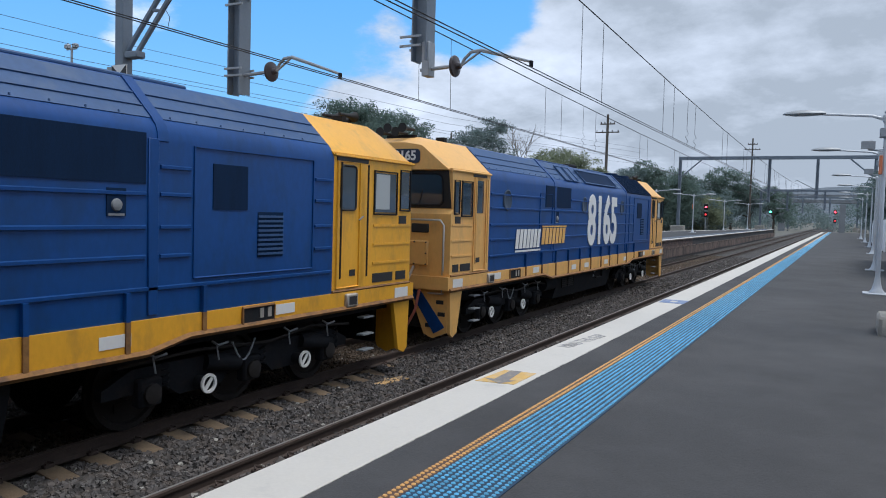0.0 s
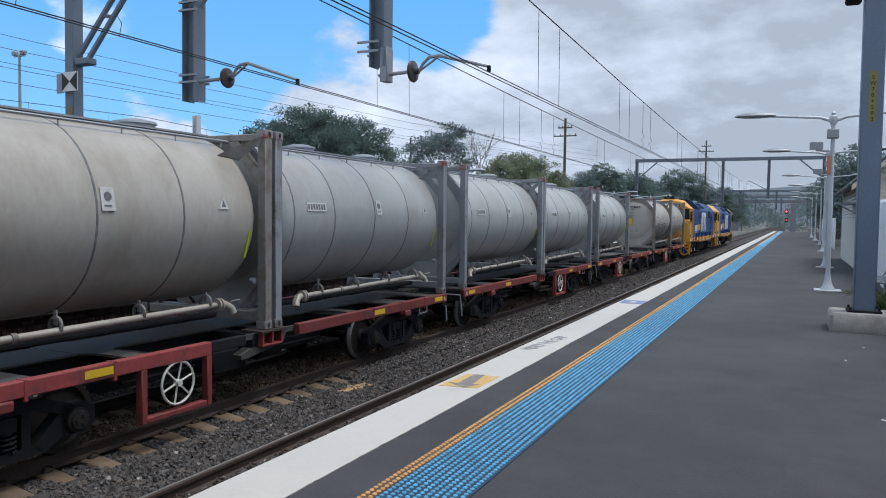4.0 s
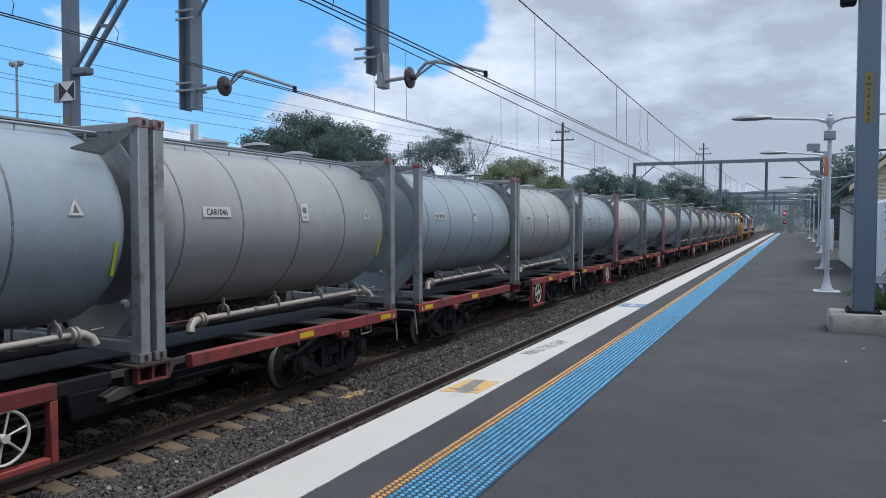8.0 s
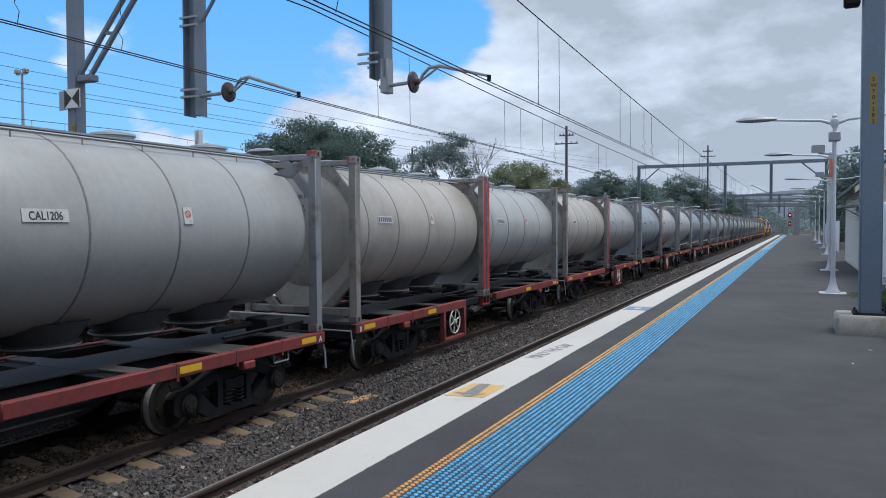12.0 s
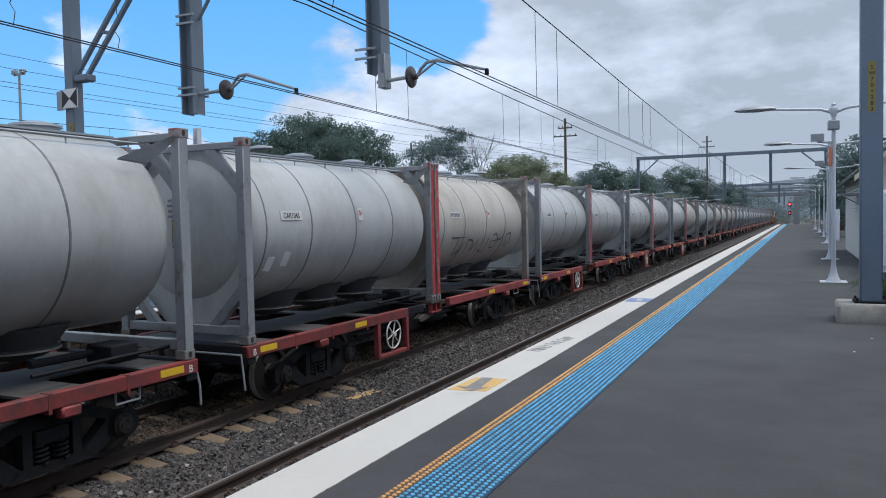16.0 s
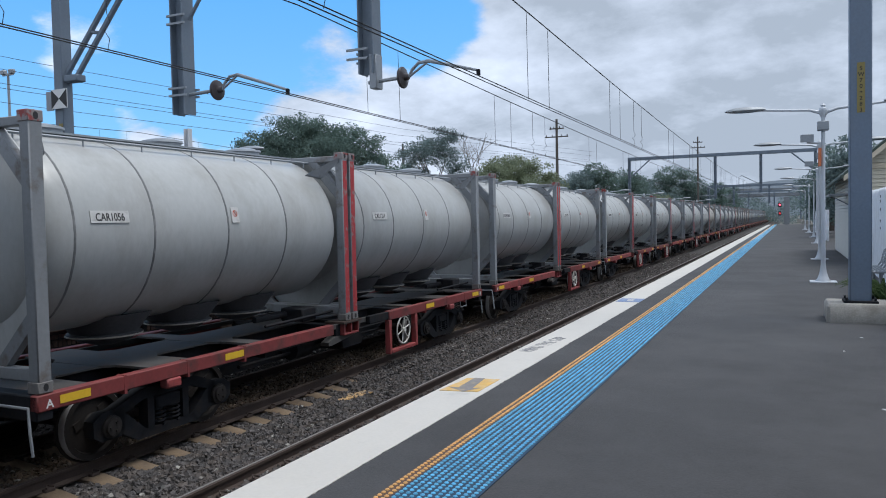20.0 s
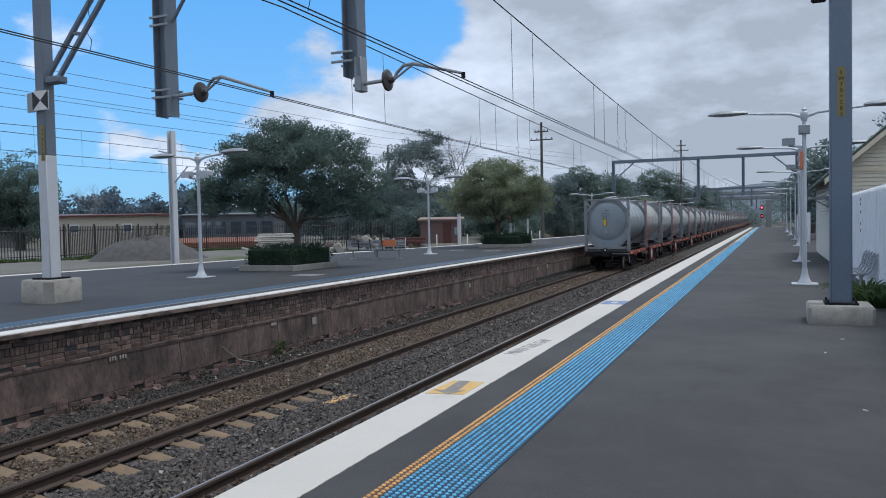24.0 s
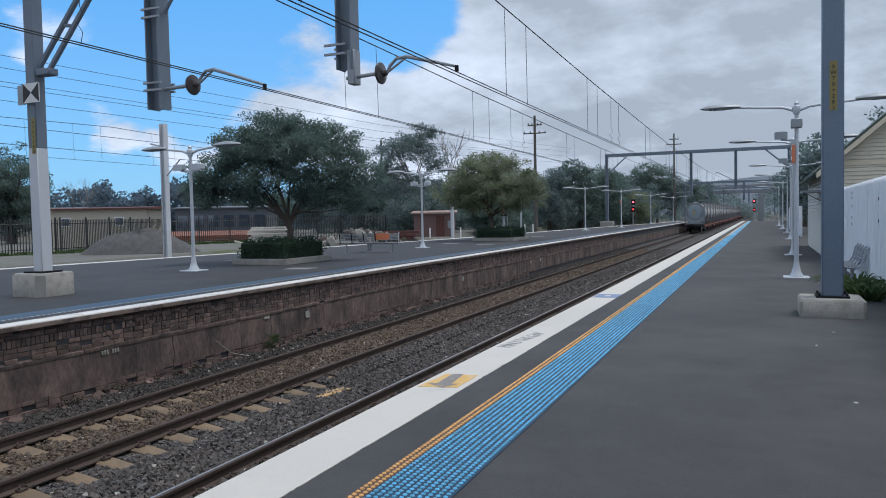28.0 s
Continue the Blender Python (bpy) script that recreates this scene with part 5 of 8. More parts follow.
                graffiti(c, on_side, S, "dark scrawled graffiti")
            MOVING.append((c, slack - (n - 1) * PITCH - 3.04 - (0 if slot == "f" else 6.12), DECK_H))
    for tpl, _ in kinds.values():  # the patterns themselves are not used
        for o in list(tpl.children_recursive) + [tpl]:
            bpy.data.objects.remove(o)
    last = [m[0] for m in MOVING if m[0].name.startswith("container_wagon")][-1]
    tl = part("tail_lamp", Geo().box(-0.09, 0.09, -6.62, -6.5, 0.98, 1.16, 0.01), DARK, last, "tail marker box")
    part("tail_lens", Geo().lathe([(0.04, 0), (0.03, 0.02)], 10, at(0, -6.62, 1.07, Matrix.Rotation(radians(90), 4, "X"))), PLATE_WHITE, tl, "pale lens")


# ---- locomotives ----
def make_loco(number, cab):
    """A diesel locomotive of 20 m, its rear buffer face at y = 0; cab: the yellow of its cabs."""
    shade = "bright yellow" if cab is LOCO_YELLOW else "faded yellow"
    L = 20.0
    lo = thing("locomotive", "dark blue diesel locomotive with " + shade + " cabs and sill", "locomotive", group="locomotives of the train")
    W, z0, z1 = 1.44, 1.38, 3.52
    # the second engine runs the other way round, so its flank is laid out in reverse
    if number == "8170":
        panels, rounds, vents, num_y, bars = ((2.05, 6.2), (6.25, 10.3), (10.35, 14.2), (14.25, 17.45)), (2.6, 7.1, 10.9), ((12.3, 14.0, 3.17), (15.0, 15.6, 2.9)), 8.98, (3.0, 4.75, 6.6)
        radiator, intakes, fans = 2.05, ((6.9, 8.9), (9.1, 9.6), (9.7, 10.2)), (3.2, 5.0)
    else:
        panels, rounds, vents, num_y, bars = ((2.05, 6.2), (6.25, 13.6), (13.65, 17.45)), (3.0, 8.75, 13.0), ((5.5, 7.5, 3.14), (15.2, 15.9, 2.9)), 10.75, (3.5, 5.17, 7.1)
        radiator, intakes, fans = 13.65, ((7.3, 7.8), (7.95, 8.45), (9.1, 12.6)), (14.7, 16.4)
    yb = (2.05, L - 2.55)
    sill = [(0.15, 1.38), (L - 0.15, 1.38), (L - 0.15, 1.12), (L - 5.4, 1.12), (L - 6.0, 1.0), (6.0, 1.0), (5.4, 1.12), (0.15, 1.12)]
    sl = part("sill", Geo().prism(sill, -W - 0.03, W + 0.03, "x"), cab, lo, shade + " underframe sill")
    body = part("body", Geo().prism([(-W, 1.38), (W, 1.38), (W, 3.38), (W - 0.012, 3.47), (W - 0.045, 3.55), (W - 0.11, 3.622), (0.82, 4.10), (0.45, 4.2), (-0.45, 4.2), (-0.82, 4.10), (-W + 0.11, 3.622), (-W + 0.045, 3.55), (-W + 0.012, 3.47), (-W, 3.38)], yb[0], yb[1]), LOCO_BLUE, lo, "dark blue engine compartment")
    for s in (-1, 1):
        x = s * W
        # the roof slope, panel by panel
        for a, b in panels:
            dark = (a == radiator)
            xl, zl = (W + 0.006, z1 + 0.01) if dark else (W - 0.115, 3.64)
            g = Geo().add([(s * xl, a + 0.02, zl), (s * xl, b - 0.02, zl), (s * 0.83, b - 0.02, 4.115), (s * 0.83, a + 0.02, 4.115),
                           (s * (xl - 0.03), a + 0.02, zl - 0.02), (s * (xl - 0.03), b - 0.02, zl - 0.02), (s * 0.80, b - 0.02, 4.08), (s * 0.80, a + 0.02, 4.08)],
                          [(0, 1, 2, 3), (0, 4, 5, 1), (1, 5, 6, 2), (2, 6, 7, 3), (3, 7, 4, 0)])
            rp = part("roof_panel", g, GRILLE if dark else LOCO_ROOF, body, "dark radiator grille" if dark else "dusty blue roof panel")
            if dark:
                g = Geo()
                for i in range(int((b - a) / 0.155)):
                    y = a + 0.1 + 0.155 * i
                    g.tube([(s * (W + 0.012), y, z1 + 0.02), (s * 0.84, y, 4.125)], 0.009, 4)
                tagged(part("grille_mesh", g, GRILLE, rp), kind="stuff")
            else:
                for k in (0.42, 0.68):
                    xx, zz = W + (0.83 - W) * k, z1 + (4.115 - z1) * k
                    part("roof_rib", Geo().tube([(s * (xx + 0.004), a + 0.05, zz + 0.012), (s * (xx + 0.004), b - 0.05, zz + 0.012)], 0.012, 4), LOCO_ROOF, rp)
                g = Geo()
                for i in range(int((b - a) / 0.4)):
                    g.lathe([(0.012, -0.01), (0.010, 0.010)], 6, at(s * (W - 0.13), a + 0.2 + 0.4 * i, 3.665))
                tagged(part("roof_bolts", g, LOCO_ROOF, rp), kind="stuff")
            if a == 6.25:
                for c0, c1 in intakes:
                    g = Geo().add([(s * (W - 0.10), c0, z1 + 0.125), (s * (W - 0.10), c1, z1 + 0.125), (s * 0.98, c1, 4.03), (s * 0.98, c0, 4.03)], [(0, 1, 2, 3)])
                    part("intake", g, GRILLE if c1 - c0 > 1 else LOCO_ROOF, rp, "dark air intake", smooth=False)
                    g = Geo().tube([(s * (W - 0.09), c0, z1 + 0.13), (s * (W - 0.09), c1, z1 + 0.13), (s * 0.97, c1, 4.04), (s * 0.97, c0, 4.04), (s * (W - 0.09), c0, z1 + 0.13)], 0.025, 4)
                    part("intake_frame", g, LOCO_ROOF, rp)
        # long ribs on the flank and upright sill brackets
        v0, v1 = vents[0][:2]
        for z in (1.72, 2.08, 2.41, 2.78, 3.09):
            spans = ((2.1, 17.4),) if z < 2 else ((2.1, v0 - 0.1), (v1 + 0.05, 14.0), (14.2, 14.65), (17.0, 17.4)) if z > 2.85 else ((2.1, 14.0), (14.2, 14.65), (17.0, 17.4))
            for a, b in spans:
                if b - a > 0.2:
                    part("rib", Geo().prism([(x - s * 0.01, z - 0.025), (x + s * 0.022, z - 0.018), (x + s * 0.022, z + 0.014), (x - s * 0.01, z + 0.03)], a, b), LOCO_BLUE, body)
        part("panel_post", Geo().box(x - 0.022, x + 0.022, 14.03, 14.17, 1.42, 3.4, 0.008), LOCO_BLUE, body)
        for yp in [b for _, b in panels[:-1]]:
            if abs(yp - 14.1) > 0.3:
                part("panel_post", Geo().box(x - 0.018, x + 0.018, yp - 0.03, yp + 0.10, 1.42, 3.4, 0.008), LOCO_BLUE, body)
            st = [(W + 0.012, 3.38), (W - 0.002, 3.48), (W - 0.035, 3.565), (W - 0.10, 3.65), (0.83, 4.145)]
            g = Geo()
            for u, w in st:
                g.v += [(s * u, yp - 0.04, w), (s * u, yp + 0.11, w), (s * (u - 0.03), yp + 0.11, w - 0.03), (s * (u - 0.03), yp - 0.04, w - 0.03)]
            g.f += [(4 * i + k, 4 * i + (k + 1) % 4, 4 * i + 4 + (k + 1) % 4, 4 * i + 4 + k) for i in range(4) for k in range(4)] + [(0, 1, 2, 3), (16, 17, 18, 19)]
            part("cover_strip", g, LOCO_BLUE, body, "bolted cover strip over the roof joint")
        for y in (4.2, 5.3, 6.35, 7.4, 8.45, 9.5, 10.6, 11.6, 12.6, 13.75, 14.85):
            zl = 1.0 if 6 < y < 14 else (1.12 if y < 5.4 or y > 14.6 else 1.06)
            part("sill_bracket", Geo().prism([(y - 0.03, zl), (y + 0.03, zl), (y + 0.03, 1.379), (y - 0.03, 1.379)], x - 0.01, x + s * 0.055, "x"), RUST_LIP, sl, "rusty sill bracket")
            part("body_bracket", Geo().prism([(y - 0.03, 1.381), (y + 0.03, 1.381), (y + 0.03, 1.70), (y - 0.03, 1.70)], x - 0.01, x + s * 0.055, "x"), LOCO_BLUE, body)
        low = [(0.2, 1.12), (5.4, 1.12), (6.0, 1.0), (L - 6.0, 1.0), (L - 5.4, 1.12), (L - 0.2, 1.12)]
        part("sill_lip", Geo().tube([(x + s * 0.045, a, b) for a, b in low], 0.042, 4), RUST_LIP, sl, "rusty lower lip")
        for y in (2.5, 4.9, 7.9, 9.1, 11.2, 13.6, 16.35):
            part("reflector", Geo().box(min(x + s * 0.031, x + s * 0.036), max(x + s * 0.031, x + s * 0.036), y - 0.2, y + 0.2, 1.2 if not 6 < y < 14 else 1.12, 1.34 if not 6 < y < 14 else 1.26), PLATE_WHITE, sl, "white reflective panel")
        for y in (3.5, 15.8):
            g = Geo().box(x - 0.01, x + s * 0.05, y - 0.3, y + 0.3, 1.14, 1.36, 0.0)
            box_ = part("sand_filler", g, DARK, sl, "recessed step box")
            for dy in (0.02, 0.17):
                part("flap", Geo().box(min(x + s * 0.05, x + s * 0.058), max(x + s * 0.05, x + s * 0.058), y + dy, y + dy + 0.07, 1.20, 1.33), PIPE, box_, "pale metal flap")
            part("step_frame", Geo().tube([(x + s * 0.05, y - 0.3, 1.14), (x + s * 0.05, y + 0.3, 1.14), (x + s * 0.05, y + 0.3, 1.36), (x + s * 0.05, y - 0.3, 1.36), (x + s * 0.05, y - 0.3, 1.14)], 0.02, 4), RUST_LIP, sl)
        # vents, round windows, doors
        for y in rounds:
            part("round_window", Geo().lathe([(0.25, 0.0), (0.22, 0.014), (0.20, 0.004), (0.001, 0.004)], 20, at(x + s * 0.013, y, 2.97, Matrix.Rotation(radians(90 * s), 4, "Y")), caps=False), ROUND_WIN, body, "dark round window")
        for a, b, z in vents:
            part("side_vent", Geo().box(min(x, x + s * 0.01), max(x, x + s * 0.01), a, b, z - 0.28, z + 0.28), GRILLE, body, "dark side vent")
        part("louvre_backing", Geo().box(min(x, x + s * 0.008), max(x, x + s * 0.008), 15.8, 16.3, 2.0, 2.6), GRILLE, body)
        g = Geo()
        for i in range(9):
            g.box(min(x, x + s * 0.022), max(x, x + s * 0.022), 15.8, 16.3, 2.03 + 0.062 * i, 2.06 + 0.062 * i)
        tagged(part("louvre_slats", g, LOCO_ROOF, body), kind="stuff")
        for a, b, h0, h1 in ((5.1, 6.0, 1.72, 3.2), (14.7, 16.95, 1.80, 3.36)):
            g = Geo().tube([(x + s * 0.008, a, h0), (x + s * 0.008, b, h0), (x + s * 0.008, b, h1), (x + s * 0.008, a, h1), (x + s * 0.008, a, h0)], 0.014, 4)
            part("door_seam", g, LOCO_BLUE, body)
        for y, z in ((6.05, 2.68), (13.62, 2.68)) if number == "8170" else ((6.4, 2.6),):
            part("handle_box", Geo().box(min(x, x + s * 0.012), max(x, x + s * 0.012), y - 0.12, y + 0.12, z - 0.15, z + 0.15), GRILLE, body, "recessed handle")
            part("handle", Geo().lathe([(0.07, 0.0), (0.06, 0.02), (0.02, 0.03)], 12, at(x + s * 0.012, y, z - 0.03, Matrix.Rotation(radians(90 * s), 4, "Y"))).box(x - 0.014, x + 0.014, y - 0.1, y + 0.1, z - 0.145, z - 0.12), FRAME, body, "worn steel handle")
        # running number and the operator's mark as plain bars
        rot = Matrix.Rotation(radians(90 * s), 4, "Z") @ Matrix.Rotation(radians(90), 4, "X")
        part("running_number", NUMBERS[number], PLATE_WHITE, body, "large white running number " + number, at(x + s * 0.0145, num_y, 1.84, rot))
        for a, b, m_, z, h in ((bars[0], bars[1] - 0.05, PLATE_WHITE, 1.84, 0.46), (bars[1] + 0.05, bars[2] - 0.05, cab, 1.90, 0.42)):
            st = (b - a) / 7
            for i in range(7):
                y = a + st * i
                g = Geo().prism([(y, z), (y + st * 0.78, z), (y + st * 0.78 + 0.08, z + h), (y + 0.08, z + h)], x + s * 0.022, x + s * 0.029, "x")
                part("operator_mark", g, m_, body, "slanted white bar" if m_ is PLATE_WHITE else "slanted yellow bar", smooth=False)
        part("mark_line", Geo().box(min(x + s * 0.022, x + s * 0.029), max(x + s * 0.022, x + s * 0.029), bars[0], bars[1], 1.755, 1.80), PLATE_WHITE, body)
        part("mark_line", Geo().box(min(x + s * 0.022, x + s * 0.029), max(x + s * 0.022, x + s * 0.029), bars[1] + 0.1, bars[2] + 0.05, 2.34, 2.38), cab, body)
    for y, r_ in ((fans[0], 0.75), (fans[1], 0.75)):
        fan = part("roof_fan", Geo().lathe([(r_, -0.05), (r_, 0.03), (r_ - 0.06, 0.05), (r_ - 0.08, 0.03), (0.1, 0.01)], 24, at(0, y, 4.2)), GRILLE, body, "round roof fan")
        part("fan_guard", Geo().tube([(-r_, y, 4.25), (r_, y, 4.25)], 0.012, 4).tube([(0, y - r_, 4.25), (0, y + r_, 4.25)], 0.012, 4), WHEEL, fan)
    part("exhaust", Geo().box(-0.3, 0.3, 10.6, 11.4, 4.19, 4.33, 0.03), DARK, body)
    part("roof_hatch", Geo().box(-0.44, 0.44, 12.0, 15.5, 4.19, 4.25, 0.02), LOCO_ROOF, body)
    part("roof_hatch", Geo().box(-0.44, 0.44, 7.0, 10.2, 4.19, 4.24, 0.02), LOCO_ROOF, body)

    def cab_end(flip):
        """The cab at the rear (y = 0) or, flipped, at the front."""
        ym = (lambda y: L - y) if flip else (lambda y: y)
        y1 = 2.05 if not flip else 2.55
        d = -1 if flip else 1
        # lower nose, sloped windscreen, roof
        prof = [(0.25, 1.38), (y1, 1.38), (y1, 4.12), (1.15, 4.12), (0.3, 3.92), (0.26, 3.53), (0.34, 2.72), (0.25, 2.62)]
        g = Geo().prism([(ym(a), min(b, 3.53)) for a, b in prof if b <= 3.6 or a == y1], -W + 0.0, W - 0.0, "x")
        cb = part("cab", g, cab, lo, shade + " painted cab")
        roof = [(-W - 0.01, 3.50), (W + 0.01, 3.50), (0.80, 4.12), (0.4, 4.2), (-0.4, 4.2), (-0.80, 4.12)]
        inner = [(u * 0.93, 3.5 + (w - 3.5) * 0.86) for u, w in roof]
        V = [(u, ym(y1 + 0.02), w) for u, w in roof] + [(u, ym(0.75), w) for u, w in roof] + [(u * 0.96, ym(0.19), 3.5 + (w - 3.5) * 0.78) for u, w in roof]
        n = 6
        F = [tuple(range(n)), tuple(range(2 * n, 3 * n))[::-1]] + [(k * n + i, k * n + (i + 1) % n, (k + 1) * n + (i + 1) % n, (k + 1) * n + i) for k in (0, 1) for i in range(n)]
        part("cab_roof", Geo().add(V, F), cab, cb, shade + " cab roof")
        # windscreen set into the sloped front
        p = lambda x, t, o: (x, ym(0.34 + (0.26 - 0.34) * t - o), 2.72 + (3.5 - 2.72) * t)
        part("screen_surround", Geo().add([p(-1.40, 0.02, 0.006), p(1.40, 0.02, 0.006), p(1.36, 0.98, 0.006), p(-1.36, 0.98, 0.006), p(-1.40, 0.02, -0.02), p(1.40, 0.02, -0.02), p(1.36, 0.98, -0.02), p(-1.36, 0.98, -0.02)],
             [(0, 1, 2, 3), (0, 4, 5, 1), (1, 5, 6, 2), (2, 6, 7, 3), (3, 7, 4, 0)]), BLACK, cb, "black window surround")
        for s in (-1, 1):
            a, b = (0.10, 1.22) if s > 0 else (-1.22, -0.10)
            cx_, hx, rc = (a + b) / 2, (b - a) / 2, 0.14
            ring = [(cx_ + sx * (hx - rc) + rc * math.cos(q), 0.5 + sz * 0.25 + 0.15 * math.sin(q)) for k, (sx, sz) in enumerate(((1, 1), (-1, 1), (-1, -1), (1, -1))) for q in (math.pi / 2 * k + j * math.pi / 8 for j in range(5))]
            pane = part("windscreen", Geo().add([p(u, w, 0.016) for u, w in ring] + [p(u, w, 0.0) for u, w in ring], [tuple(range(20))] + [(i, (i + 1) % 20, 20 + (i + 1) % 20, 20 + i) for i in range(20)]), WINDOW, cb, "dark windscreen with rounded corners", smooth=False)
            part("screen_seal", Geo().tube([p(u, w, 0.016) for u, w in ring + ring[:1]], 0.02, 4, False), DARK, pane)
            part("wiper", Geo().tube([p(cx_, 0.06, 0.03), p(cx_ + 0.12, 0.5, 0.035)], 0.010, 4), BLACK, pane)
            x = s * W
            lo_, hi_ = sorted((x, x + s * 0.008))
            wins = ((0.40, 0.56, 2.66, 3.27), (0.72, 1.14, 2.62, 3.27)) if not flip else ((0.34, 0.60, 2.70, 3.34), (0.78, 1.42, 2.63, 3.28))
            for c0, c1, z0_, z1_ in wins:
                sw = part("side_window", Geo().box(lo_, hi_, min(ym(c0), ym(c1)), max(ym(c0), ym(c1)), z0_, z1_), WINDOW, cb, "dark cab side window")
                e = 0.03
                part("window_frame", Geo().tube([(x + s * 0.01, ym(c0 - e), z0_ - e), (x + s * 0.01, ym(c1 + e), z0_ - e), (x + s * 0.01, ym(c1 + e), z1_ + e), (x + s * 0.01, ym(c0 - e), z1_ + e), (x + s * 0.01, ym(c0 - e), z0_ - e)], 0.018, 4), DARK, sw)
            if not flip and number == "8165":
                dr = part("cab_door", Geo().tube([(x + s * 0.008, 1.28, 1.45), (x + s * 0.008, 1.86, 1.45), (x + s * 0.008, 1.86, 3.40), (x + s * 0.008, 1.28, 3.40), (x + s * 0.008, 1.28, 1.45)], 0.018, 4), cab, cb, "closed cab door")
                part("door_window", Geo().box(lo_, hi_, 1.42, 1.72, 2.66, 3.34), WINDOW, dr, "dark door window")
                part("kick_vent", Geo().box(lo_, hi_, 1.40, 1.60, 1.62, 1.72), INK, dr)
            elif not flip:  # the open cab doorway, a flat black sheet for its unlit inside
                part("doorway", Geo().box(lo_, hi_, 1.30, 1.74, 1.60, 3.34), INK, cb, "dark open doorway")
            else:
                dr = part("cab_door", Geo().tube([(x + s * 0.008, ym(1.86), 1.45), (x + s * 0.008, ym(2.46), 1.45), (x + s * 0.008, ym(2.46), 3.40), (x + s * 0.008, ym(1.86), 3.40), (x + s * 0.008, ym(1.86), 1.45)], 0.018, 4), cab, cb, "closed cab door")
                rw = [(2.17 + sx * 0.14 + 0.06 * math.cos(q), 3.0 + sz * 0.28 + 0.06 * math.sin(q)) for k, (sx, sz) in enumerate(((1, 1), (-1, 1), (-1, -1), (1, -1))) for q in (math.pi / 2 * k + j * math.pi / 6 for j in range(4))]
                part("door_window", Geo().prism([(ym(u), w) for u, w in rw], lo_, hi_, "x"), WINDOW, dr, "dark door window with rounded corners")
                part("window_seal", Geo().tube([(x + s * 0.01, ym(u), w) for u, w in rw + rw[:1]], 0.018, 4, False), BLACK, dr)
                # The dark recess over the door is only a flat black strip.
                part("door_lintel", Geo().box(lo_, hi_ + 0.004, min(ym(1.64), ym(2.48)), max(ym(1.64), ym(2.48)), 3.405, 3.49), INK, cb, "black strip over the door")
                part("door_handle", Geo().tube([(x + s * 0.05, ym(1.93), 2.50), (x + s * 0.06, ym(1.83), 2.56)], 0.014, 6), CASTING, dr, "steel door handle")
                part("blind", Geo().box(min(x + s * 0.009, x + s * 0.012), max(x + s * 0.009, x + s * 0.012), min(ym(0.98), ym(1.40)), max(ym(0.98), ym(1.40)), 2.68, 3.26), BLIND, cb, "pale blind behind the window")
                part("kick_vent", Geo().box(lo_, hi_, min(ym(1.95), ym(2.1)), max(ym(1.95), ym(2.1)), 1.62, 1.72), INK, dr)
            for yy in ((1.24, 1.82) if not flip else (1.72, 2.44)):
                part("grab_rail", Geo().tube([(x + s * 0.07, ym(yy), 1.6), (x + s * 0.07, ym(yy), 3.38)], 0.016, 6), WHEEL if flip else cab, cb, "upright grab rail")
            for z in (1.79, 2.10, 2.41):
                part("cab_rib", Geo().box(x - 0.012, x + 0.012, min(ym(0.3), ym(1.18 if not flip else 1.45)), max(ym(0.3), ym(1.18 if not flip else 1.45)), z - 0.02, z + 0.02), cab, cb)
            part("side_vent", Geo().box(lo_, hi_, min(ym(0.42), ym(0.66)), max(ym(0.42), ym(0.66)), 2.44, 2.58), INK, cb, "dark cab vent")
            part("cab_reflector", Geo().box(min(x + s * 0.031, x + s * 0.036), max(x + s * 0.031, x + s * 0.036), min(ym(0.35), ym(0.78)), max(ym(0.35), ym(0.78)), 1.16, 1.33), PLATE_WHITE, sl, "white reflective panel")
            yk = ym(2.1)
            bx = part("socket_box", Geo().box(min(x, x + s * 0.09), max(x, x + s * 0.09), yk - 0.15, yk + 0.15, 1.14, 1.35, 0.02), PIPE, sl, "pale socket box")
            part("socket", Geo().box(min(x + s * 0.09, x + s * 0.094), max(x + s * 0.09, x + s * 0.094), yk - 0.10, yk + 0.10, 1.18, 1.31), INK, bx)
            for ya, yb_ in ((0.40, 0.72), (0.83, 1.45)) if flip else ((0.36, 0.62), (0.70, 1.15)):
                part("step_hole", Geo().box(lo_, hi_, min(ym(ya), ym(yb_)), max(ym(ya), ym(yb_)), 1.47, 1.62), INK, cb, "dark slot in the cab side")
            part("cab_gutter", Geo().tube([(x + s * 0.02, ym(0.22), 3.49), (x + s * 0.02, ym(y1), 3.49)], 0.022, 5), cab, cb)
            part("cab_foot_rail", Geo().tube([(x + s * 0.012, ym(0.27), 1.40), (x + s * 0.012, ym(y1), 1.40)], 0.025, 4), RUST_LIP, cb)
            part("front_rail", Geo().tube([(s * 0.3, ym(0.17), 2.5), (s * 1.25, ym(0.17), 2.5), (s * 1.33, ym(0.17), 2.4), (s * 1.33, ym(0.17), 1.5), (s * 1.28, ym(0.24), 1.42)], 0.022, 6), CHROME, cb, "steel hand rail on the nose")
            part("headlight", Geo().lathe([(0.125, -0.06), (0.125, 0.05), (0.10, 0.05), (0.03, 0.01)], 14, at(0.13 * s - 0.56, ym(0.16), 3.80, Matrix.Rotation(radians(90 * d), 4, "X"))), CHROME, cb, "round headlight")
            part("marker_light", Geo().box(s * 0.75 - 0.2, s * 0.75 + 0.2, ym(0.25) - 0.03, ym(0.25) + 0.03, 2.24, 2.42, 0.02), INK, cb, "dark marker light box")
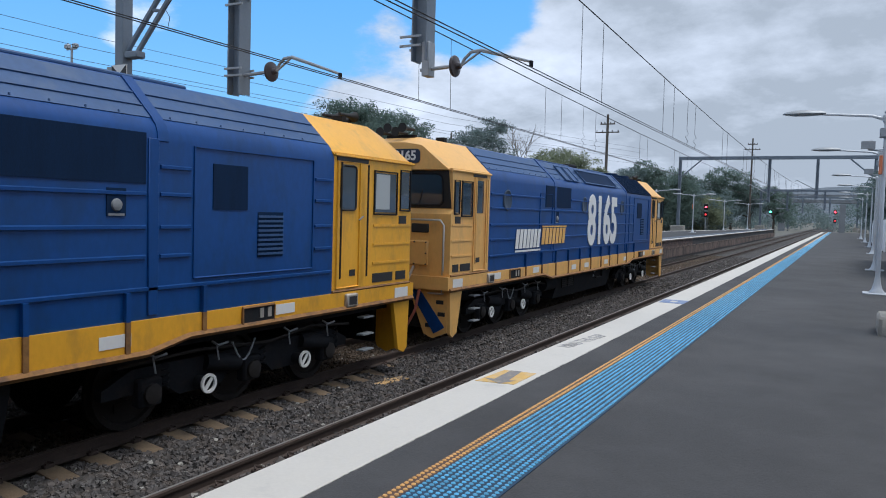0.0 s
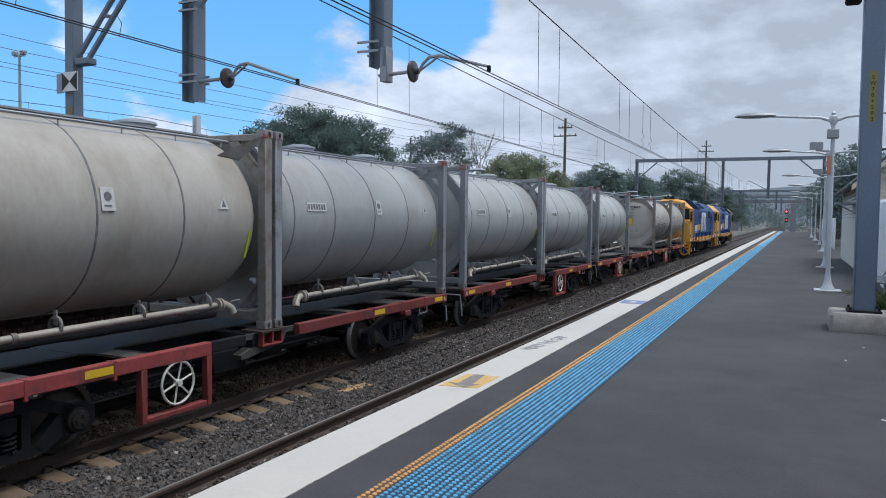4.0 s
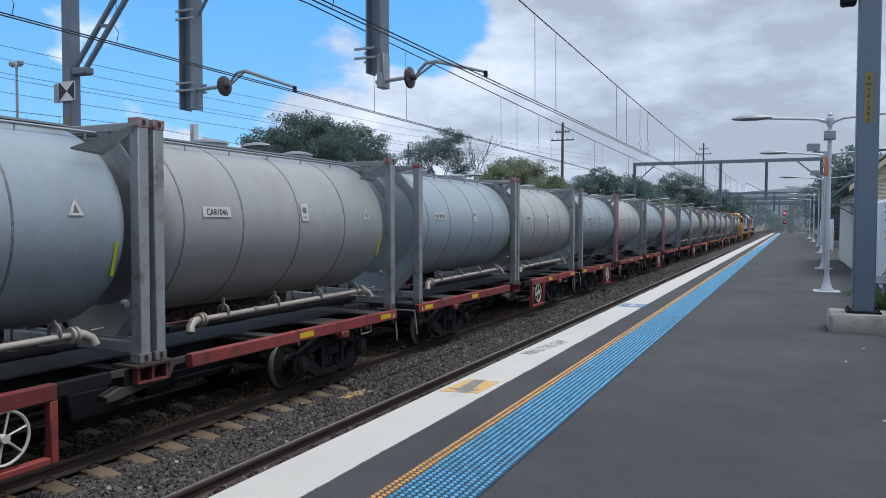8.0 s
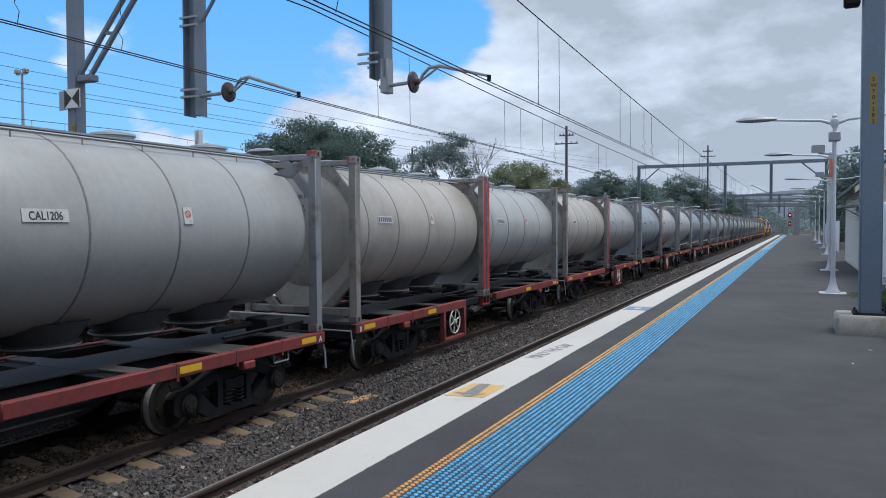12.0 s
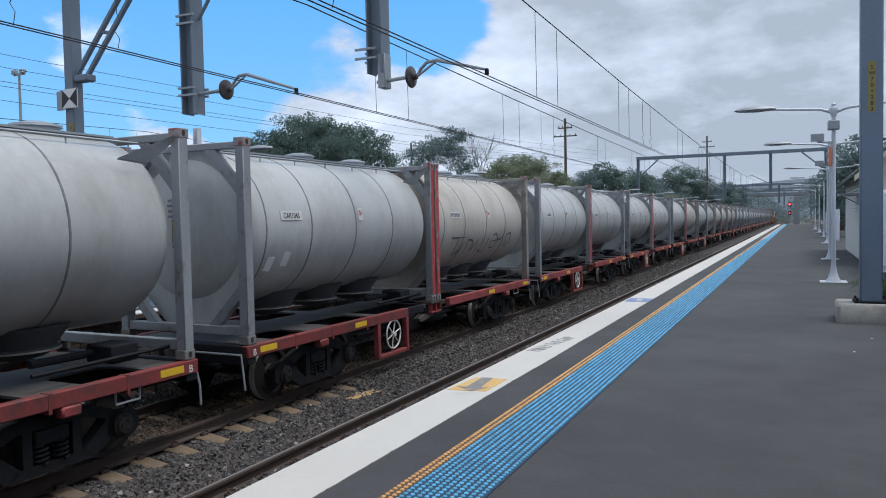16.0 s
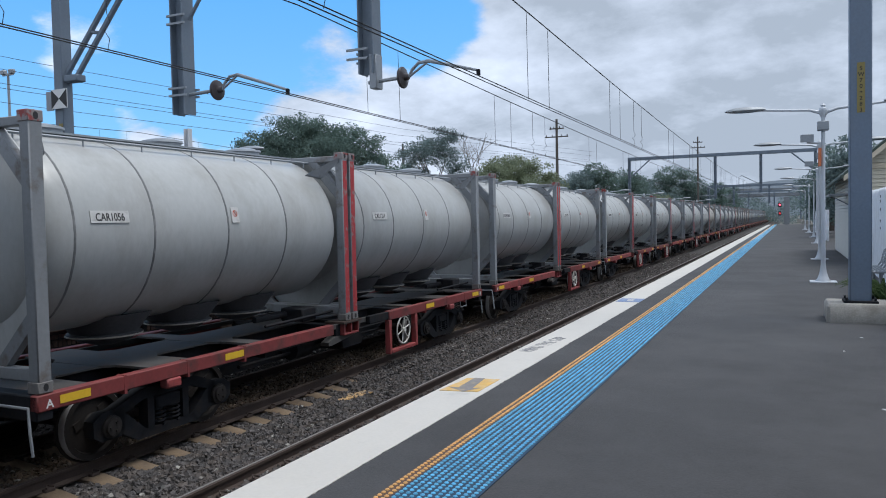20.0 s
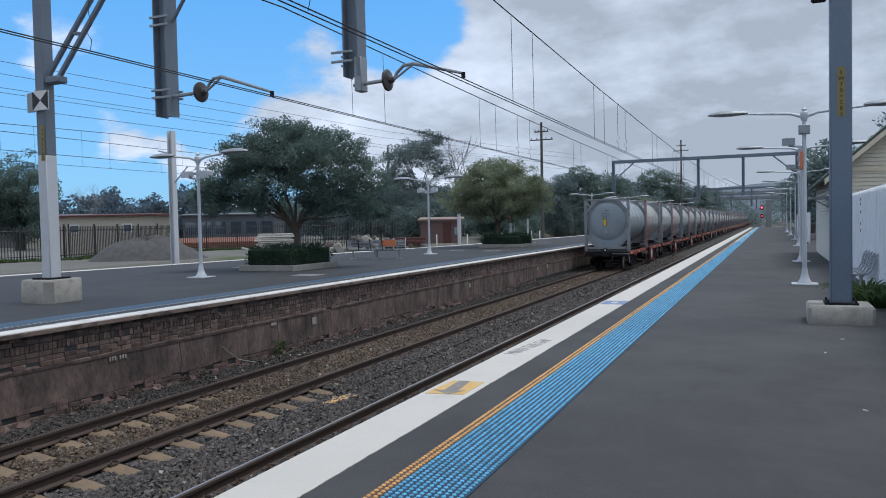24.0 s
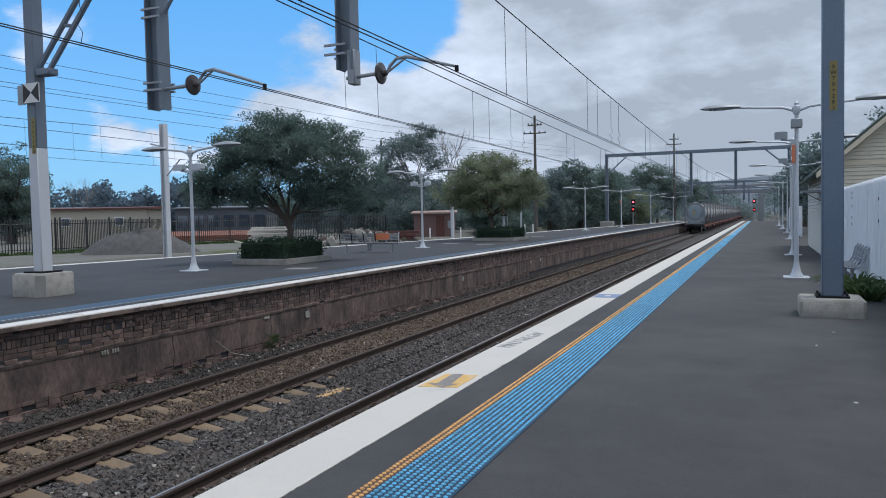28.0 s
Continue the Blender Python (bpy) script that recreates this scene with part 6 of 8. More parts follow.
            # pilot corner, steps and snow-plough stripes
            pil = part("pilot_side", Geo().prism([(ym(0.27), 1.12), (ym(0.80), 1.12), (ym(0.60), 0.24), (ym(0.42), 0.16), (ym(0.31), 0.24)], s * (W + 0.02), s * (W - 0.05), "x"), cab, sl, shade + " pilot plate")
            for z in (0.36, 0.62, 0.90):
                part("foot_step", Geo().box(s * (W - 0.12), s * (W + 0.02), min(ym(1.38), ym(1.68)), max(ym(1.38), ym(1.68)), z, z + 0.025), GALV, sl, "steel foot step")
        part("headlight_box", Geo().box(-0.84, -0.28, min(ym(0.30), ym(0.19)), max(ym(0.30), ym(0.19)), 3.58, 3.96, 0.03), cab, cb, shade + " headlight housing")
        part("nose_plate", Geo().box(0.35, 0.95, ym(0.25) - 0.05, ym(0.25) + 0.05, 1.58, 2.08, 0.02), cab, cb, "hinged nose hatch")
        g = Geo()
        for bx_ in (0.38, 0.65, 0.92):
            for bz in (1.61, 1.83, 2.05):
                if bx_ != 0.65 or bz != 1.83:
                    g.lathe([(0.018, 0.0), (0.014, 0.02)], 6, at(bx_, ym(0.20), bz, Matrix.Rotation(radians(90 * d), 4, "X")))
        tagged(part("bolts", g, WHEEL, cb), kind="stuff")
        rr = [(0.40 + sx * 0.26 + 0.08 * math.cos(a), 3.77 + sz * 0.06 + 0.08 * math.sin(a)) for q, (sx, sz) in enumerate(((1, 1), (-1, 1), (-1, -1), (1, -1))) for a in (math.pi / 2 * q + j * math.pi / 8 for j in range(5))]
        part("number_board", Geo().prism(rr, ym(0.30), ym(0.17), "y"), BOARD_BLUE, cb, "dark blue number board")
        if not flip:
            if number == "8170":
                part("jumper_hose", Geo().tube([(0.66, 0.20, 1.58), (0.66, 0.12, 1.30), (0.67, 0.06, 0.85), (0.74, 0.03, 0.66), (0.90, 0.02, 0.62), (1.05, 0.06, 0.72), (1.15, 0.16, 0.92)], 0.032, 8), HOSE, cb, "hanging red jumper hose")
                part("hose_coupling", Geo().lathe([(0.02, -0.03), (0.09, -0.02), (0.10, 0.03), (0.05, 0.09)], 12, at(1.16, 0.17, 0.95, Matrix.Rotation(radians(60), 4, "X"))), STICKER, cb, "yellow hose coupling")
            else:
                part("jumper_hose", Geo().tube([(0.65, 0.2, 1.56), (0.62, 0.02, 1.3), (0.5, -0.25, 0.95), (0.3, -0.5, 0.8)], 0.03, 7), PIPE, cb, "pale jumper hose")
            # The same flat black strip above the rear cab's doors.
            for s in (-1, 1):
                part("door_lintel", Geo().box(min(s * W, s * (W + 0.012)), max(s * W, s * (W + 0.012)), 1.20, 1.86, 3.41, 3.485), INK, cb, "black strip over the door")
            part("board_number", CAB_NUMBERS[number], PLATE_WHITE, cb, "white number " + number, at(0.40, 0.162, 3.69, Matrix.Rotation(radians(90), 4, "X")))
            part("nose_number", CAB_NUMBERS[number], PLATE_WHITE, cb, "worn white number " + number, at(-0.42, 0.245, 1.98, Matrix.Rotation(radians(90), 4, "X") @ Matrix.Diagonal((2.3, 2.3, 1, 1))))
        for s in (-1, 1):
            pilot = part("pilot", Geo().prism([(s * 0.48, 1.12), (s * (W - 0.055), 1.12), (s * (W - 0.055), 0.26), (s * 1.06, 0.12), (s * 0.86, 0.20)], ym(0.30), ym(0.36)), cab, sl, shade + " pilot plate")
            part("stripe", Geo().prism([(s * 0.50, 1.08), (s * 0.76, 1.08), (s * 1.34, 0.36), (s * 1.10, 0.22)], ym(0.297), ym(0.285)), LOCO_BLUE, pilot, "dark blue stripe")
            part("pilot_step", Geo().box(min(s * 0.98, s * 1.30), max(s * 0.98, s * 1.30), min(ym(0.20), ym(0.297)), max(ym(0.20), ym(0.297)), 1.02, 1.05, 0.004).tube([(s * 1.30, ym(0.2), 1.03), (s * 1.30, ym(0.2), 1.16)], 0.014, 5), PIPE, pilot, "pale end step")
            for z, x in ((0.86, 1.22), (0.62, 1.26), (0.38, 0.98)):
                part("step_slot", Geo().box(s * x - 0.08, s * x + 0.08, min(ym(0.298), ym(0.288)), max(ym(0.298), ym(0.288)), z - 0.04, z + 0.04), INK, pilot)
        part("pilot_back", Geo().box(-0.85, 0.85, min(ym(0.40), ym(0.5)), max(ym(0.40), ym(0.5)), 0.3, 1.12), DARK, sl)
        part("buffer_beam", Geo().box(-1.4, 1.4, ym(0.24) - 0.08, ym(0.24) + 0.08, 1.14, 1.36, 0.02), cab, sl)
        cp = part("coupler", Geo().box(-0.14, 0.14, min(ym(0.25), ym(-0.35)), max(ym(0.25), ym(-0.35)), 0.74, 0.98, 0.03), WHEEL, sl, "rusty coupler")
        for x in (-0.75, 0.45, 0.85):
            part("air_hose", Geo().tube([(x, ym(0.1), 1.1), (x, ym(-0.05), 0.7), (x - 0.12, ym(-0.12), 0.42), (x - 0.3, ym(-0.04), 0.5)], 0.03, 7), HOSE if x > 0.8 else BLACK, cp)
        for x, o in ((-0.32, 0.0), (-0.14, 0.08), (0.06, 0.0), (0.22, 0.08)):
            part("air_horn", Geo().lathe([(0.03, 0.0), (0.035, 0.25), (0.06, 0.38), (0.10, 0.46), (0.08, 0.46)], 12, at(x, ym(0.78), 4.28 + o, Matrix.Rotation(radians(90 * d), 4, "X"))), BLACK, cb, "black air horn")
        part("horn_bracket", Geo().box(-0.4, 0.3, ym(0.75) - 0.04, ym(0.75) + 0.04, 4.15, 4.25), DARK, cb)
        part("aerial", Geo().box(0.5, 0.7, ym(1.3) - 0.06, ym(1.3) + 0.06, 4.13, 4.24), DARK, cb)

    cab_end(False)
    cab_end(True)
    # tank, bogies and running gear
    part("fuel_tank", Geo().prism([(-1.25, 0.85), (-1.1, 0.3), (1.1, 0.3), (1.25, 0.85), (1.25, 1.0), (-1.25, 1.0)], 7.2, 12.6), DARK, lo, "black fuel tank")
    for a in (7.5, 8.05):
        g = Geo().box(1.252, 1.275, a, a + 0.03, 0.60, 0.86).box(1.252, 1.275, a + 0.47, a + 0.5, 0.60, 0.86)
        for i in range(5):
            g.box(1.252, 1.27, a + 0.03, a + 0.47, 0.61 + 0.055 * i, 0.635 + 0.055 * i)
        part("battery_grate", g, WHEEL, lo, "dark slatted grate")
    part("placard", Geo().box(1.256, 1.262, 12.0, 12.3, 0.88, 0.98), STICKER, lo, "small yellow placard")
    for y, z in ((10.7, 0.9), (11.6, 0.93), (10.6, 0.75)):
        part("filler_cap", Geo().lathe([(0.035, 0.0), (0.035, 0.03), (0.02, 0.04)], 10, at(1.235, y, z, RY90)), GALV, lo, "small steel cap")
    part("tank_step", Geo().tube([(1.2, 10.65, 0.72), (1.32, 10.65, 0.70), (1.32, 11.15, 0.70), (1.2, 11.15, 0.72)], 0.018, 5), WHEEL, lo)
    for x in (-1.28, 1.28):
        part("air_reservoir", Geo().tube([(x * 0.86, 6.2, 0.78), (x * 0.86, 7.1, 0.78)], 0.2, 14), DARK, lo)
        part("tank_plate", Geo().box(x - 0.03, x + 0.03, 11.4, 11.8, 0.7, 0.9), DARK, lo)
    part("underframe", Geo().box(-1.2, 1.2, 0.6, L - 0.6, 0.95, 1.14), DARK, lo)
    for yc in (4.0, L - 4.0):
        b = part("bogie", Geo().box(-0.9, 0.9, -1.9, 1.9, 0.55, 0.75, 0.02), DARK, lo, "black three-axle bogie", (0, yc, -RIDE))
        for s in (-1, 1):
            g = Geo().prism([(-2.3, 0.62), (-1.9, 0.80), (1.9, 0.80), (2.3, 0.62), (2.3, 0.50), (1.4, 0.52), (1.2, 0.38), (0.5, 0.38), (0.35, 0.52), (-0.35, 0.52), (-0.5, 0.38), (-1.2, 0.38), (-1.4, 0.52), (-2.3, 0.50)], s * 1.0, s * 1.12, "x")
            sf = part("side_frame", g, DARK, b)
            for k, y in enumerate((-1.7, 0.0, 1.7)):
                part("axle_box", Geo().box(s * 1.14 - 0.08, s * 1.14 + 0.08, y - 0.17, y + 0.17, 0.34, 0.68, 0.03), DARK, b)
                part("axle_cap", Geo().lathe([(0.12, 0), (0.12, 0.04), (0.05, 0.06)], 12, at(s * 1.22, y, 0.5, Matrix.Rotation(radians(90 * s), 4, "Y"))), WHEEL, b)
                part("spring", coil(s * 1.1, y + 0.28, 0.5, 0.82, 0.06, 4), DARK, b)
            for y in ((-0.9, 1.0) if yc > 9 else (-1.4, 0.5)):
                cyl = part("brake_cylinder", Geo().tube([(s * 1.0, y, 0.48), (s * 1.29, y, 0.48)], 0.085, 12).tube([(s * 1.12, y + 0.1, 0.72), (s * 1.2, y + 0.62, 0.64)], 0.11, 12), DARK, b, "black brake cylinder")
                part("brake_disc", Geo().lathe([(0.09, 0.03), (0.09, 0), (0.125, 0), (0.125, 0.03), (0.09, 0.03)], 18, caps=False, m=at(s * 1.30, y, 0.48, Matrix.Rotation(radians(90 * s), 4, "Y"))), PLATE_WHITE, cyl, "white hand-brake ring")
                part("brake_bar", Geo().box(s * 1.315 - 0.008, s * 1.315 + 0.008, -0.10, 0.10, -0.022, 0.022, 0, at(0, y, 0.48, Matrix.Rotation(radians(50), 4, "X"))), PLATE_WHITE, cyl)
            part("brake_pipe", Geo().tube([(s * 1.24, -2.2, 0.88), (s * 1.26, -1.0, 0.92), (s * 1.25, 0.3, 0.84), (s * 1.26, 1.2, 0.95), (s * 1.24, 2.2, 0.86)], 0.02, 5), WHEEL, b)
            for y in (-1.75, -0.75, 0.65, 1.55):
                part("sand_pipe", Geo().tube([(s * 1.20, y, 0.98), (s * 1.27, y + 0.05, 0.93), (s * 1.27, y + 0.22, 0.95)], 0.016, 5).tube([(s * 1.27, y + 0.02, 0.93), (s * 1.27, y + 0.06, 0.74)], 0.012, 5), GALV, b, "pale pipe fitting")
            chain = [(s * 1.27, -0.45 + 0.42 * i / 14, 0.93 - 0.26 * math.sin(math.pi * i / 14)) for i in range(15)]
            part("chain", Geo().tube(chain, [0.010 if i % 2 else 0.016 for i in range(15)], 5), GALV, b, "hanging safety chain")
        for y in (-1.7, 0.0, 1.7):
            part("wheelset", LOCO_SET, WHEEL, b, at=(0, y, 0.50))
    return lo


build_track(X0, "standard-gauge track on concrete sleepers in ballast", SLEEPER_START, 26, False)
build_track(X1, "standard-gauge track beside the near platform", SLEEPER_START, 12, True)
build_stones()
build_wagons_and_containers()
MOVING.append((make_loco("8170", LOCO_YELLOW), 1.15, 0.0))
MOVING.append((make_loco("8165", LOCO_PALE), 22.2, 0.0))

# ---- overhead line ----
build_far_wall()


def i_beam(g, a, b, w=0.3, t=0.03):
    """An upright H column from a to b."""
    (x, y, z0), z1 = a, b
    h, k = w / 2, t / 2
    g.prism([(x - h, y - h), (x - h + t, y - h), (x - h + t, y - k), (x + h - t, y - k), (x + h - t, y - h), (x + h, y - h), (x + h, y + h), (x + h - t, y + h), (x + h - t, y + k), (x - h + t, y + k), (x - h + t, y + h), (x - h, y + h)], z0, z1, "z")
    return g


def char_plate(parent, chars, m, step=0.13):
    """A yellow plate with characters one under the other, facing -y of m."""
    n = len(chars)
    pl = part("location_plate", Geo().box(-0.055, 0.055, -0.006, 0.0, -n * step / 2 - 0.02, n * step / 2 + 0.02), DULL_PLATE, parent, "yellow location plate with black characters", m)
    for i, ch in enumerate(chars):
        part("character", PLATE_CHARS[ch], INK, pl, at=at(0, -0.0075, n * step / 2 - 0.1 - i * step, Matrix.Rotation(radians(90), 4, "X")))


DULL_PLATE = mat("dull_yellow_plate", (0.26, 0.21, 0.07), 0.6, var=0.1)
PX = [(-13.96, 11.15), (1.03, 13.55)]  # the two masts of the near portal


def along(x):
    return PX[0][1] + (x - PX[0][0]) * (PX[1][1] - PX[0][1]) / (PX[1][0] - PX[0][0])


def steady_arm(parent, x0, y, z, x1, z1, y1):
    """A bracket with a disc insulator and a bent steady arm out to the contact wire."""
    arm = part("bracket_arm", Geo().tube([(x0, y, z), (x0 + 0.62, y, z + 0.03)], 0.035, 8), GALV, parent)
    prof = [(0.03, -0.09), (0.06, -0.08), (0.19, -0.03), (0.2, 0.0), (0.19, 0.02), (0.07, 0.05), (0.05, 0.12), (0.03, 0.13)]
    part("insulator", Geo().lathe(prof, 20, at(x0 + 0.72, y, z + 0.03, RY90)), INSUL, arm, "dark disc insulator")
    d = Vector((x1 - x0 - 0.85, y1 - y, 0)).normalized()
    p = Vector((x0 + 0.85, y, z + 0.03))
    q = Vector((x1, y1, z1 + 0.06))
    top = p + d * 0.42 + Vector((0, 0, 0.24))
    part("steady_arm", Geo().tube([p, p + Vector((0.06, 0, 0.12)), p + d * 0.2 + Vector((0, 0, 0.23)), top, top.lerp(q, 0.5), q], [0.03, 0.03, 0.03, 0.036, 0.03, 0.024], 8), GALV, arm, "bent steel steady arm")
    part("arm_stay", Geo().tube([p, top], 0.022, 6), GALV, arm)
    part("wire_clamp", Geo().box(q.x - 0.03, q.x + 0.03, q.y - 0.03, q.y + 0.03, q.z - 0.09, q.z + 0.02, 0.008), DARK, arm)


def build_portal():
    p = thing("line_portal", "grey steel overhead-line portal with hanging posts over the tracks", "gantry")
    (xl, yl), (xr, yr) = PX
    ml = part("mast", Geo().box(xl - 0.128, xl + 0.128, yl - 0.128, yl + 0.128, 3.30, 8.2, 0.012), MAST, p, "dark grey upper mast")
    part("mast_foot", Geo().box(xl - 0.131, xl + 0.131, yl - 0.131, yl + 0.131, FAR_Z + 0.5, 3.30, 0.012), MAST_LIGHT, ml, "pale lower mast")
    part("foot_plate", Geo().box(xl - 0.26, xl + 0.26, yl - 0.26, yl + 0.26, FAR_Z + 0.47, FAR_Z + 0.515), DARK, ml)
    char_plate(ml, "S70+283", at(xl + 0.05, yl - 0.133, 3.55), 0.10)
    board = part("line_sign", Geo().box(xl - 0.10, xl + 0.36, yl - 0.22, yl - 0.20, 4.22, 4.62), PLATE_WHITE, ml, "white square sign with two black triangles", smooth=False)
    for s in (-1, 1):
        part("sign_triangle", Geo().prism([(xl + 0.13 + s * 0.23, 4.22), (xl + 0.13 + s * 0.23, 4.62), (xl + 0.13, 4.42)], yl - 0.225, yl - 0.221), INK, board, smooth=False)
    part("sign_bracket", Geo().box(xl - 0.3, xl - 0.1, yl - 0.19, yl - 0.16, 4.2, 4.6), GALV, ml)
    # brace from the left mast up to the beam
    g = Geo()
    for o in (0.0, 0.36):
        g.tube([(xl + 0.12 + o * 0.9, yl, 4.95 - 0.12 * o), (xl + 1.9 + o, yl + 0.28, 7.35)], 0.06, 6)
    g.box(xl + 0.15, xl + 0.55, yl - 0.12, yl + 0.12, 4.78, 4.92, 0.02)
    for t in (0.35, 0.75):
        a = Vector((xl + 0.12, yl, 4.95)).lerp(Vector((xl + 1.9, yl + 0.28, 7.35)), t)
        g.tube([a, a + Vector((0.34, 0, -0.05))], 0.04, 5)
    part("brace", g, MAST, p, "diagonal steel brace")
    mr = part("mast", Geo().box(xr - 0.155, xr + 0.155, yr - 0.155, yr + 0.155, 0.30, 8.2, 0.02), MAST_BLUE, p, "blue-grey steel mast")
    part("foot_plate", Geo().box(xr - 0.24, xr + 0.24, yr - 0.24, yr + 0.24, 0.27, 0.325, 0.006), DARK, mr)
    for sx in (-1, 1):
        for sy in (-1, 1):
            part("bolt", Geo().tube([(xr + sx * 0.2, yr + sy * 0.2, 0.3), (xr + sx * 0.2, yr + sy * 0.2, 0.37)], 0.018, 6), DARK, mr)
    char_plate(mr, "SW70+283", at(xr, yr - 0.156, 3.66), 0.092)
    bx = part("speaker_box", Geo().box(xr - 0.42, xr - 0.19, yr - 0.2, yr + 0.05, 5.13, 5.40, 0.03).box(xr - 0.2, xr, yr - 0.1, yr, 5.35, 5.41), DARK, mr, "small dark speaker on a bracket")
    # beam, out of sight above
    d = Vector((xr - xl, yr - yl, 0)).normalized()
    g = Geo()
    for z in (7.4, 8.1):
        for o in (-0.18, 0.18):
            g.tube([(xl, yl + o, z), (xr, yr + o, z)], 0.06, 4)
    for i in range(16):
        t0, t1 = i / 16, (i + 1) / 16
        for o in (-0.18, 0.18):
            g.tube([(xl + (xr - xl) * t0, yl + (yr - yl) * t0 + o, 7.4 if i % 2 else 8.1), (xl + (xr - xl) * t1, yl + (yr - yl) * t1 + o, 8.1 if i % 2 else 7.4)], 0.035, 4)
    part("beam", g, MAST, p, "lattice beam between the masts")
    # hanging posts with their arms
    for x, zb, x1, y1, z1 in ((-11.07, 3.95, -8.40, 11.45, 4.13), (-7.10, 4.47, -4.88, 12.15, 4.25)):
        y = along(x)
        post = part("drop_post", i_beam(Geo(), (x, y, zb), 7.4, 0.32, 0.03), MAST, p, "grey steel post hanging from the beam")
        if x > -9:
            part("post_end", Geo().box(x + 0.05, x + 0.2, y - 0.12, y + 0.12, zb - 0.28, zb + 0.35, 0.01), GALV, post)
            zc = zb - 0.17
            x -= 0.18
        else:
            zc = zb + 0.37
        for dz in ((0.0, 0.14) if x < -9 else (0.45, 0.62)):
            for o in (-0.18, 0.18):
                part("clamp_band", Geo().box(x - 0.21, x + 0.24, y + o - 0.02, y + o + 0.02, zc + dz - 0.02, zc + dz + 0.02), GALV, post)
        if x < -9:
            for dz in (1.42, 1.58):
                part("clamp_band", Geo().box(x - 0.21, x + 0.24, y - 0.2, y - 0.16, zc + dz - 0.02, zc + dz + 0.02), GALV, post)
            part("stay", Geo().tube([(x + 0.2, y, zc + 1.5), (x + 1.2, y, zc + 2.8)], 0.04, 6), MAST, post)
        steady_arm(post, x + 0.15, y, zc + 0.02, x1, z1, y1)
    # foundation blocks
    for x, y, z, label in ((xl, yl, FAR_Z, "pale concrete block under the portal mast on the island"), (xr - 0.02, yr, 0.0, "worn concrete block under the blue-grey mast")):
        h = 0.48 if x < 0 else 0.29
        c = 0.14 if x < 0 else 0.05
        poly = [(x + a, y + b) for a, b in ((-0.47, -0.47 + c), (-0.47 + c, -0.47), (0.47 - c, -0.47), (0.47, -0.47 + c), (0.47, 0.47 - c), (0.47 - c, 0.47), (-0.47 + c, 0.47), (-0.47, 0.47 - c))]
        n = 8
        V = [(px, py, z) for px, py in poly] + [(px, py, z + h - 0.04) for px, py in poly] + [(x + (px - x) * 0.94, y + (py - y) * 0.94, z + h) for px, py in poly]
        F = [tuple(range(2 * n, 3 * n))] + [(k * n + i, k * n + (i + 1) % n, (k + 1) * n + (i + 1) % n, (k + 1) * n + i) for k in (0, 1) for i in range(n)]
        solid("foundation_block", Geo().add(V, F), CONCRETE, label, "concrete block")


def wire_run(name, label, x, z_contact, z_cat, spans, double=0.0):
    """One electrified track's wires: contact wire, sagging catenary, droppers."""
    w = thing(name, label, "overhead wire")
    for o in ((-double / 2, double / 2) if double else (0,)):
        part("contact_wire", Geo().tube([(x + o, -20, z_contact), (x + o, 420, z_contact)], 0.009, 5), WIRE, w)
    pts, drops = [], []
    for y0, y1 in spans:
        for i in range(8):
            t = i / 8
            pts.append((x + 0.03, y0 + (y1 - y0) * t, z_cat - (z_cat - z_contact - 0.35) * 4 * t * (1 - t) * 0.35))
    pts.append((x, spans[-1][1], z_cat))
    part("catenary_wire", Geo().tube(pts, 0.013, 5), WIRE, w, "sagging carrier wire")
    for y0, y1 in spans:
        if y0 > 150:
            continue
        # droppers in pairs, every third pair with a coiled foot
        rows = [(y0 + 19.8 * k + o, coiled) for k in range(5) for o, coiled in ((3.2, False), (10.95, False), (14.75, True))]
        for yc, coiled in rows:
            for y in (yc - 0.74, yc + 0.74):
                if y > min(y1, y0 + 90):
                    continue
                t = (y - y0) / (y1 - y0)
                zc = z_cat - (z_cat - z_contact - 0.35) * 4 * t * (1 - t) * 0.35
                if coiled:
                    m = z_contact + 0.25
                    d = [(x, y, zc), (x, y, m + 0.25), (x + 0.06, y, m + 0.12), (x - 0.05, y, m + 0.02), (x + 0.04, y, m - 0.1), (x, y, z_contact)]
                else:
                    d = [(x, y, zc), (x, y + 0.05, z_contact)]
                part("dropper", Geo().tube(d, 0.006, 4), WIRE, w)
    return w


def far_gantry(y, xl, xr, z, hang, label, zl=0.2):
    g = thing("line_portal", label, "gantry", (0, y, 0))
    for x, zb in ((xl, zl), (xr, 0.0)):
        part("mast", i_beam(Geo(), (x, 0, zb), z, 0.36, 0.05), MAST, g, "grey steel mast")
        part("mast_base", Geo().box(x - 0.8, x + 0.8, -0.8, 0.8, zb - 0.4 if zb > 0 else -0.5, zb + 0.5, 0.05), CONCRETE, g)
    part("beam", Geo().box(xl - 0.2, xr + 0.2, -0.18, 0.18, z, z + 0.42, 0.02), MAST, g, "grey beam across the tracks")
    for x, s in ((xl, 1), (xr, -1)):
        part("brace", Geo().tube([(x, 0, z - 2.3), (x + s * 2.6, 0, z)], 0.09, 6), MAST, g)
    for x, zb in hang:
        post = part("drop_post", i_beam(Geo(), (x, 0, zb), z, 0.34, 0.05), MAST, g, "hanging steel post")
        part("cantilever", Geo().tube([(x, 0, zb + 1.0), (x - 2.2, 0, zb + 2.2), (x - 2.4, 0, zb + 2.0)], 0.05, 6).tube([(x, 0, zb + 0.4), (x - 1.9, 0, zb + 0.35)], 0.04, 6), GALV, post)


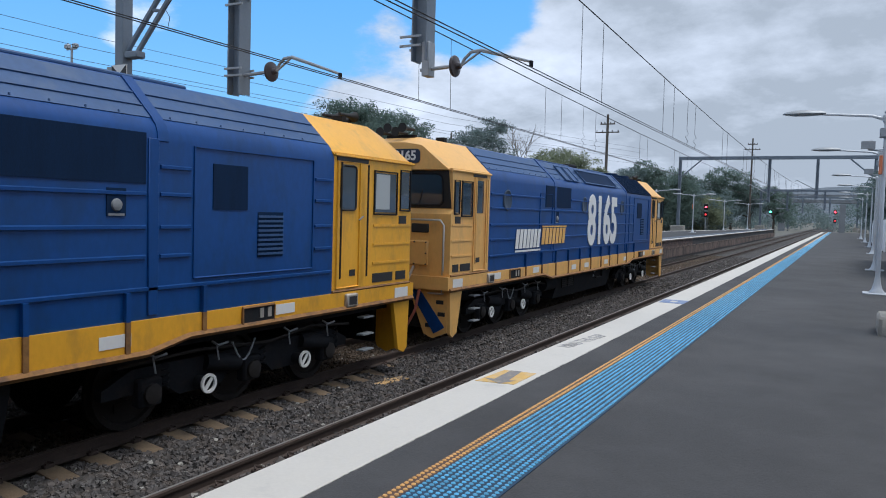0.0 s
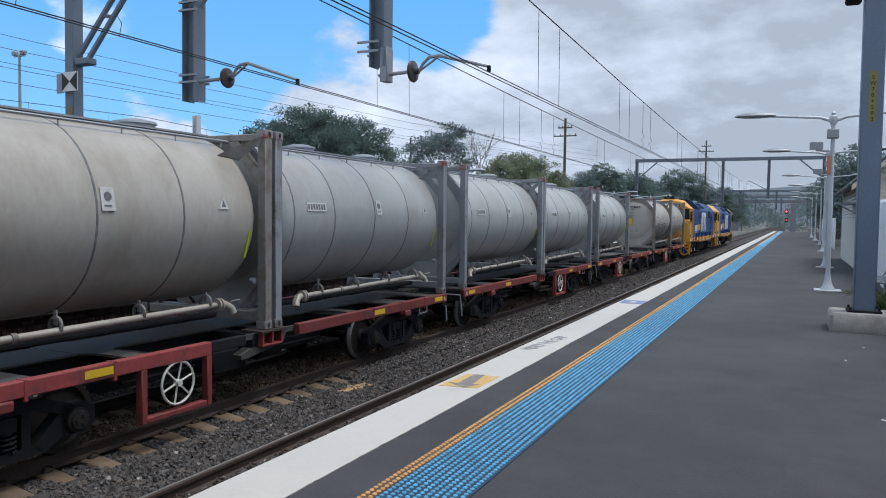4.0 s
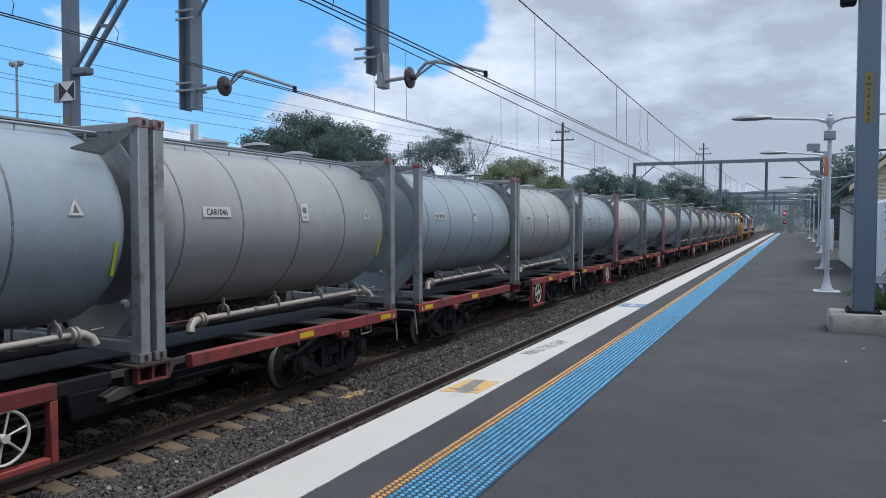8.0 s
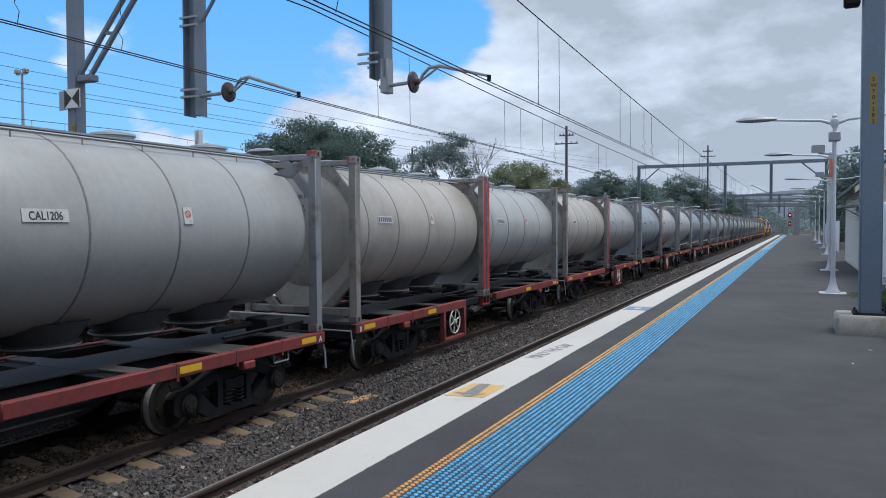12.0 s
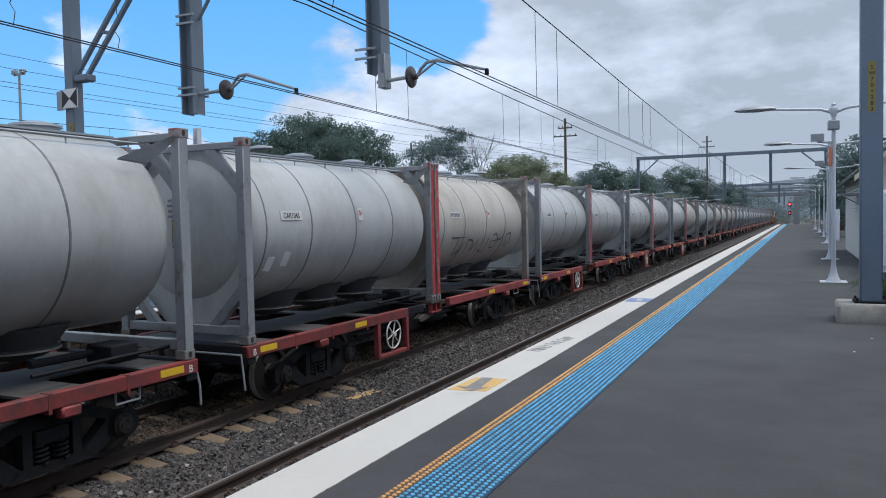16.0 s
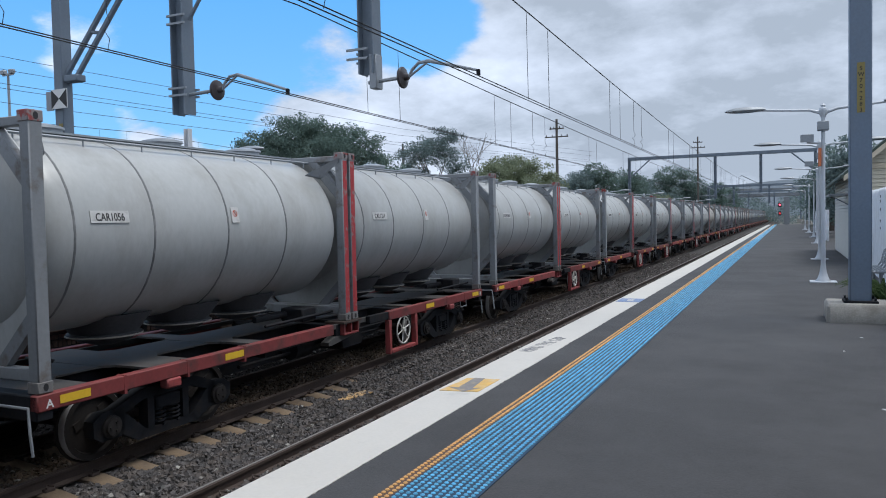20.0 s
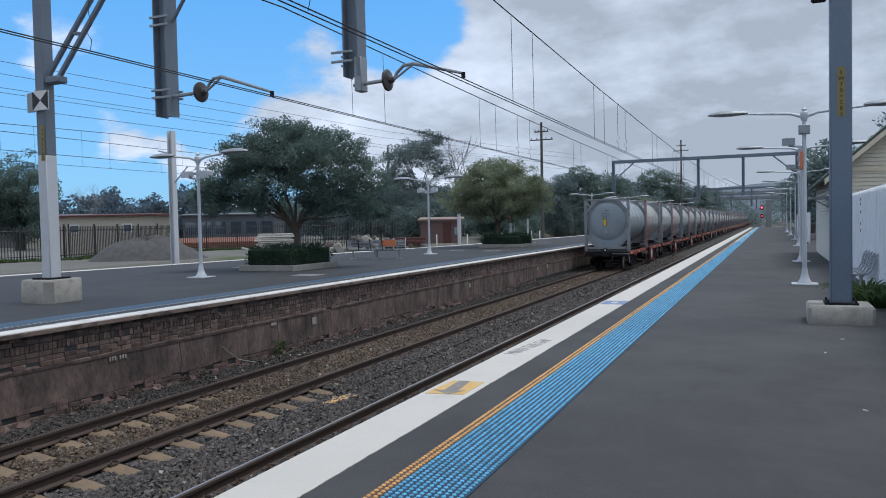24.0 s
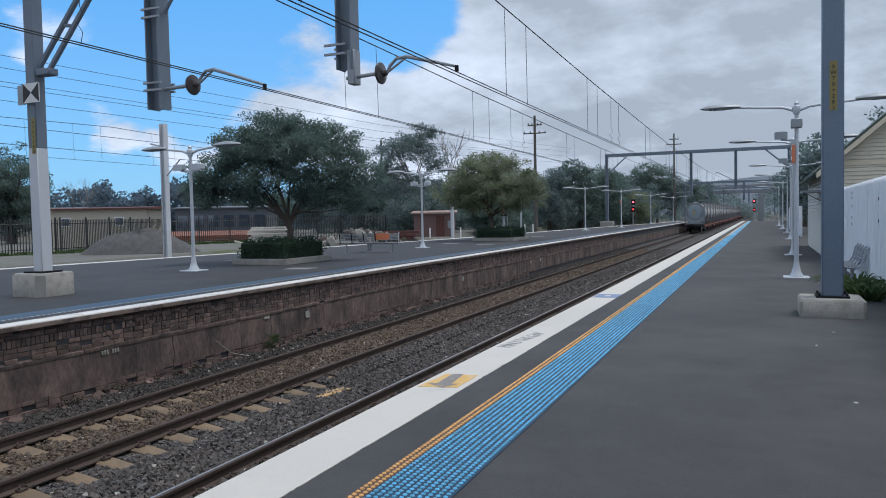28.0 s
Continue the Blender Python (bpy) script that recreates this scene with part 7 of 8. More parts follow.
def build_line():
    build_portal()
    wire_run("overhead_wire", "overhead wires above the near track", X1, 4.16, 5.95, [(-28, 12.2), (12.2, 100), (100, 155), (155, 210), (210, 320)], 0.10)
    wire_run("overhead_wire", "overhead wires above the train's track", X0, 4.07, 5.75, [(-28, 11.6), (11.6, 100), (100, 155), (155, 210), (210, 320)], 0.10)
    w = wire_run("overhead_wire", "overhead wires above the track behind the island", -27.4, 4.5, 6.1, [(-30, 25.7), (25.7, 75), (75, 140)])
    part("contact_wire", Geo().tube([(-27.9, -20, 5.0), (-27.9, 140, 4.9)], 0.013, 5), WIRE, w)
    part("carrier_wire", Geo().tube([(-27.9, -20, 5.75), (-27.9, 140, 5.6)], 0.013, 5), WIRE, w)
    w = thing("power_line", "thin power lines running behind the station", "power line")
    for x, z, q in ((-34, 9.97, 1), (-34.4, 9.45, 1), (-34.8, 8.85, 0), (-34.2, 8.5, 0), (-33.8, 7.75, 0)):
        part("cable", Geo().tube([(x, -30, z), (x, 25, z), (x + 2.5, 60, z + 0.1), (x + 8, 110, z + 1.5)], 0.012, 4), WIRE, w)
    far_gantry(100, -19.0, 2.95, 9.15, ((-8.35, 3.9), (-3.07, 4.45)), "grey steel portal across the tracks beyond the platforms")
    far_gantry(155, -14.2, 3.0, 7.2, ((-9.6, 3.6), (-3.3, 3.9)), "far grey portal over the tracks")
    far_gantry(210, -12.6, 2.8, 7.6, ((-9.4, 3.8), (-3.3, 3.9)), "distant grey portal over the tracks", -0.9)
    # a slim mast behind the island, with its bracket
    m = thing("line_mast", "slim grey mast for the track behind the island", "mast")
    part("post", i_beam(Geo(), (-24.9, 26.3, -1.2), 6.15, 0.26, 0.04), MAST_LIGHT, m)
    part("bracket", Geo().tube([(-24.9, 26.3, 5.1), (-25.7, 26.3, 5.3)], 0.03, 6), GALV, m)
    part("stay", Geo().tube([(-24.9, 26.3, 3.7), (-24.0, 26.3, 4.5)], 0.03, 6), GALV, m)
    m = thing("line_mast", "pale grey post behind the brick shed", "mast")
    part("post", Geo().tube([(-26.0, 63.0, -0.3), (-26.0, 63.0, 6.5)], 0.16, 10), MAST_LIGHT, m)
    for x, y, h, lean in ((-23.2, 80.6, 12.7, 0.0), (-14.7, 141, 15.9, 0.0), (-50.5, 96, 13.0, 0.0)):
        m = thing("utility_pole", "dark timber utility pole with crossarms", "utility pole", (x, y, -1.0))
        part("pole", Geo().tube([(0, 0, 0), (0, 0, h + 1.0)], [0.2, 0.13], 10), mat_wood, m)
        for z, l in ((h - 1.0, 1.3), (h - 0.1, 0.8)):
            arm = part("crossarm", Geo().box(-l, l, -0.06, 0.06, z, z + 0.12), mat_wood, m)
            for s in (-0.9, -0.4, 0.4, 0.9):
                part("pin_insulator", Geo().tube([(s * l, 0, z + 0.1), (s * l, 0, z + 0.3)], 0.05, 6), INSUL, arm)


mat_wood = mat("weathered_timber", (0.10, 0.088, 0.075), 0.9, var=0.25, big=2, fine=30, stretch=(3, 3, 0.4))
build_line()


# ---- platform lamps ----
def make_lamp(x, y, z, h, reach, label, boxes=True, orange=False):
    lp = thing("platform_lamp", label, "street lamp", (x, y, z), group="platform lamps")
    part("skirt", Geo().lathe([(0.19, 0.0), (0.19, 0.02), (0.12, 0.12), (0.08, 0.26), (0.058, 0.42)], 8), POLE_PAINT, lp, "flared base skirt")
    part("base_plate", Geo().box(-0.30, 0.30, -0.30, 0.30, 0.0, 0.03, 0.006), POLE_PAINT, lp)
    part("pole", Geo().tube([(0, 0, 0.4), (0, 0, h - 0.25)], [0.055, 0.045], 12), POLE_PAINT, lp, "pale grey steel pole")
    part("finial", Geo().lathe([(0.055, h - 0.3), (0.11, h - 0.16), (0.09, h - 0.08), (0.05, h - 0.05), (0.06, h), (0.02, h + 0.05)], 12), POLE_PAINT, lp)
    for s in (-1, 1):
        arm = part("arm", Geo().tube([(0, 0, h - 0.2), (s * 0.3, 0, h - 0.1), (s * (reach - 0.75), 0, h - 0.02)], [0.05, 0.035, 0.03], 8), POLE_PAINT, lp)
        x0 = s * (reach - 0.85)
        head = Geo()
        secs = [(0.0, 0.045, 0.04), (0.10, 0.11, 0.07), (0.4, 0.17, 0.10), (0.7, 0.16, 0.09), (0.92, 0.09, 0.045), (0.98, 0.02, 0.01)]
        V, F, n = [], [], 10
        for d, wy, wz in secs:
            for k in range(n):
                a = 2 * math.pi * k / n
                V.append((x0 + s * d, wy * math.cos(a), h + 0.0 + wz * (math.sin(a) if math.sin(a) > 0 else 0.6 * math.sin(a))))
        for i in range(len(secs) - 1):
            for k in range(n):
                F.append((i * n + k, i * n + (k + 1) % n, (i + 1) * n + (k + 1) % n, (i + 1) * n + k))
        F += [tuple(range(n)), tuple(range((len(secs) - 1) * n, len(secs) * n))]
        part("luminaire", head.add(V, F), GALV, arm, "grey tapered lamp head")
    if boxes:
        for s in ((-1, 1) if z > 0 else (-1,)):
            fl = part("flood_light", Geo().box(s * 0.36 - 0.13, s * 0.36 + 0.13, -0.14, 0.1, h - (0.68 if z > 0 else 0.88), h - (0.50 if z > 0 else 0.70), 0.03).box(s * 0.36 - 0.15, s * 0.36 + 0.15, -0.18, -0.142, h - (0.70 if z > 0 else 0.90), h - (0.52 if z > 0 else 0.72)), POLE_PAINT if z > 0 else GALV, lp, "boxed flood light")
            part("flood_bracket", Geo().tube([(0, 0, h - (0.74 if z > 0 else 0.94)), (s * 0.36, 0, h - (0.70 if z > 0 else 0.90))], 0.025, 6), POLE_PAINT, fl)
    if z == 0 and boxes:
        part("control_box", Geo().box(-0.13, 0.13, -0.14, 0.14, h - 0.62, h - 0.40, 0.015), GALV, lp, "grey control box")
    if orange:
        part("orange_sign", Geo().box(-0.11, -0.04, -0.10, 0.10, h - 1.5, h - 1.05, 0.01), mat_orange, lp, "small orange sign")
    return lp


mat_orange = mat("orange_sign_paint", (0.62, 0.19, 0.085), 0.5, var=0.1)
for i, (x, y) in enumerate(((0.78, 20.8), (1.06, 31.3), (1.5, 48.2), (1.68, 61), (1.7, 76), (1.65, 91))):
    make_lamp(x, y, 0.0, 4.38, 2.15, "pale grey twin-arm platform lamp on the near platform", i < 2, i < 1)
for i, (x, y) in enumerate(((-15.80, 17.75), (-15.25, 33.1), (-15.0, 68.4), (-13.75, 80.2), (-13.9, 104), (-12.9, 122))):
    make_lamp(x, y, FAR_Z, 3.72 if i < 2 else 3.95, 1.75 if i < 2 else 2.0, "pale grey twin-arm lamp on the island platform", i < 2, i == 3)

sp = thing("sign_post", "short pale post on the island platform", "post", (-14.85, 48.0, FAR_Z))
part("pole", Geo().tube([(0, 0, 0.1), (0, 0, 2.3)], 0.06, 10), POLE_PAINT, sp)
part("base", Geo().lathe([(0.3, 0.0), (0.3, 0.02), (0.14, 0.14), (0.07, 0.4)], 12), POLE_PAINT, sp, "flared base")

# ---- signals ----


def make_signal(x, y, z0, lights, label, hood=0.15, gap=0.75):
    s = thing("railway_signal", label, "signal", (x, y, 0))
    zs = [z for z, _ in lights]
    part("post", Geo().tube([(0, 0.1, z0), (0, 0.1, max(zs) + 0.5)], 0.07, 8), GALV, s)
    for z, m in lights:
        hd = part("signal_head", Geo().box(-0.28, 0.28, -0.05, 0.12, z - 0.42, z + 0.42, 0.04), BLACK, s, "black signal head")
        part("lens", Geo().lathe([(hood, 0.0), (hood * 0.8, 0.03), (0.01, 0.05)], 14, at(0, -0.06, z, Matrix.Rotation(radians(90), 4, "X"))), m, hd, "lit lens")
    part("ladder", Geo().tube([(-0.2, 0.35, z0), (-0.2, 0.35, max(zs))], 0.025, 4).tube([(0.2, 0.35, z0), (0.2, 0.35, max(zs))], 0.025, 4), GALV, s)


make_signal(-1.54, 160, -1.2, ((3.6, RED_LIGHT), (1.95, DIM_RED)), "railway signal showing two red lights past the platform end", 0.17)
make_signal(-18.1, 116, 0.0, ((3.4, RED_LIGHT), (2.3, DIM_RED)), "railway signal showing two red lights beside the island", 0.15)
make_signal(-11.3, 141, -1.2, ((3.2, GREEN_LIGHT),), "railway signal showing a green light at the island's end", 0.17)
make_signal(-19.6, 58.6, -1.2, ((2.1, RED_LIGHT),), "small railway signal with a red light behind the island", 0.07)


# ---- island furniture ----
# Distance haze is put into the dark, grey-green and far leaf colours.
LEAF_DARK = leafy("dark_leaves", (0.138, 0.196, 0.172))
LEAF_MID = leafy("green_leaves", (0.075, 0.115, 0.05))
LEAF_OLIVE = leafy("olive_leaves", (0.215, 0.25, 0.168))
LEAF_GREY = leafy("grey_green_leaves", (0.172, 0.226, 0.222))
LEAF_HEDGE = leafy("hedge_leaves", (0.062, 0.100, 0.068), 0.4)
LEAF_FAR = leafy("haze_tinted_leaves", (0.135, 0.182, 0.220))
BARK = mat("bark", (0.085, 0.07, 0.058), 0.95, var=0.3, big=2, fine=20, bump=0.4, stretch=(2, 2, 0.5))
GREY_BARK = mat("pale_bark", (0.20, 0.185, 0.165), 0.9, var=0.2, big=2, fine=12, stretch=(2, 2, 0.5))


def leaves(clumps, per, size, spread, rng, droop=0.3, flat=1.0):
    """Small folded leaves strewn round clump centres."""
    C = np.repeat(np.array(clumps, float), per, axis=0)
    n = len(C)
    d = rng.normal(size=(n, 3))
    d /= np.linalg.norm(d, axis=1)[:, None]
    P = C + d * (rng.random((n, 1)) ** 0.45) * spread * np.array([1, 1, 0.7 * flat])
    a = rng.normal(size=(n, 3)) + np.array([0, 0, -droop])
    a /= np.linalg.norm(a, axis=1)[:, None]
    b = np.cross(a, rng.normal(size=(n, 3)))
    b /= np.linalg.norm(b, axis=1)[:, None]
    L = size * rng.uniform(0.6, 1.3, (n, 1))
    V = np.stack([P - a * L * 0.5, P + b * L * 0.26, P + a * L * 0.5, P - b * L * 0.26], 1)
    F = np.arange(4 * n).reshape(n, 4)
    return V.reshape(-1, 3), F


def leaf_mesh(name, V, F, material):
    me = bpy.data.meshes.new(name)
    me.from_pydata(V.tolist(), [], F.tolist())
    me.materials.append(material)
    return me


def make_tree(label, base, trunk_h, trunk_r, blobs, n_clumps, per, size, spread, leaf, seed, bark=None, limbs=14, name="tree", lean=0.0):
    """blobs: ellipsoids (x, y, z, rx, ry, rz) over the base that hold the leaf clumps."""
    rng = np.random.default_rng(seed)
    bark = bark or BARK
    t = thing(name, label, "tree", base)
    w = np.array([b[3] * b[4] * b[5] for b in blobs]) ** 0.67
    pick = rng.choice(len(blobs), n_clumps, p=w / w.sum())
    cl = []
    for k in pick:
        b = blobs[k]
        d = rng.normal(size=3)
        d /= np.linalg.norm(d)
        r = rng.uniform(0.45, 1.02) if rng.random() < 0.8 else rng.uniform(0.1, 0.5)
        cl.append((b[0] + d[0] * b[3] * r, b[1] + d[1] * b[4] * r, b[2] + d[2] * b[5] * r))
    top = Vector((lean, 0, trunk_h))
    g = Geo().tube([(0, 0, -0.3), (0.02, 0, trunk_h * 0.3), (lean * 0.5 + 0.05, 0.03, trunk_h * 0.7), top], [trunk_r * 1.35, trunk_r, trunk_r * 0.85, trunk_r * 0.7], 10)
    part("trunk", g, bark, t, "rough trunk")
    g = Geo()
    order = sorted(cl, key=lambda c: -abs(c[0]) - abs(c[1]))
    for i in range(limbs):
        c = Vector(order[int(i * len(order) / limbs * 0.9)])
        s = top * rng.uniform(0.7, 1.0)
        m = s.lerp(c, 0.5) + Vector((rng.uniform(-0.3, 0.3), rng.uniform(-0.3, 0.3), -0.05 * (c - s).length + rng.uniform(0, 0.4)))
        g.tube([s, s.lerp(m, 0.5) + Vector((0, 0, 0.15)), m, m.lerp(c, 0.6), c], [trunk_r * 0.5, trunk_r * 0.38, trunk_r * 0.25, trunk_r * 0.15, 0.02], 6, False)
        for _ in range(2):
            e = Vector(cl[rng.integers(len(cl))])
            if (e - m).length < spread * 4:
                g.tube([m, m.lerp(e, 0.5) + Vector((0, 0, 0.1)), e], [trunk_r * 0.18, trunk_r * 0.1, 0.015], 5, False)
    tagged(part("branch_work", g, bark, t, "spreading limbs"), kind="stuff")
    V, F = leaves(cl, per, size, spread, rng)
    part("crown", leaf_mesh("crown", V, F, leaf), leaf, t, "uneven leafy crown")
    return t


def make_planter(x0, x1, y0, y1, h, seed):
    p = thing("planter", "low concrete planter with a clipped dark green hedge", "planter", ((x0 + x1) / 2, (y0 + y1) / 2, FAR_Z))
    a, b = (x1 - x0) / 2, (y1 - y0) / 2
    part("kerb", Geo().box(-a, a, -b, -b + 0.12, 0, 0.2, 0.01).box(-a, a, b - 0.12, b, 0, 0.2, 0.01).box(-a, -a + 0.12, -b + 0.12, b - 0.12, 0, 0.2, 0.01).box(a - 0.12, a, -b + 0.12, b - 0.12, 0, 0.2, 0.01), CONCRETE, p, "concrete kerb")
    part("soil", Geo().box(-a + 0.1, a - 0.1, -b + 0.1, b - 0.1, 0.02, 0.16), BARK, p)
    rng = np.random.default_rng(seed)
    cl = [(rng.uniform(-a + 0.1, a - 0.1), rng.uniform(-b + 0.1, b - 0.1), rng.uniform(0.2, h)) for _ in range(420)]
    V, F = leaves(cl, 22, 0.075, 0.16, rng)
    part("hedge", leaf_mesh("hedge", V, F, LEAF_HEDGE), LEAF_HEDGE, p, "dense dark green hedge")
    part("hedge_core", Geo().box(-a + 0.2, a - 0.2, -b + 0.2, b - 0.2, 0.15, h - 0.12, 0.05), LEAF_HEDGE, p)


make_planter(-16.6, -14.4, 20.5, 23.3, 0.85, 3)
make_planter(-15.9, -13.3, 41.6, 44.6, 0.8, 5)


def make_bench(x, y, z, turn, n, label, orange=False, steel=None):
    """A row of slatted steel seats with curved backs."""
    b = thing("platform_bench", label, "bench", pose(x, y, z, 0, 0, turn))
    w = 0.52 * n
    for s in (-w / 2 + 0.25, w / 2 - 0.25):
        part("leg", Geo().tube([(s, 0.05, 0.0), (s, 0.05, 0.40)], 0.04, 8).box(s - 0.1, s + 0.1, -0.12, 0.22, 0, 0.02, 0.004), GALV, b)
    part("beam", Geo().box(-w / 2, w / 2, 0.0, 0.09, 0.36, 0.41, 0.01), GALV, b)
    for i in range(n + 1):
        xx = -w / 2 + 0.52 * i
        part("seat_frame", Geo().tube([(xx, -0.24, 0.44), (xx, -0.05, 0.41), (xx, 0.16, 0.42), (xx, 0.24, 0.55), (xx, 0.30, 0.80), (xx, 0.36, 0.86), (xx, 0.44, 0.86)], 0.022, 7), steel or GALV, b, "curved steel frame")
    for i in range(n):
        x0 = -w / 2 + 0.52 * i
        for k in range(6):
            part("seat_slat", Geo().box(x0 + 0.02, x0 + 0.50, -0.24 + 0.075 * k, -0.20 + 0.075 * k, 0.425, 0.44), GALV, b)
        for k in range(5):
            part("back_slat", Geo().box(x0 + 0.02, x0 + 0.50, 0.215 + 0.018 * k, 0.235 + 0.018 * k, 0.52 + 0.065 * k, 0.56 + 0.065 * k), GALV, b)
    if orange:
        part("notice", Geo().box(-0.29, 0.37, 0.20, 0.215, 0.55, 0.82), mat_orange, b, "orange notice on the backrest")


make_bench(-15.25, 28.7, FAR_Z, 20, 3, "slatted steel bench with an orange notice on the island", True)
make_bench(-16.35, 28.75, FAR_Z, 200, 3, "slatted steel bench with dark frames on the island", steel=DARK)
# Pale patches on the asphalt, built as thin flush slabs.
for x, y, turn in ((-12.93, 19.17, 8), (-13.42, 37.0, 0), (-15.83, 37.99, 12), (-14.36, 50.29, 0), (-18.04, 22.71, 10)):
    solid("pit_cover", Geo().box(-0.42, 0.42, -0.36, 0.36, -0.02, 0.006, 0.003), PATCH_PALE, "pale worn patch on the platform", "cover").matrix_basis = pose(x, y, FAR_Z, 0, 0, turn)
make_bench(1.78, 19.6, 0.0, -90, 4, "slatted steel bench against the white fence")

# ---- right side: fence, house, plants ----
FENCE_WHITE = mat("white_fence_paint", (0.78, 0.81, 0.85), 0.55, var=0.05, big=0.8, fine=12, stain=(0.45, 0.46, 0.45), stain_amt=0.4)
SIDING = mat("cream_weatherboard", (0.60, 0.56, 0.45), 0.65, var=0.05, big=0.8, fine=12, stain=(0.42, 0.40, 0.32), stain_amt=0.35)
SIDING_PALE = mat("pale_weatherboard", (0.56, 0.55, 0.50), 0.65, var=0.06)
ROOF_GREEN = mat("green_roof_trim", (0.05, 0.075, 0.06), 0.6, var=0.15)
TRIM_CREAM = mat("cream_trim", (0.62, 0.55, 0.42), 0.55, var=0.05)


def build_fence():
    f = thing("picket_fence", "tall white boarded fence with pointed tops", "fence")
    poly = [(-0.062, 0.0), (0.062, 0.0), (0.062, 2.22), (0.0, 2.33), (-0.062, 2.22)]
    me = Geo().prism(poly, -0.012, 0.012, "x").mesh("picket", FENCE_WHITE)
    y = 9.0
    while y < 27.4:
        part("picket", me, FENCE_WHITE, f, at=(2.15 + rnd(-0.003, 0.003), y, rnd(-0.008, 0.008)))
        y += 0.13
    for y in (9.0, 11.4, 13.8, 16.2, 18.6, 21.0, 23.4, 25.8, 27.4):
        part("post", Geo().box(2.17, 2.27, y - 0.05, y + 0.05, 0, 2.26, 0.01), FENCE_WHITE, f, "square white post")
    for y, zs in ((22.07, (2.12, 2.0, 1.79, 1.49, 1.31)), (17.2, (1.9, 1.45)), (25.4, (1.95, 1.5))):
        for z in zs:
            part("fixing", Geo().box(2.126, 2.137, y - 0.025, y + 0.025, z - 0.035, z + 0.035), INK, f)
    for z in (0.35, 1.15, 1.95):
        part("rail", Geo().box(2.165, 2.205, 9, 27.4, z, z + 0.09), FENCE_WHITE, f)
    y0 = 52.0
    f = thing("picket_fence", "white fence panels further along the platform", "fence")
    for i in range(10):
        y = y0 + 2.4 * i
        part("panel", Geo().box(2.2, 2.24, y + 0.05, y + 2.35, 0.05, 1.75, 0.01), FENCE_WHITE, f)
        part("post", Geo().box(2.16, 2.28, y - 0.05, y + 0.05, 0, 1.95, 0.01), FENCE_WHITE, f)


def build_house():
    h = thing("weatherboard_house", "cream weatherboard building with a green gabled roof", "house", (0, 0, 0))
    x0, x1, y0, y1, eave = 1.98, 9.2, 28.0, 39.5, 3.2
    mid, ridge = (x0 + x1) / 2, 6.35
    core = part("wall", Geo().prism([(x0 + 0.03, 0), (x1, 0), (x1, eave), (mid, ridge - 0.1), (x0 + 0.03, eave)], y0 + 0.03, y1), SIDING_PALE, h)
    z = 0.08
    while z < ridge - 0.25:
        half = (x1 - x0) / 2 * min(1.0, max(0.02, (ridge - 0.12 - z) / (ridge - 0.12 - eave)))
        part("weatherboard", Geo().prism([(y0 + 0.03, z), (y0 + 0.012, z + 0.12), (y0 - 0.018, z)], mid - half, mid + half, "x"), SIDING, core)
        if z < eave - 0.1:
            part("weatherboard", Geo().prism([(x0 + 0.03, z), (x0 + 0.012, z + 0.12), (x0 - 0.018, z)], y0, y1), SIDING_PALE, core)
        z += 0.13
    part("belt_trim", Geo().box(x0, x1, y0 - 0.045, y0 - 0.01, eave - 0.06, eave + 0.1), TRIM_CREAM, core, "cream trim board")
    part("corner_trim", Geo().box(x0 - 0.03, x0 + 0.09, y0 - 0.03, y0 + 0.09, 0, eave, 0.005), FENCE_WHITE, core)
    for s in (-1, 1):
        xe = x0 - 0.35 if s < 0 else x1 + 0.35
        ze = eave - 0.35 * (ridge - eave) / (mid - x0)
        rf = part("roof", Geo().prism([(xe, ze), (mid, ridge), (mid, ridge + 0.12), (xe, ze + 0.12)], y0 - 0.4, y1 + 0.3), ROOF_GREEN, h, "dark green roof slope")
        part("barge_board", Geo().prism([(xe, ze - 0.16), (mid, ridge - 0.16), (mid, ridge + 0.02), (xe, ze + 0.02)], y0 - 0.44, y0 - 0.41), TRIM_CREAM, rf, "cream barge board")
    part("gutter", Geo().box(x0 - 0.45, x0 - 0.33, y0 - 0.4, y1 + 0.3, eave - 0.36, eave - 0.24, 0.02), ROOF_GREEN, h)
    part("window_awning", Geo().box(x0 - 0.65, x0, 30.5, 32.5, 2.35, 2.42).tube([(x0 - 0.6, 30.6, 2.36), (x0, 30.6, 2.0)], 0.02, 4), GALV, h)


def build_strappy_plant(x, y, n, size, seed, label):
    rng = np.random.default_rng(seed)
    p = thing("strappy_plant", label, "plant", (x, y, 0))
    for i in range(n):
        a, l = rng.uniform(0, 6.28), size * rng.uniform(0.7, 1.2)
        r0 = rng.uniform(0, 0.22)
        pts = []
        for k in range(6):
            t = k / 5
            rr = r0 + l * 0.75 * t
            pts.append((rr * math.cos(a), rr * math.sin(a), l * (1.15 * t - 0.85 * t * t)))
        V, F = [], []
        sx, sy = -math.sin(a), math.cos(a)
        for k, q in enumerate(pts):
            w = 0.022 * (1 - (k / 5) ** 2 * 0.9) + 0.004
            V += [(q[0] - sx * w, q[1] - sy * w, q[2] + 0.006), (q[0], q[1], q[2]), (q[0] + sx * w, q[1] + sy * w, q[2] + 0.006)]
        for k in range(5):
            F += [(3 * k, 3 * k + 1, 3 * k + 4, 3 * k + 3), (3 * k + 1, 3 * k + 2, 3 * k + 5, 3 * k + 4)]
        part("leaf", Geo().add(V, F), LEAF_MID, p)


build_fence()
build_house()
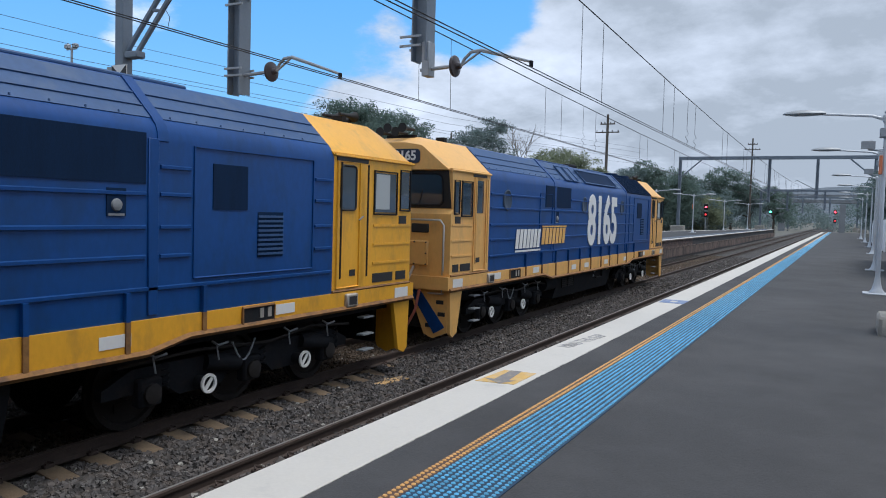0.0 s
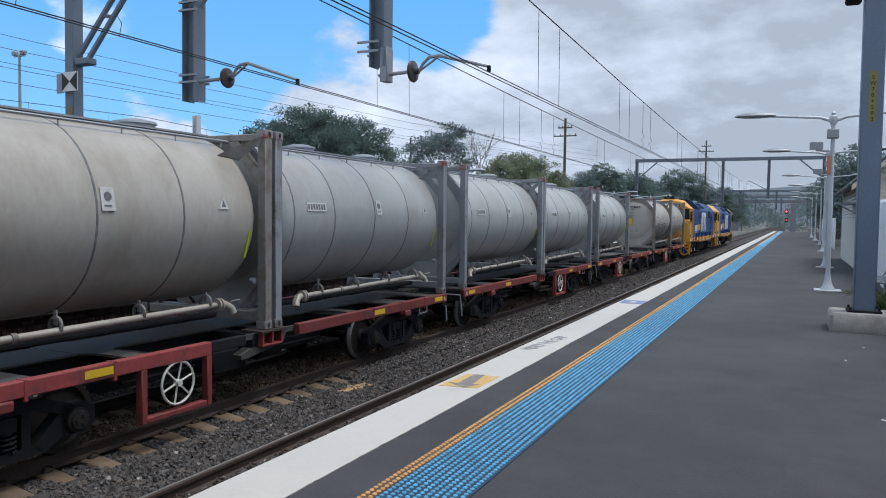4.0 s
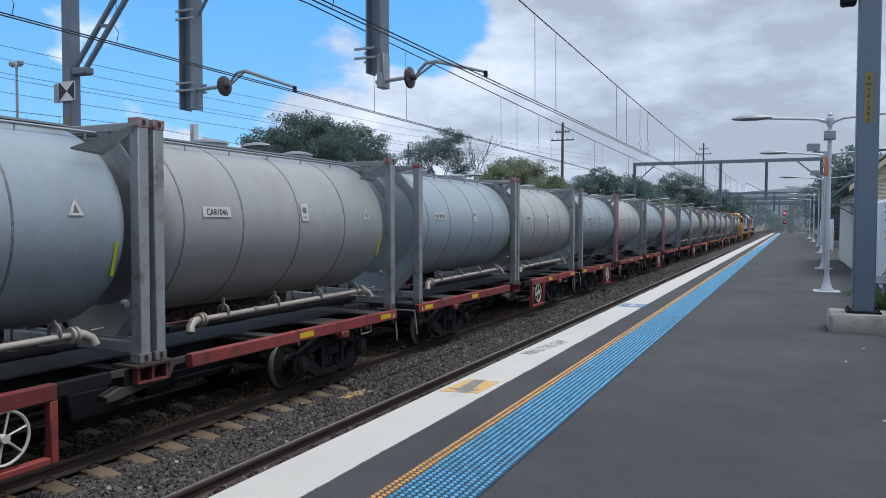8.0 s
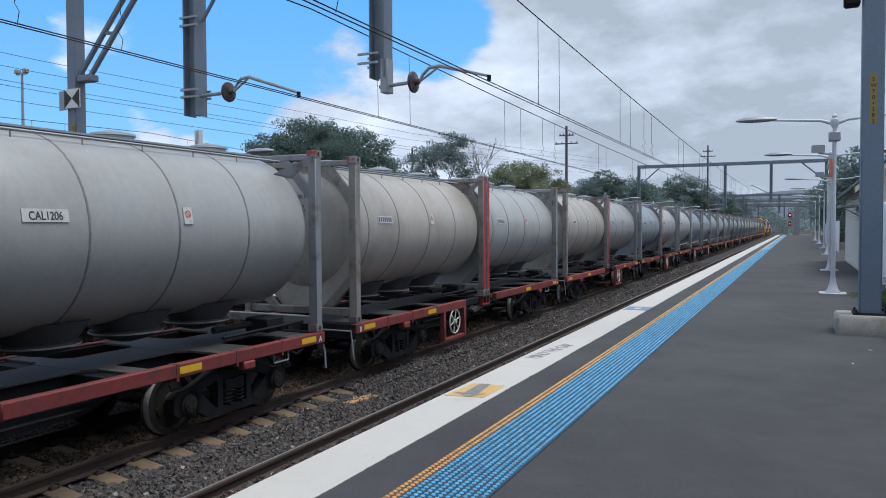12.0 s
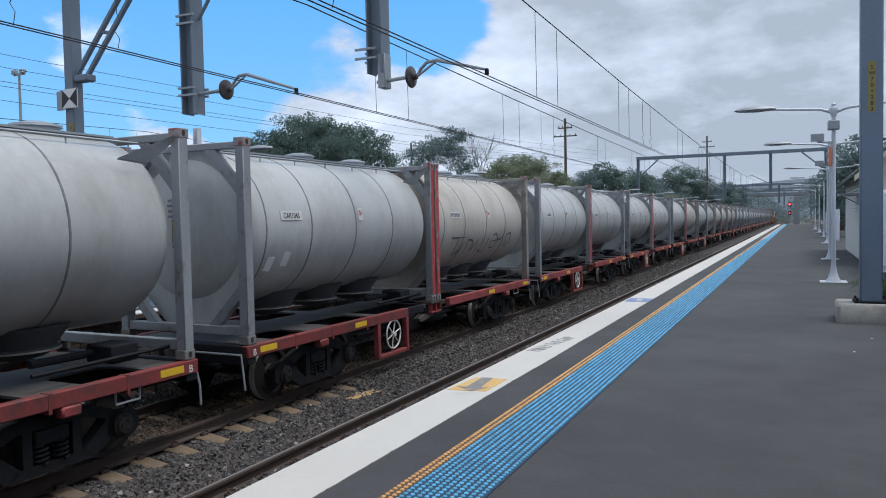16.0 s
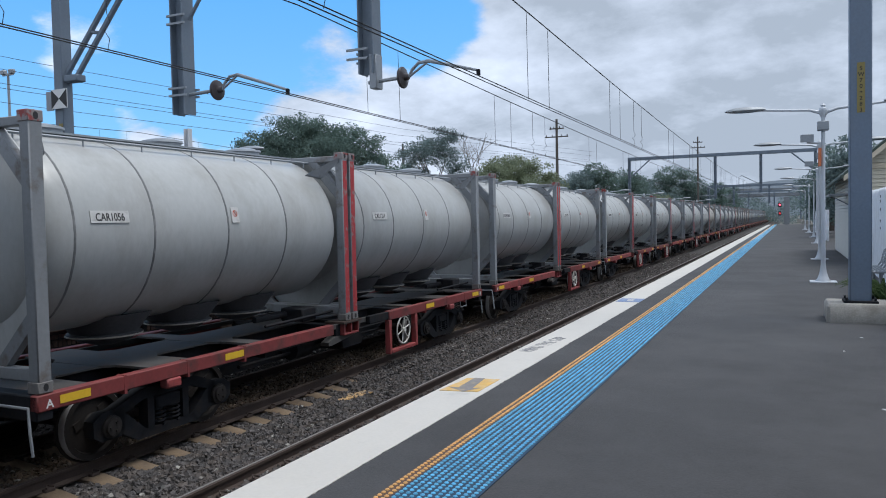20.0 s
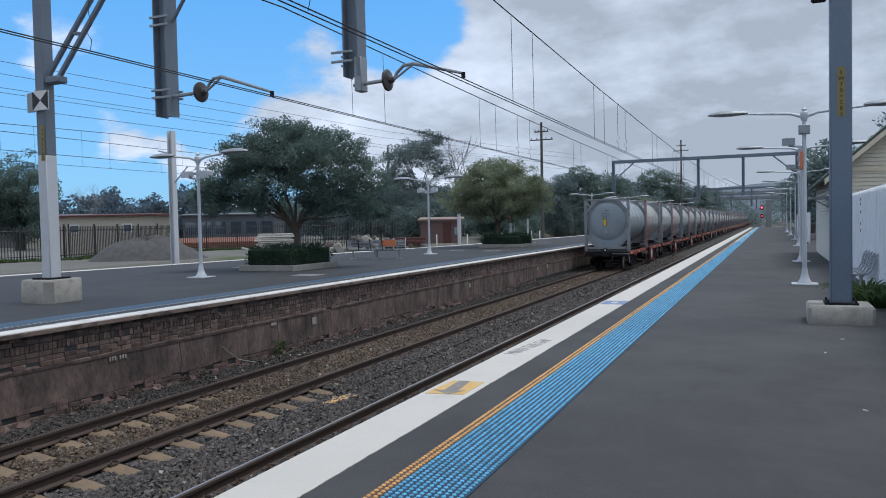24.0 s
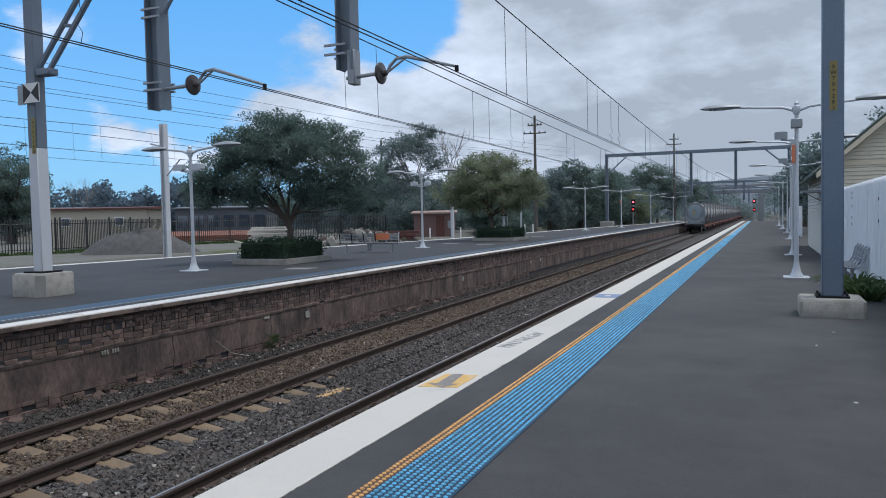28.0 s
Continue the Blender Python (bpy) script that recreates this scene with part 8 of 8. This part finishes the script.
for i, (x, y) in enumerate(((1.75, 17.2), (1.72, 16.5), (1.85, 15.8))):
    build_strappy_plant(x, y, 60, 0.85, i + 1, "clump of long arching green leaves by the fence")

# ---- the yard behind the island ----
GRAVEL = mat("grey_gravel", (0.078, 0.077, 0.078), 0.95, var=0.45, big=3, fine=14, bump=0.8, dist=0.04)
FENCE_BLACK = mat("black_fence_paint", (0.02, 0.022, 0.024), 0.6, var=0.1)
SLAB_PALE = mat("pale_slab_concrete", (0.52, 0.49, 0.44), 0.9, var=0.15, big=2, fine=30, rand=0.2)
CREAM_WALL = mat("cream_render", (0.45, 0.41, 0.335), 0.8, var=0.08)
RED_ROOF = mat("red_brown_trim", (0.10, 0.035, 0.03), 0.7, var=0.15)
BROWN_WALL = mat("brown_brick_wall", (0.155, 0.095, 0.088), 0.85, var=0.15, big=2, fine=30)
SHED_TRIM = mat("pale_brown_trim", (0.26, 0.185, 0.16), 0.8, var=0.15)
GREY_ROOF = mat("grey_sheet_roof", (0.16, 0.17, 0.18), 0.6, var=0.1)
ORANGE_CLAY = mat("orange_clay", (0.20, 0.085, 0.055), 0.9, var=0.15)
# Bridge grey lightened and blued to carry the haze before it.
BRIDGE_GREY = mat("haze_tinted_bridge_steel", (0.20, 0.215, 0.23), 0.8, var=0.2, big=0.4)
# Far walls: the haze in front of them is in this grey.
HAZE_WALL = mat("haze_tinted_wall", (0.115, 0.125, 0.142), 0.9, var=0.15, big=0.3)
YARD = -0.15


def build_yard():
    rng = np.random.default_rng(8)
    g = Geo()
    n, m = 34, 12
    for j in range(m + 1):
        for i in range(n):
            a = 2 * math.pi * i / n
            t = j / m
            g.v.append((3.5 * t * math.cos(a) * (1 + 0.08 * math.sin(3 * a)), 1.9 * t * math.sin(a) * (1 + 0.1 * math.cos(2 * a)), 1.32 * (1 - t ** 1.9) * (1 + 0.12 * math.sin(2 * a + 1)) + 0.12 * math.sin(7 * t * math.cos(a)) * (1 - t) + rng.uniform(-0.05, 0.05)))
    for j in range(m):
        for i in range(n):
            g.f.append((j * n + i, j * n + (i + 1) % n, (j + 1) * n + (i + 1) % n, (j + 1) * n + i))
    solid("gravel_heap", g, GRAVEL, "heap of grey gravel in front of the fence", "gravel heap", "stuff").matrix_basis = pose(-35.0, 34.6, YARD, 0, 0, 30)
    # black palisade fence
    f = thing("palisade_fence", "black steel palisade fence round the yard", "fence")
    pts = [(-46, 22), (-41.5, 34.5), (-44.5, 47), (-40, 54), (-34, 66)]
    rest = Geo()
    bar = Geo().box(-0.02, 0.02, -0.02, 0.02, 0.0, 2.15).mesh("bar", FENCE_BLACK)
    for (xa, ya), (xb, yb) in zip(pts, pts[1:]):
        L = math.hypot(xb - xa, yb - ya)
        k = int(L / 0.17)
        for i in range(k):
            t = i / k
            x, y = xa + (xb - xa) * t, ya + (yb - ya) * t
            if y < 47:
                part("bar", bar, FENCE_BLACK, f, at=(x, y, YARD))
            else:
                rest.box(x - 0.02, x + 0.02, y - 0.02, y + 0.02, YARD, YARD + 2.15)
        for i in range(int(L / 2.6) + 1):
            t = i * 2.6 / L
            part("post", Geo().box(-0.04, 0.04, -0.04, 0.04, 0, 2.3), FENCE_BLACK, f, at=(xa + (xb - xa) * t, ya + (yb - ya) * t, YARD))
        for z in (0.3, 1.9):
            part("rail", Geo().tube([(xa, ya, YARD + z), (xb, yb, YARD + z)], 0.028, 4), FENCE_BLACK, f)
    tagged(part("far_railing", rest, FENCE_BLACK, f, smooth=False), kind="stuff")

    def house(name, label, cx, cy, lx, ly, h, turn, wall, roofm, pitch=0.4, windows=2):
        b = thing(name, label, "building", pose(cx, cy, YARD, 0, 0, turn))
        w = part("wall", Geo().box(-lx, lx, -ly, ly, 0, h), wall, b, smooth=False)
        part("roof", Geo().prism([(-ly - 0.4, h), (ly + 0.4, h), (ly + 0.4, h + 0.12), (0, h + 0.12 + pitch), (-ly - 0.4, h + 0.12)], -lx - 0.4, lx + 0.4, "x"), roofm, b, smooth=False)
        for i in range(windows):
            x = -lx + 2 * lx * (i + 0.5) / windows
            u, z0 = (0.38, 0.56) if wall is CREAM_WALL else (0.66, 0.34)
            wf = part("window", Geo().box(x - u, x + u, -ly - 0.05, -ly, h * z0, h * 0.80), PLATE_WHITE if wall is CREAM_WALL else HAZE_WALL, b, smooth=False)
            part("pane", Geo().box(x - u + 0.08, x + u - 0.08, -ly - 0.07, -ly - 0.05, h * (z0 + 0.03), h * 0.77), WINDOW, wf, smooth=False)
        return b

    house("low_building", "low cream building with red-brown roof trim", -49.6, 45.4, 4.2, 2.0, 2.95, 24, CREAM_WALL, RED_ROOF, 0.12, 2)
    house("far_house", "distant house with a grey roof", -76, 63, 3.2, 3, 2.7, 24, CREAM_WALL, GREY_ROOF, 1.0, 2)
    house("far_house", "long distant grey building with dark openings", -57.8, 71, 5.2, 3, 3.3, 24, HAZE_WALL, HAZE_WALL, 0.2, 6)
    house("far_house", "distant dark house with a grey roof", -88, 60, 5, 3, 3.2, 24, HAZE_WALL, GREY_ROOF, 1.2, 2)
    sh = thing("brick_shed", "small brown brick shed with a flat roof", "shed", pose(-28.9, 65.6, YARD, 0, 0, 20))
    w = part("wall", Geo().box(-1.9, 1.9, -1.3, 1.3, 0, 2.15), BROWN_WALL, sh, smooth=False)
    part("roof", Geo().prism([(-1.6, 2.15), (1.6, 2.35), (1.6, 2.5), (-1.6, 2.3)], -2.15, 2.15, "x"), SHED_TRIM, sh, "pale brown flat roof")
    part("door", Geo().box(0.2, 1.0, -1.33, -1.3, 0, 1.95), RED_ROOF, sh, "dark brown door")
    part("meter_box", Geo().box(1.3, 1.65, -1.42, -1.3, 0.8, 1.5, 0.02), GALV, sh)
    fm = thing("floodlight_mast", "tall slim mast with two flood lights", "floodlight", (-98.6, 70, -0.15))
    part("pole", Geo().tube([(0, 0, 0), (0, 0, 23.6)], [0.28, 0.16], 10), GALV, fm)
    part("crossbar", Geo().box(-1.1, 1.1, -0.1, 0.1, 23.3, 23.5), GALV, fm)
    for s in (-0.85, 0.85):
        part("flood_light", Geo().box(s - 0.42, s + 0.42, -0.35, 0.25, 23.5, 24.1, 0.08), GALV, fm, "grey flood light")
    # stacked slabs, beams, rubble
    st = thing("slab_stack", "stack of pale concrete slabs", "slab stack", pose(-32.8, 44.6, YARD, 0, 0, 28))
    for i in range(10):
        part("slab", Geo().box(-1.3 + rnd(-0.2, 0.2), 1.3 + rnd(-0.2, 0.2), -0.6, 0.6, 0.14 * i, 0.14 * i + 0.115, 0.01), SLAB_PALE, st, at=pose(rnd(-0.15, 0.15), rnd(-0.1, 0.1), 0, 0, 0, rnd(-5, 5)))
    part("slab", Geo().box(-0.9, 0.9, -0.4, 0.4, 0, 0.11, 0.01), SLAB_PALE, st, at=pose(-1.4, -0.8, 0.1, 0, 18, 10))
    rb = thing("rubble_heap", "heap of broken timber, soil and stones", "rubble", pose(-29.5, 52, YARD, 0, 0, 10))
    for i in range(46):
        a, r = rnd(0, 6.28), rnd(0, 1)
        s = rnd(0.15, 0.5)
        part("lump", Geo().box(-s, s, -s * 0.7, s * 0.7, -s * 0.5, s * 0.5, s * 0.2), random.choice((CONCRETE, BARK, GRAVEL, mat_wood)), rb, at=pose(4.2 * r * math.cos(a), 1.6 * r * math.sin(a), max(0.05, 0.75 * (1 - r)), rnd(0, 90), rnd(0, 90), rnd(0, 90)))
    bm_ = thing("beam_pile", "rusty brown beams lying in the yard", "beams", pose(-30.2, 57, YARD, 0, 0, 12))
    for i in range(5):
        part("beam", Geo().box(-3.0, 3.0, -0.14, 0.14, 0.25 * (i // 2), 0.25 * (i // 2) + 0.24, 0.02), RED_ROOF, bm_, at=pose(rnd(-0.4, 0.4), 0.32 * (i % 2), 0, 0, 0, rnd(-3, 3)))
    ct = thing("clay_court", "strip of orange clay ground behind the fence", "court", kind="structure")
    part("surface", Geo().add([(-56, 50, YARD + 0.55), (-44, 58, YARD + 0.55), (-47, 64, YARD + 0.9), (-60, 56, YARD + 0.9), (-56, 50, YARD - 0.2), (-44, 58, YARD - 0.2)], [(0, 1, 2, 3), (0, 4, 5, 1)]), ORANGE_CLAY, ct, smooth=False)
    bl = Geo().lathe([(0.06, 0), (0.06, 0.85), (0.03, 0.9)], 8).mesh("bollard", PLATE_WHITE)
    for i, (x, y) in enumerate(((-27.0, 60.2), (-24.6, 61.5), (-22.4, 64.5), (-24.9, 74), (-23.4, 77), (-22.8, 78))):
        tagged(new("bollard", bl), "short white post at the yard's edge", "bollard", "yard bollards").matrix_basis = Matrix.Translation((x, y, YARD))
    br = thing("far_bridge", "grey overbridge across the tracks far off", "bridge", (-6, 246, 0))
    part("deck", Geo().box(-16, 16, -3, 3, 7.2, 8.1), BRIDGE_GREY, br, smooth=False)
    part("parapet", Geo().box(-16, 16, -3.1, -2.9, 8.5, 9.6), BRIDGE_GREY, br, smooth=False)
    for x in (-10.5, 5.5):
        part("pier", Geo().box(x - 0.8, x + 0.8, -3, 3, -1.3, 6.9), BRIDGE_GREY, br, smooth=False)
    for i in range(17):
        part("baluster", Geo().box(-16 + 2 * i - 0.08, -16 + 2 * i + 0.08, -3.15, -3.1, 8.1, 9.9), BRIDGE_GREY, br, smooth=False)


build_yard()

# ---- trees ----
make_tree("dense dark green tree growing out of the planter", (-15.31, 22.0, FAR_Z + 0.16), 1.4, 0.115, [(-0.16, -0.12, 3.44, 2.4, 2.4, 1.37), (-2.0, -1.4, 2.88, 1.08, 1.08, 0.94), (1.76, 1.2, 3.01, 1.2, 1.2, 1.15), (-0.16, 0.0, 4.34, 1.68, 1.68, 0.77), (1.28, 0.88, 3.91, 1.2, 1.2, 0.9), (-1.44, -1.0, 3.74, 1.04, 1.04, 0.85), (-1.04, -0.8, 2.24, 1.04, 1.04, 0.51), (0.88, 0.56, 2.16, 1.12, 1.12, 0.56), (-2.24, -1.6, 2.11, 0.8, 0.8, 0.6), (1.92, 1.32, 2.11, 0.88, 0.88, 0.6)], 700, 115, 0.088, 0.33, LEAF_DARK, 11, limbs=15)
make_tree("tall open gum tree with a flat-topped crown", (-38.6, 81.7, YARD), 6.0, 0.3, [(-1.0, -0.6, 10.2, 4.0, 4.0, 1.8), (1.2, 0.8, 11.8, 2.6, 2.6, 1.5), (-2.8, -1.6, 8.0, 2.4, 2.4, 1.4), (2.0, 1.2, 8.4, 2.2, 2.2, 1.2), (0, 0, 5.5, 4.0, 4.0, 1.8)], 330, 70, 0.22, 0.7, LEAF_GREY, 12, GREY_BARK, 16)
make_tree("rounded olive-green tree growing out of the planter", (-15.17, 42.9, FAR_Z + 0.16), 1.4, 0.13, [(0.0, 0.0, 3.27, 2.94, 2.94, 1.86), (-1.72, -0.74, 2.73, 1.72, 1.72, 1.2), (1.72, 0.74, 2.85, 1.72, 1.72, 1.32), (0.0, 0.0, 4.41, 1.84, 1.84, 0.84)], 520, 100, 0.115, 0.39, LEAF_OLIVE, 13, limbs=14)
make_tree("dark tree at the yard's edge", (-69.5, 52, YARD), 2.4, 0.4, [(0, 0, 6.0, 3.6, 3.6, 4.0), (-2, -1, 4.2, 3.4, 3.4, 2.8), (0.8, 0.4, 2.6, 3.2, 3.2, 1.8)], 480, 80, 0.24, 0.75, LEAF_DARK, 14)
for i, (x, y, h, r, lf) in enumerate(((-47, 92, 9.5, 5.0, LEAF_DARK), (-41, 95, 8.0, 4.6, LEAF_GREY), (-33, 99, 8.0, 4.5, LEAF_DARK), (-28.5, 106, 9.6, 4.6, LEAF_GREY), (-24.6, 109, 10.8, 4.2, LEAF_DARK), (-21.6, 112, 9.2, 3.6, LEAF_DARK),
                                      (-29, 150, 11.2, 5.0, LEAF_GREY), (-24, 154, 12.6, 4.6, LEAF_DARK), (-19.6, 156, 13.0, 4.6, LEAF_DARK), (-16.4, 158, 10.5, 3.6, LEAF_GREY), (-20.5, 130, 6.5, 3.6, LEAF_OLIVE), (-24, 128, 8, 4, LEAF_GREY),
                                      (-56, 88, 8.6, 5, LEAF_GREY), (-14.5, 190, 11, 5, LEAF_DARK), (-40, 120, 10, 6, LEAF_DARK), (-34, 128, 10, 6, LEAF_GREY), (-58, 78, 6.0, 4.5, LEAF_DARK), (-36, 78, 5.5, 4, LEAF_GREY), (-30, 84, 5.0, 4, LEAF_DARK))):
    make_tree("dark green tree in the belt beyond the yard", (x, y, -0.9), h * 0.35, 0.28, [(0, 0, h * 0.62, r, r, h * 0.36), (rnd(-1, 1) * r * 0.5, 0, h * 0.80, r * 0.6, r * 0.6, h * 0.2), (rnd(-1, 1) * r * 0.7, rnd(-1, 1), h * 0.38, r * 0.8, r * 0.8, h * 0.3)], 170, 70, 0.30, 0.95, lf, 20 + i, limbs=6)
for i, (x, y, h, r) in enumerate(((4.4, 62, 7.6, 2.6), (5.2, 72, 8.8, 3.0), (3.9, 84, 8.6, 2.6), (4.6, 98, 9.0, 3.2), (4.2, 120, 9.0, 3.4), (5.0, 145, 10, 4), (7.5, 52, 8.0, 3.0), (9.5, 44, 9.0, 3.2))):
    make_tree("dark green tree behind the near platform", (x, y, -0.2), h * 0.3, 0.2, [(0, 0, h * 0.58, r, r, h * 0.4), (0.3, 0.5, h * 0.3, r * 0.8, r * 0.8, h * 0.26)], 130, 46, 0.30, 0.7, LEAF_DARK if i % 2 else LEAF_GREY, 60 + i, limbs=8)


def bare_tree(base, h, seed, label):
    rng = np.random.default_rng(seed)
    t = thing("bare_tree", label, "tree", base)
    g = Geo()

    def grow(p, d, l, r, depth):
        q = p + d * l
        g.tube([p, p.lerp(q, 0.5) + Vector(rng.normal(size=3) * l * 0.05), q], [r, r * 0.85, r * 0.68], 5, False)
        if depth:
            for _ in range(3 if depth > 1 else 2):
                nd = (d + Vector(rng.normal(size=3) * 0.48)).normalized()
                grow(q, (nd + Vector((0, 0, 0.25))).normalized(), l * rng.uniform(0.6, 0.8), r * 0.58, depth - 1)

    grow(Vector((0, 0, 0)), Vector((0, 0, 1)), h * 0.34, 0.16 if h > 12 else 0.055, 4)
    tagged(part("branch_work", g, GREY_BARK, t, "bare pale branches"), kind="stuff")


bare_tree((-37.2, 88.2, YARD), 13.5, 5, "leafless pale tree beside the gum")
bare_tree((-75, 66, YARD), 7.5, 6, "leafless tree far behind the yard")
bare_tree((-72, 62, YARD), 7.5, 16, "leafless tree among the far houses")
bare_tree((-66, 76, YARD), 8.5, 7, "leafless slender tree far behind the yard")


def build_far_woods():
    rng = np.random.default_rng(17)
    cl = []
    for i in range(1500):
        a = rng.uniform(radians(16), radians(62))
        d = rng.uniform(140, 190)
        x, y = -d * math.sin(a), d * math.cos(a)
        h = 6.5 + 1.5 * math.sin(a * 41) + 1.5 * math.sin(a * 97 + 1)
        cl.append((x, y, rng.uniform(-1, h)))
    for i in range(620):
        a, d = rng.uniform(radians(39), radians(60)), rng.uniform(104, 120)
        h = 5.4 + 0.9 * math.sin(a * 61) + 0.7 * math.sin(a * 143 + 2)
        cl.append((-d * math.sin(a), d * math.cos(a), rng.uniform(-1, h)))
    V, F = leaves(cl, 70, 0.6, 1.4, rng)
    tagged(new("far_woods", leaf_mesh("far_woods", V, F, LEAF_FAR)), "belt of distant haze-tinted woods along the horizon", "woods", kind="stuff")
    cl = []
    for i in range(900):
        t = rng.random()
        x, y = -52 + 34 * t + rng.normal() * 1.6, 84 + 54 * t + rng.normal() * 1.2
        cl.append((x, y, rng.uniform(-0.5, 5.2 + 1.2 * math.sin(t * 23) + 0.9 * math.sin(t * 61))))
    V, F = leaves(cl, 90, 0.34, 1.1, rng)
    tagged(new("tree_belt", leaf_mesh("tree_belt", V, F, LEAF_GREY)), "dense belt of dark scrub and young trees behind the yard", "scrub", kind="stuff")
    cl = []
    for i in range(500):
        x, y = rng.uniform(-70, 60), rng.uniform(262, 330)
        cl.append((x, y, rng.uniform(-1, 8 + 3 * math.sin(x * 0.3))))
    V, F = leaves(cl, 60, 0.7, 2.4, rng)
    tagged(new("far_woods", leaf_mesh("far_woods", V, F, LEAF_GREY)), "woods closing the view past the bridge", "woods", kind="stuff")
    g = Geo()
    n = 40
    for j, (d, hh) in enumerate(((1300, -5), (1600, 1.0), (1900, 0.6))):
        for i in range(n + 1):
            x = -1600 + 80 * i
            z = -5 if j == 0 else (52 + 24 * math.exp(-((x + 20) / 160) ** 2) + 8 * math.sin(i * 0.9) - 0.012 * abs(x)) * hh
            g.v.append((x, d, z))
    for j in range(2):
        for i in range(n):
            a = j * (n + 1) + i
            g.f.append((a, a + 1, a + n + 2, a + n + 1))
    # The hill colour itself carries the haze.
    solid("far_hills", g, mat("haze_tinted_hill", (0.10, 0.125, 0.15), 1.0, var=0.15, big=0.01, fine=0.1), "low hills on the horizon, coloured blue-grey for haze", "hills", "structure")


build_far_woods()
rng = np.random.default_rng(31)
cl = []
for (xa, ya), (xb, yb) in (((-46, 22), (-41.5, 34.5)), ((-41.5, 34.5), (-44.5, 47)), ((-44.5, 47), (-40, 54))):
    for i in range(150):
        t = rng.random()
        cl.append((xa + (xb - xa) * t + rng.normal() * 0.5 + 0.4, ya + (yb - ya) * t, YARD + rng.uniform(0.0, 0.12)))
V, F = leaves(cl, 22, 0.16, 0.35, rng, -0.8, 0.4)
tagged(new("grass_strip", leaf_mesh("grass_strip", V, F, LEAF_MID)), "uneven strip of green grass along the yard fence", "grass", kind="stuff")

# ---- small things on the tracks and platform ----
mk = thing("yellow_mark", "chipped yellow paint on a stone slab in the ballast", "painted slab", (-6.60, 10.62, -1.196))
part("slab", Geo().prism([(-0.12, -0.40), (0.05, -0.36), (0.06, -0.12), (0.15, -0.02), (0.10, 0.16), (0.17, 0.34), (0.05, 0.28), (-0.02, 0.42), (-0.08, 0.16), (-0.19, 0.08), (-0.09, -0.08)], 0.0, 0.022, "z"), CHIPPED_YELLOW, mk)
g = Geo().tube([(-10.19, 12.0, -0.70), (-10.12, 12.1, -0.82), (-10.06, 12.35, -1.02), (-10.0, 12.8, -1.15)], 0.011, 6)
solid("loose_cable", g, CONCRETE, "loose pale cable hanging from the platform wall", "cable")
rng = np.random.default_rng(2)
V, F = leaves([(-10.05 + rng.uniform(-0.06, 0.08), 13.7 + rng.uniform(-0.16, 0.16), -1.1 + rng.uniform(0, 0.28)) for _ in range(12)], 8, 0.08, 0.09, rng)
tagged(new("weed", leaf_mesh("weed", V, F, LEAF_MID)), "small green weed at the foot of the wall", "weed", kind="stuff")
cl = []
for yy in (8.35, 8.5, 9.3, 9.45, 9.6, 10.75, 10.95, 11.3, 12.6, 14.9, 16.4, 17.2, 19.1, 20.0, 22.5):
    cl += [(-10.10 + rng.uniform(-0.06, 0.06), yy + rng.uniform(-0.1, 0.1), -1.13 + rng.uniform(0, 0.07)) for _ in range(5)]
V, F = leaves(cl, 12, 0.05, 0.06, rng)
tagged(new("dead_weeds", leaf_mesh("dead_weeds", V, F, BARK)), "dark withered weeds along the foot of the wall", "weeds", kind="stuff")
for x, y in ((0.62, 10.4), (0.9, 11.6), (0.75, 7.4)):
    tagged(new("leaf_litter", Geo().box(-0.01, 0.01, -0.02, 0.02, 0, 0.005).mesh("leaf_litter", PLATE_WHITE)), "small pale scrap lying on the asphalt", "litter").matrix_basis = pose(x, y, 0.0, 0, 0, x * 300)


# ---- motion ----
def train_front(t):
    """Where the first wagon's front end stands along the track, in metres."""
    return -9.416 + 16.081 * t - 0.01456 * t * t + 0.000171 * t ** 3


def motions():
    times = [0.0, 3.5, 7.0, 10.5, 14.0, 17.5, 21.0, 24.5, 28.0]
    for ob, back, high in MOVING:
        walk(ob, [(t, pose(X0, train_front(t) + back, RAIL_Z + RIDE + high)) for t in times])
    # wheels roll without slipping; wheelsets on the same seat share one set of keys
    shared = {}
    for ob, _, _ in MOVING:
        for b in ob.children_recursive:
            if not b.name.startswith("wheelset"):
                continue
            y, z = round(b.location.y, 2), round(b.location.z, 2)
            if (y, z) not in shared:
                rows = []
                for f in range(0, 28 * FPS + 1):
                    t = f / FPS
                    rows.append((t, pose(0, y, z, -math.degrees((train_front(t) - train_front(0)) / z) % 360)))
                walk(b, rows)
                shared[y, z] = b
            else:
                src = shared[y, z].animation_data
                b.rotation_mode = "QUATERNION"
                b.animation_data_create()
                b.animation_data.action = src.action
                b.animation_data.action_slot = src.action_slot


motions()
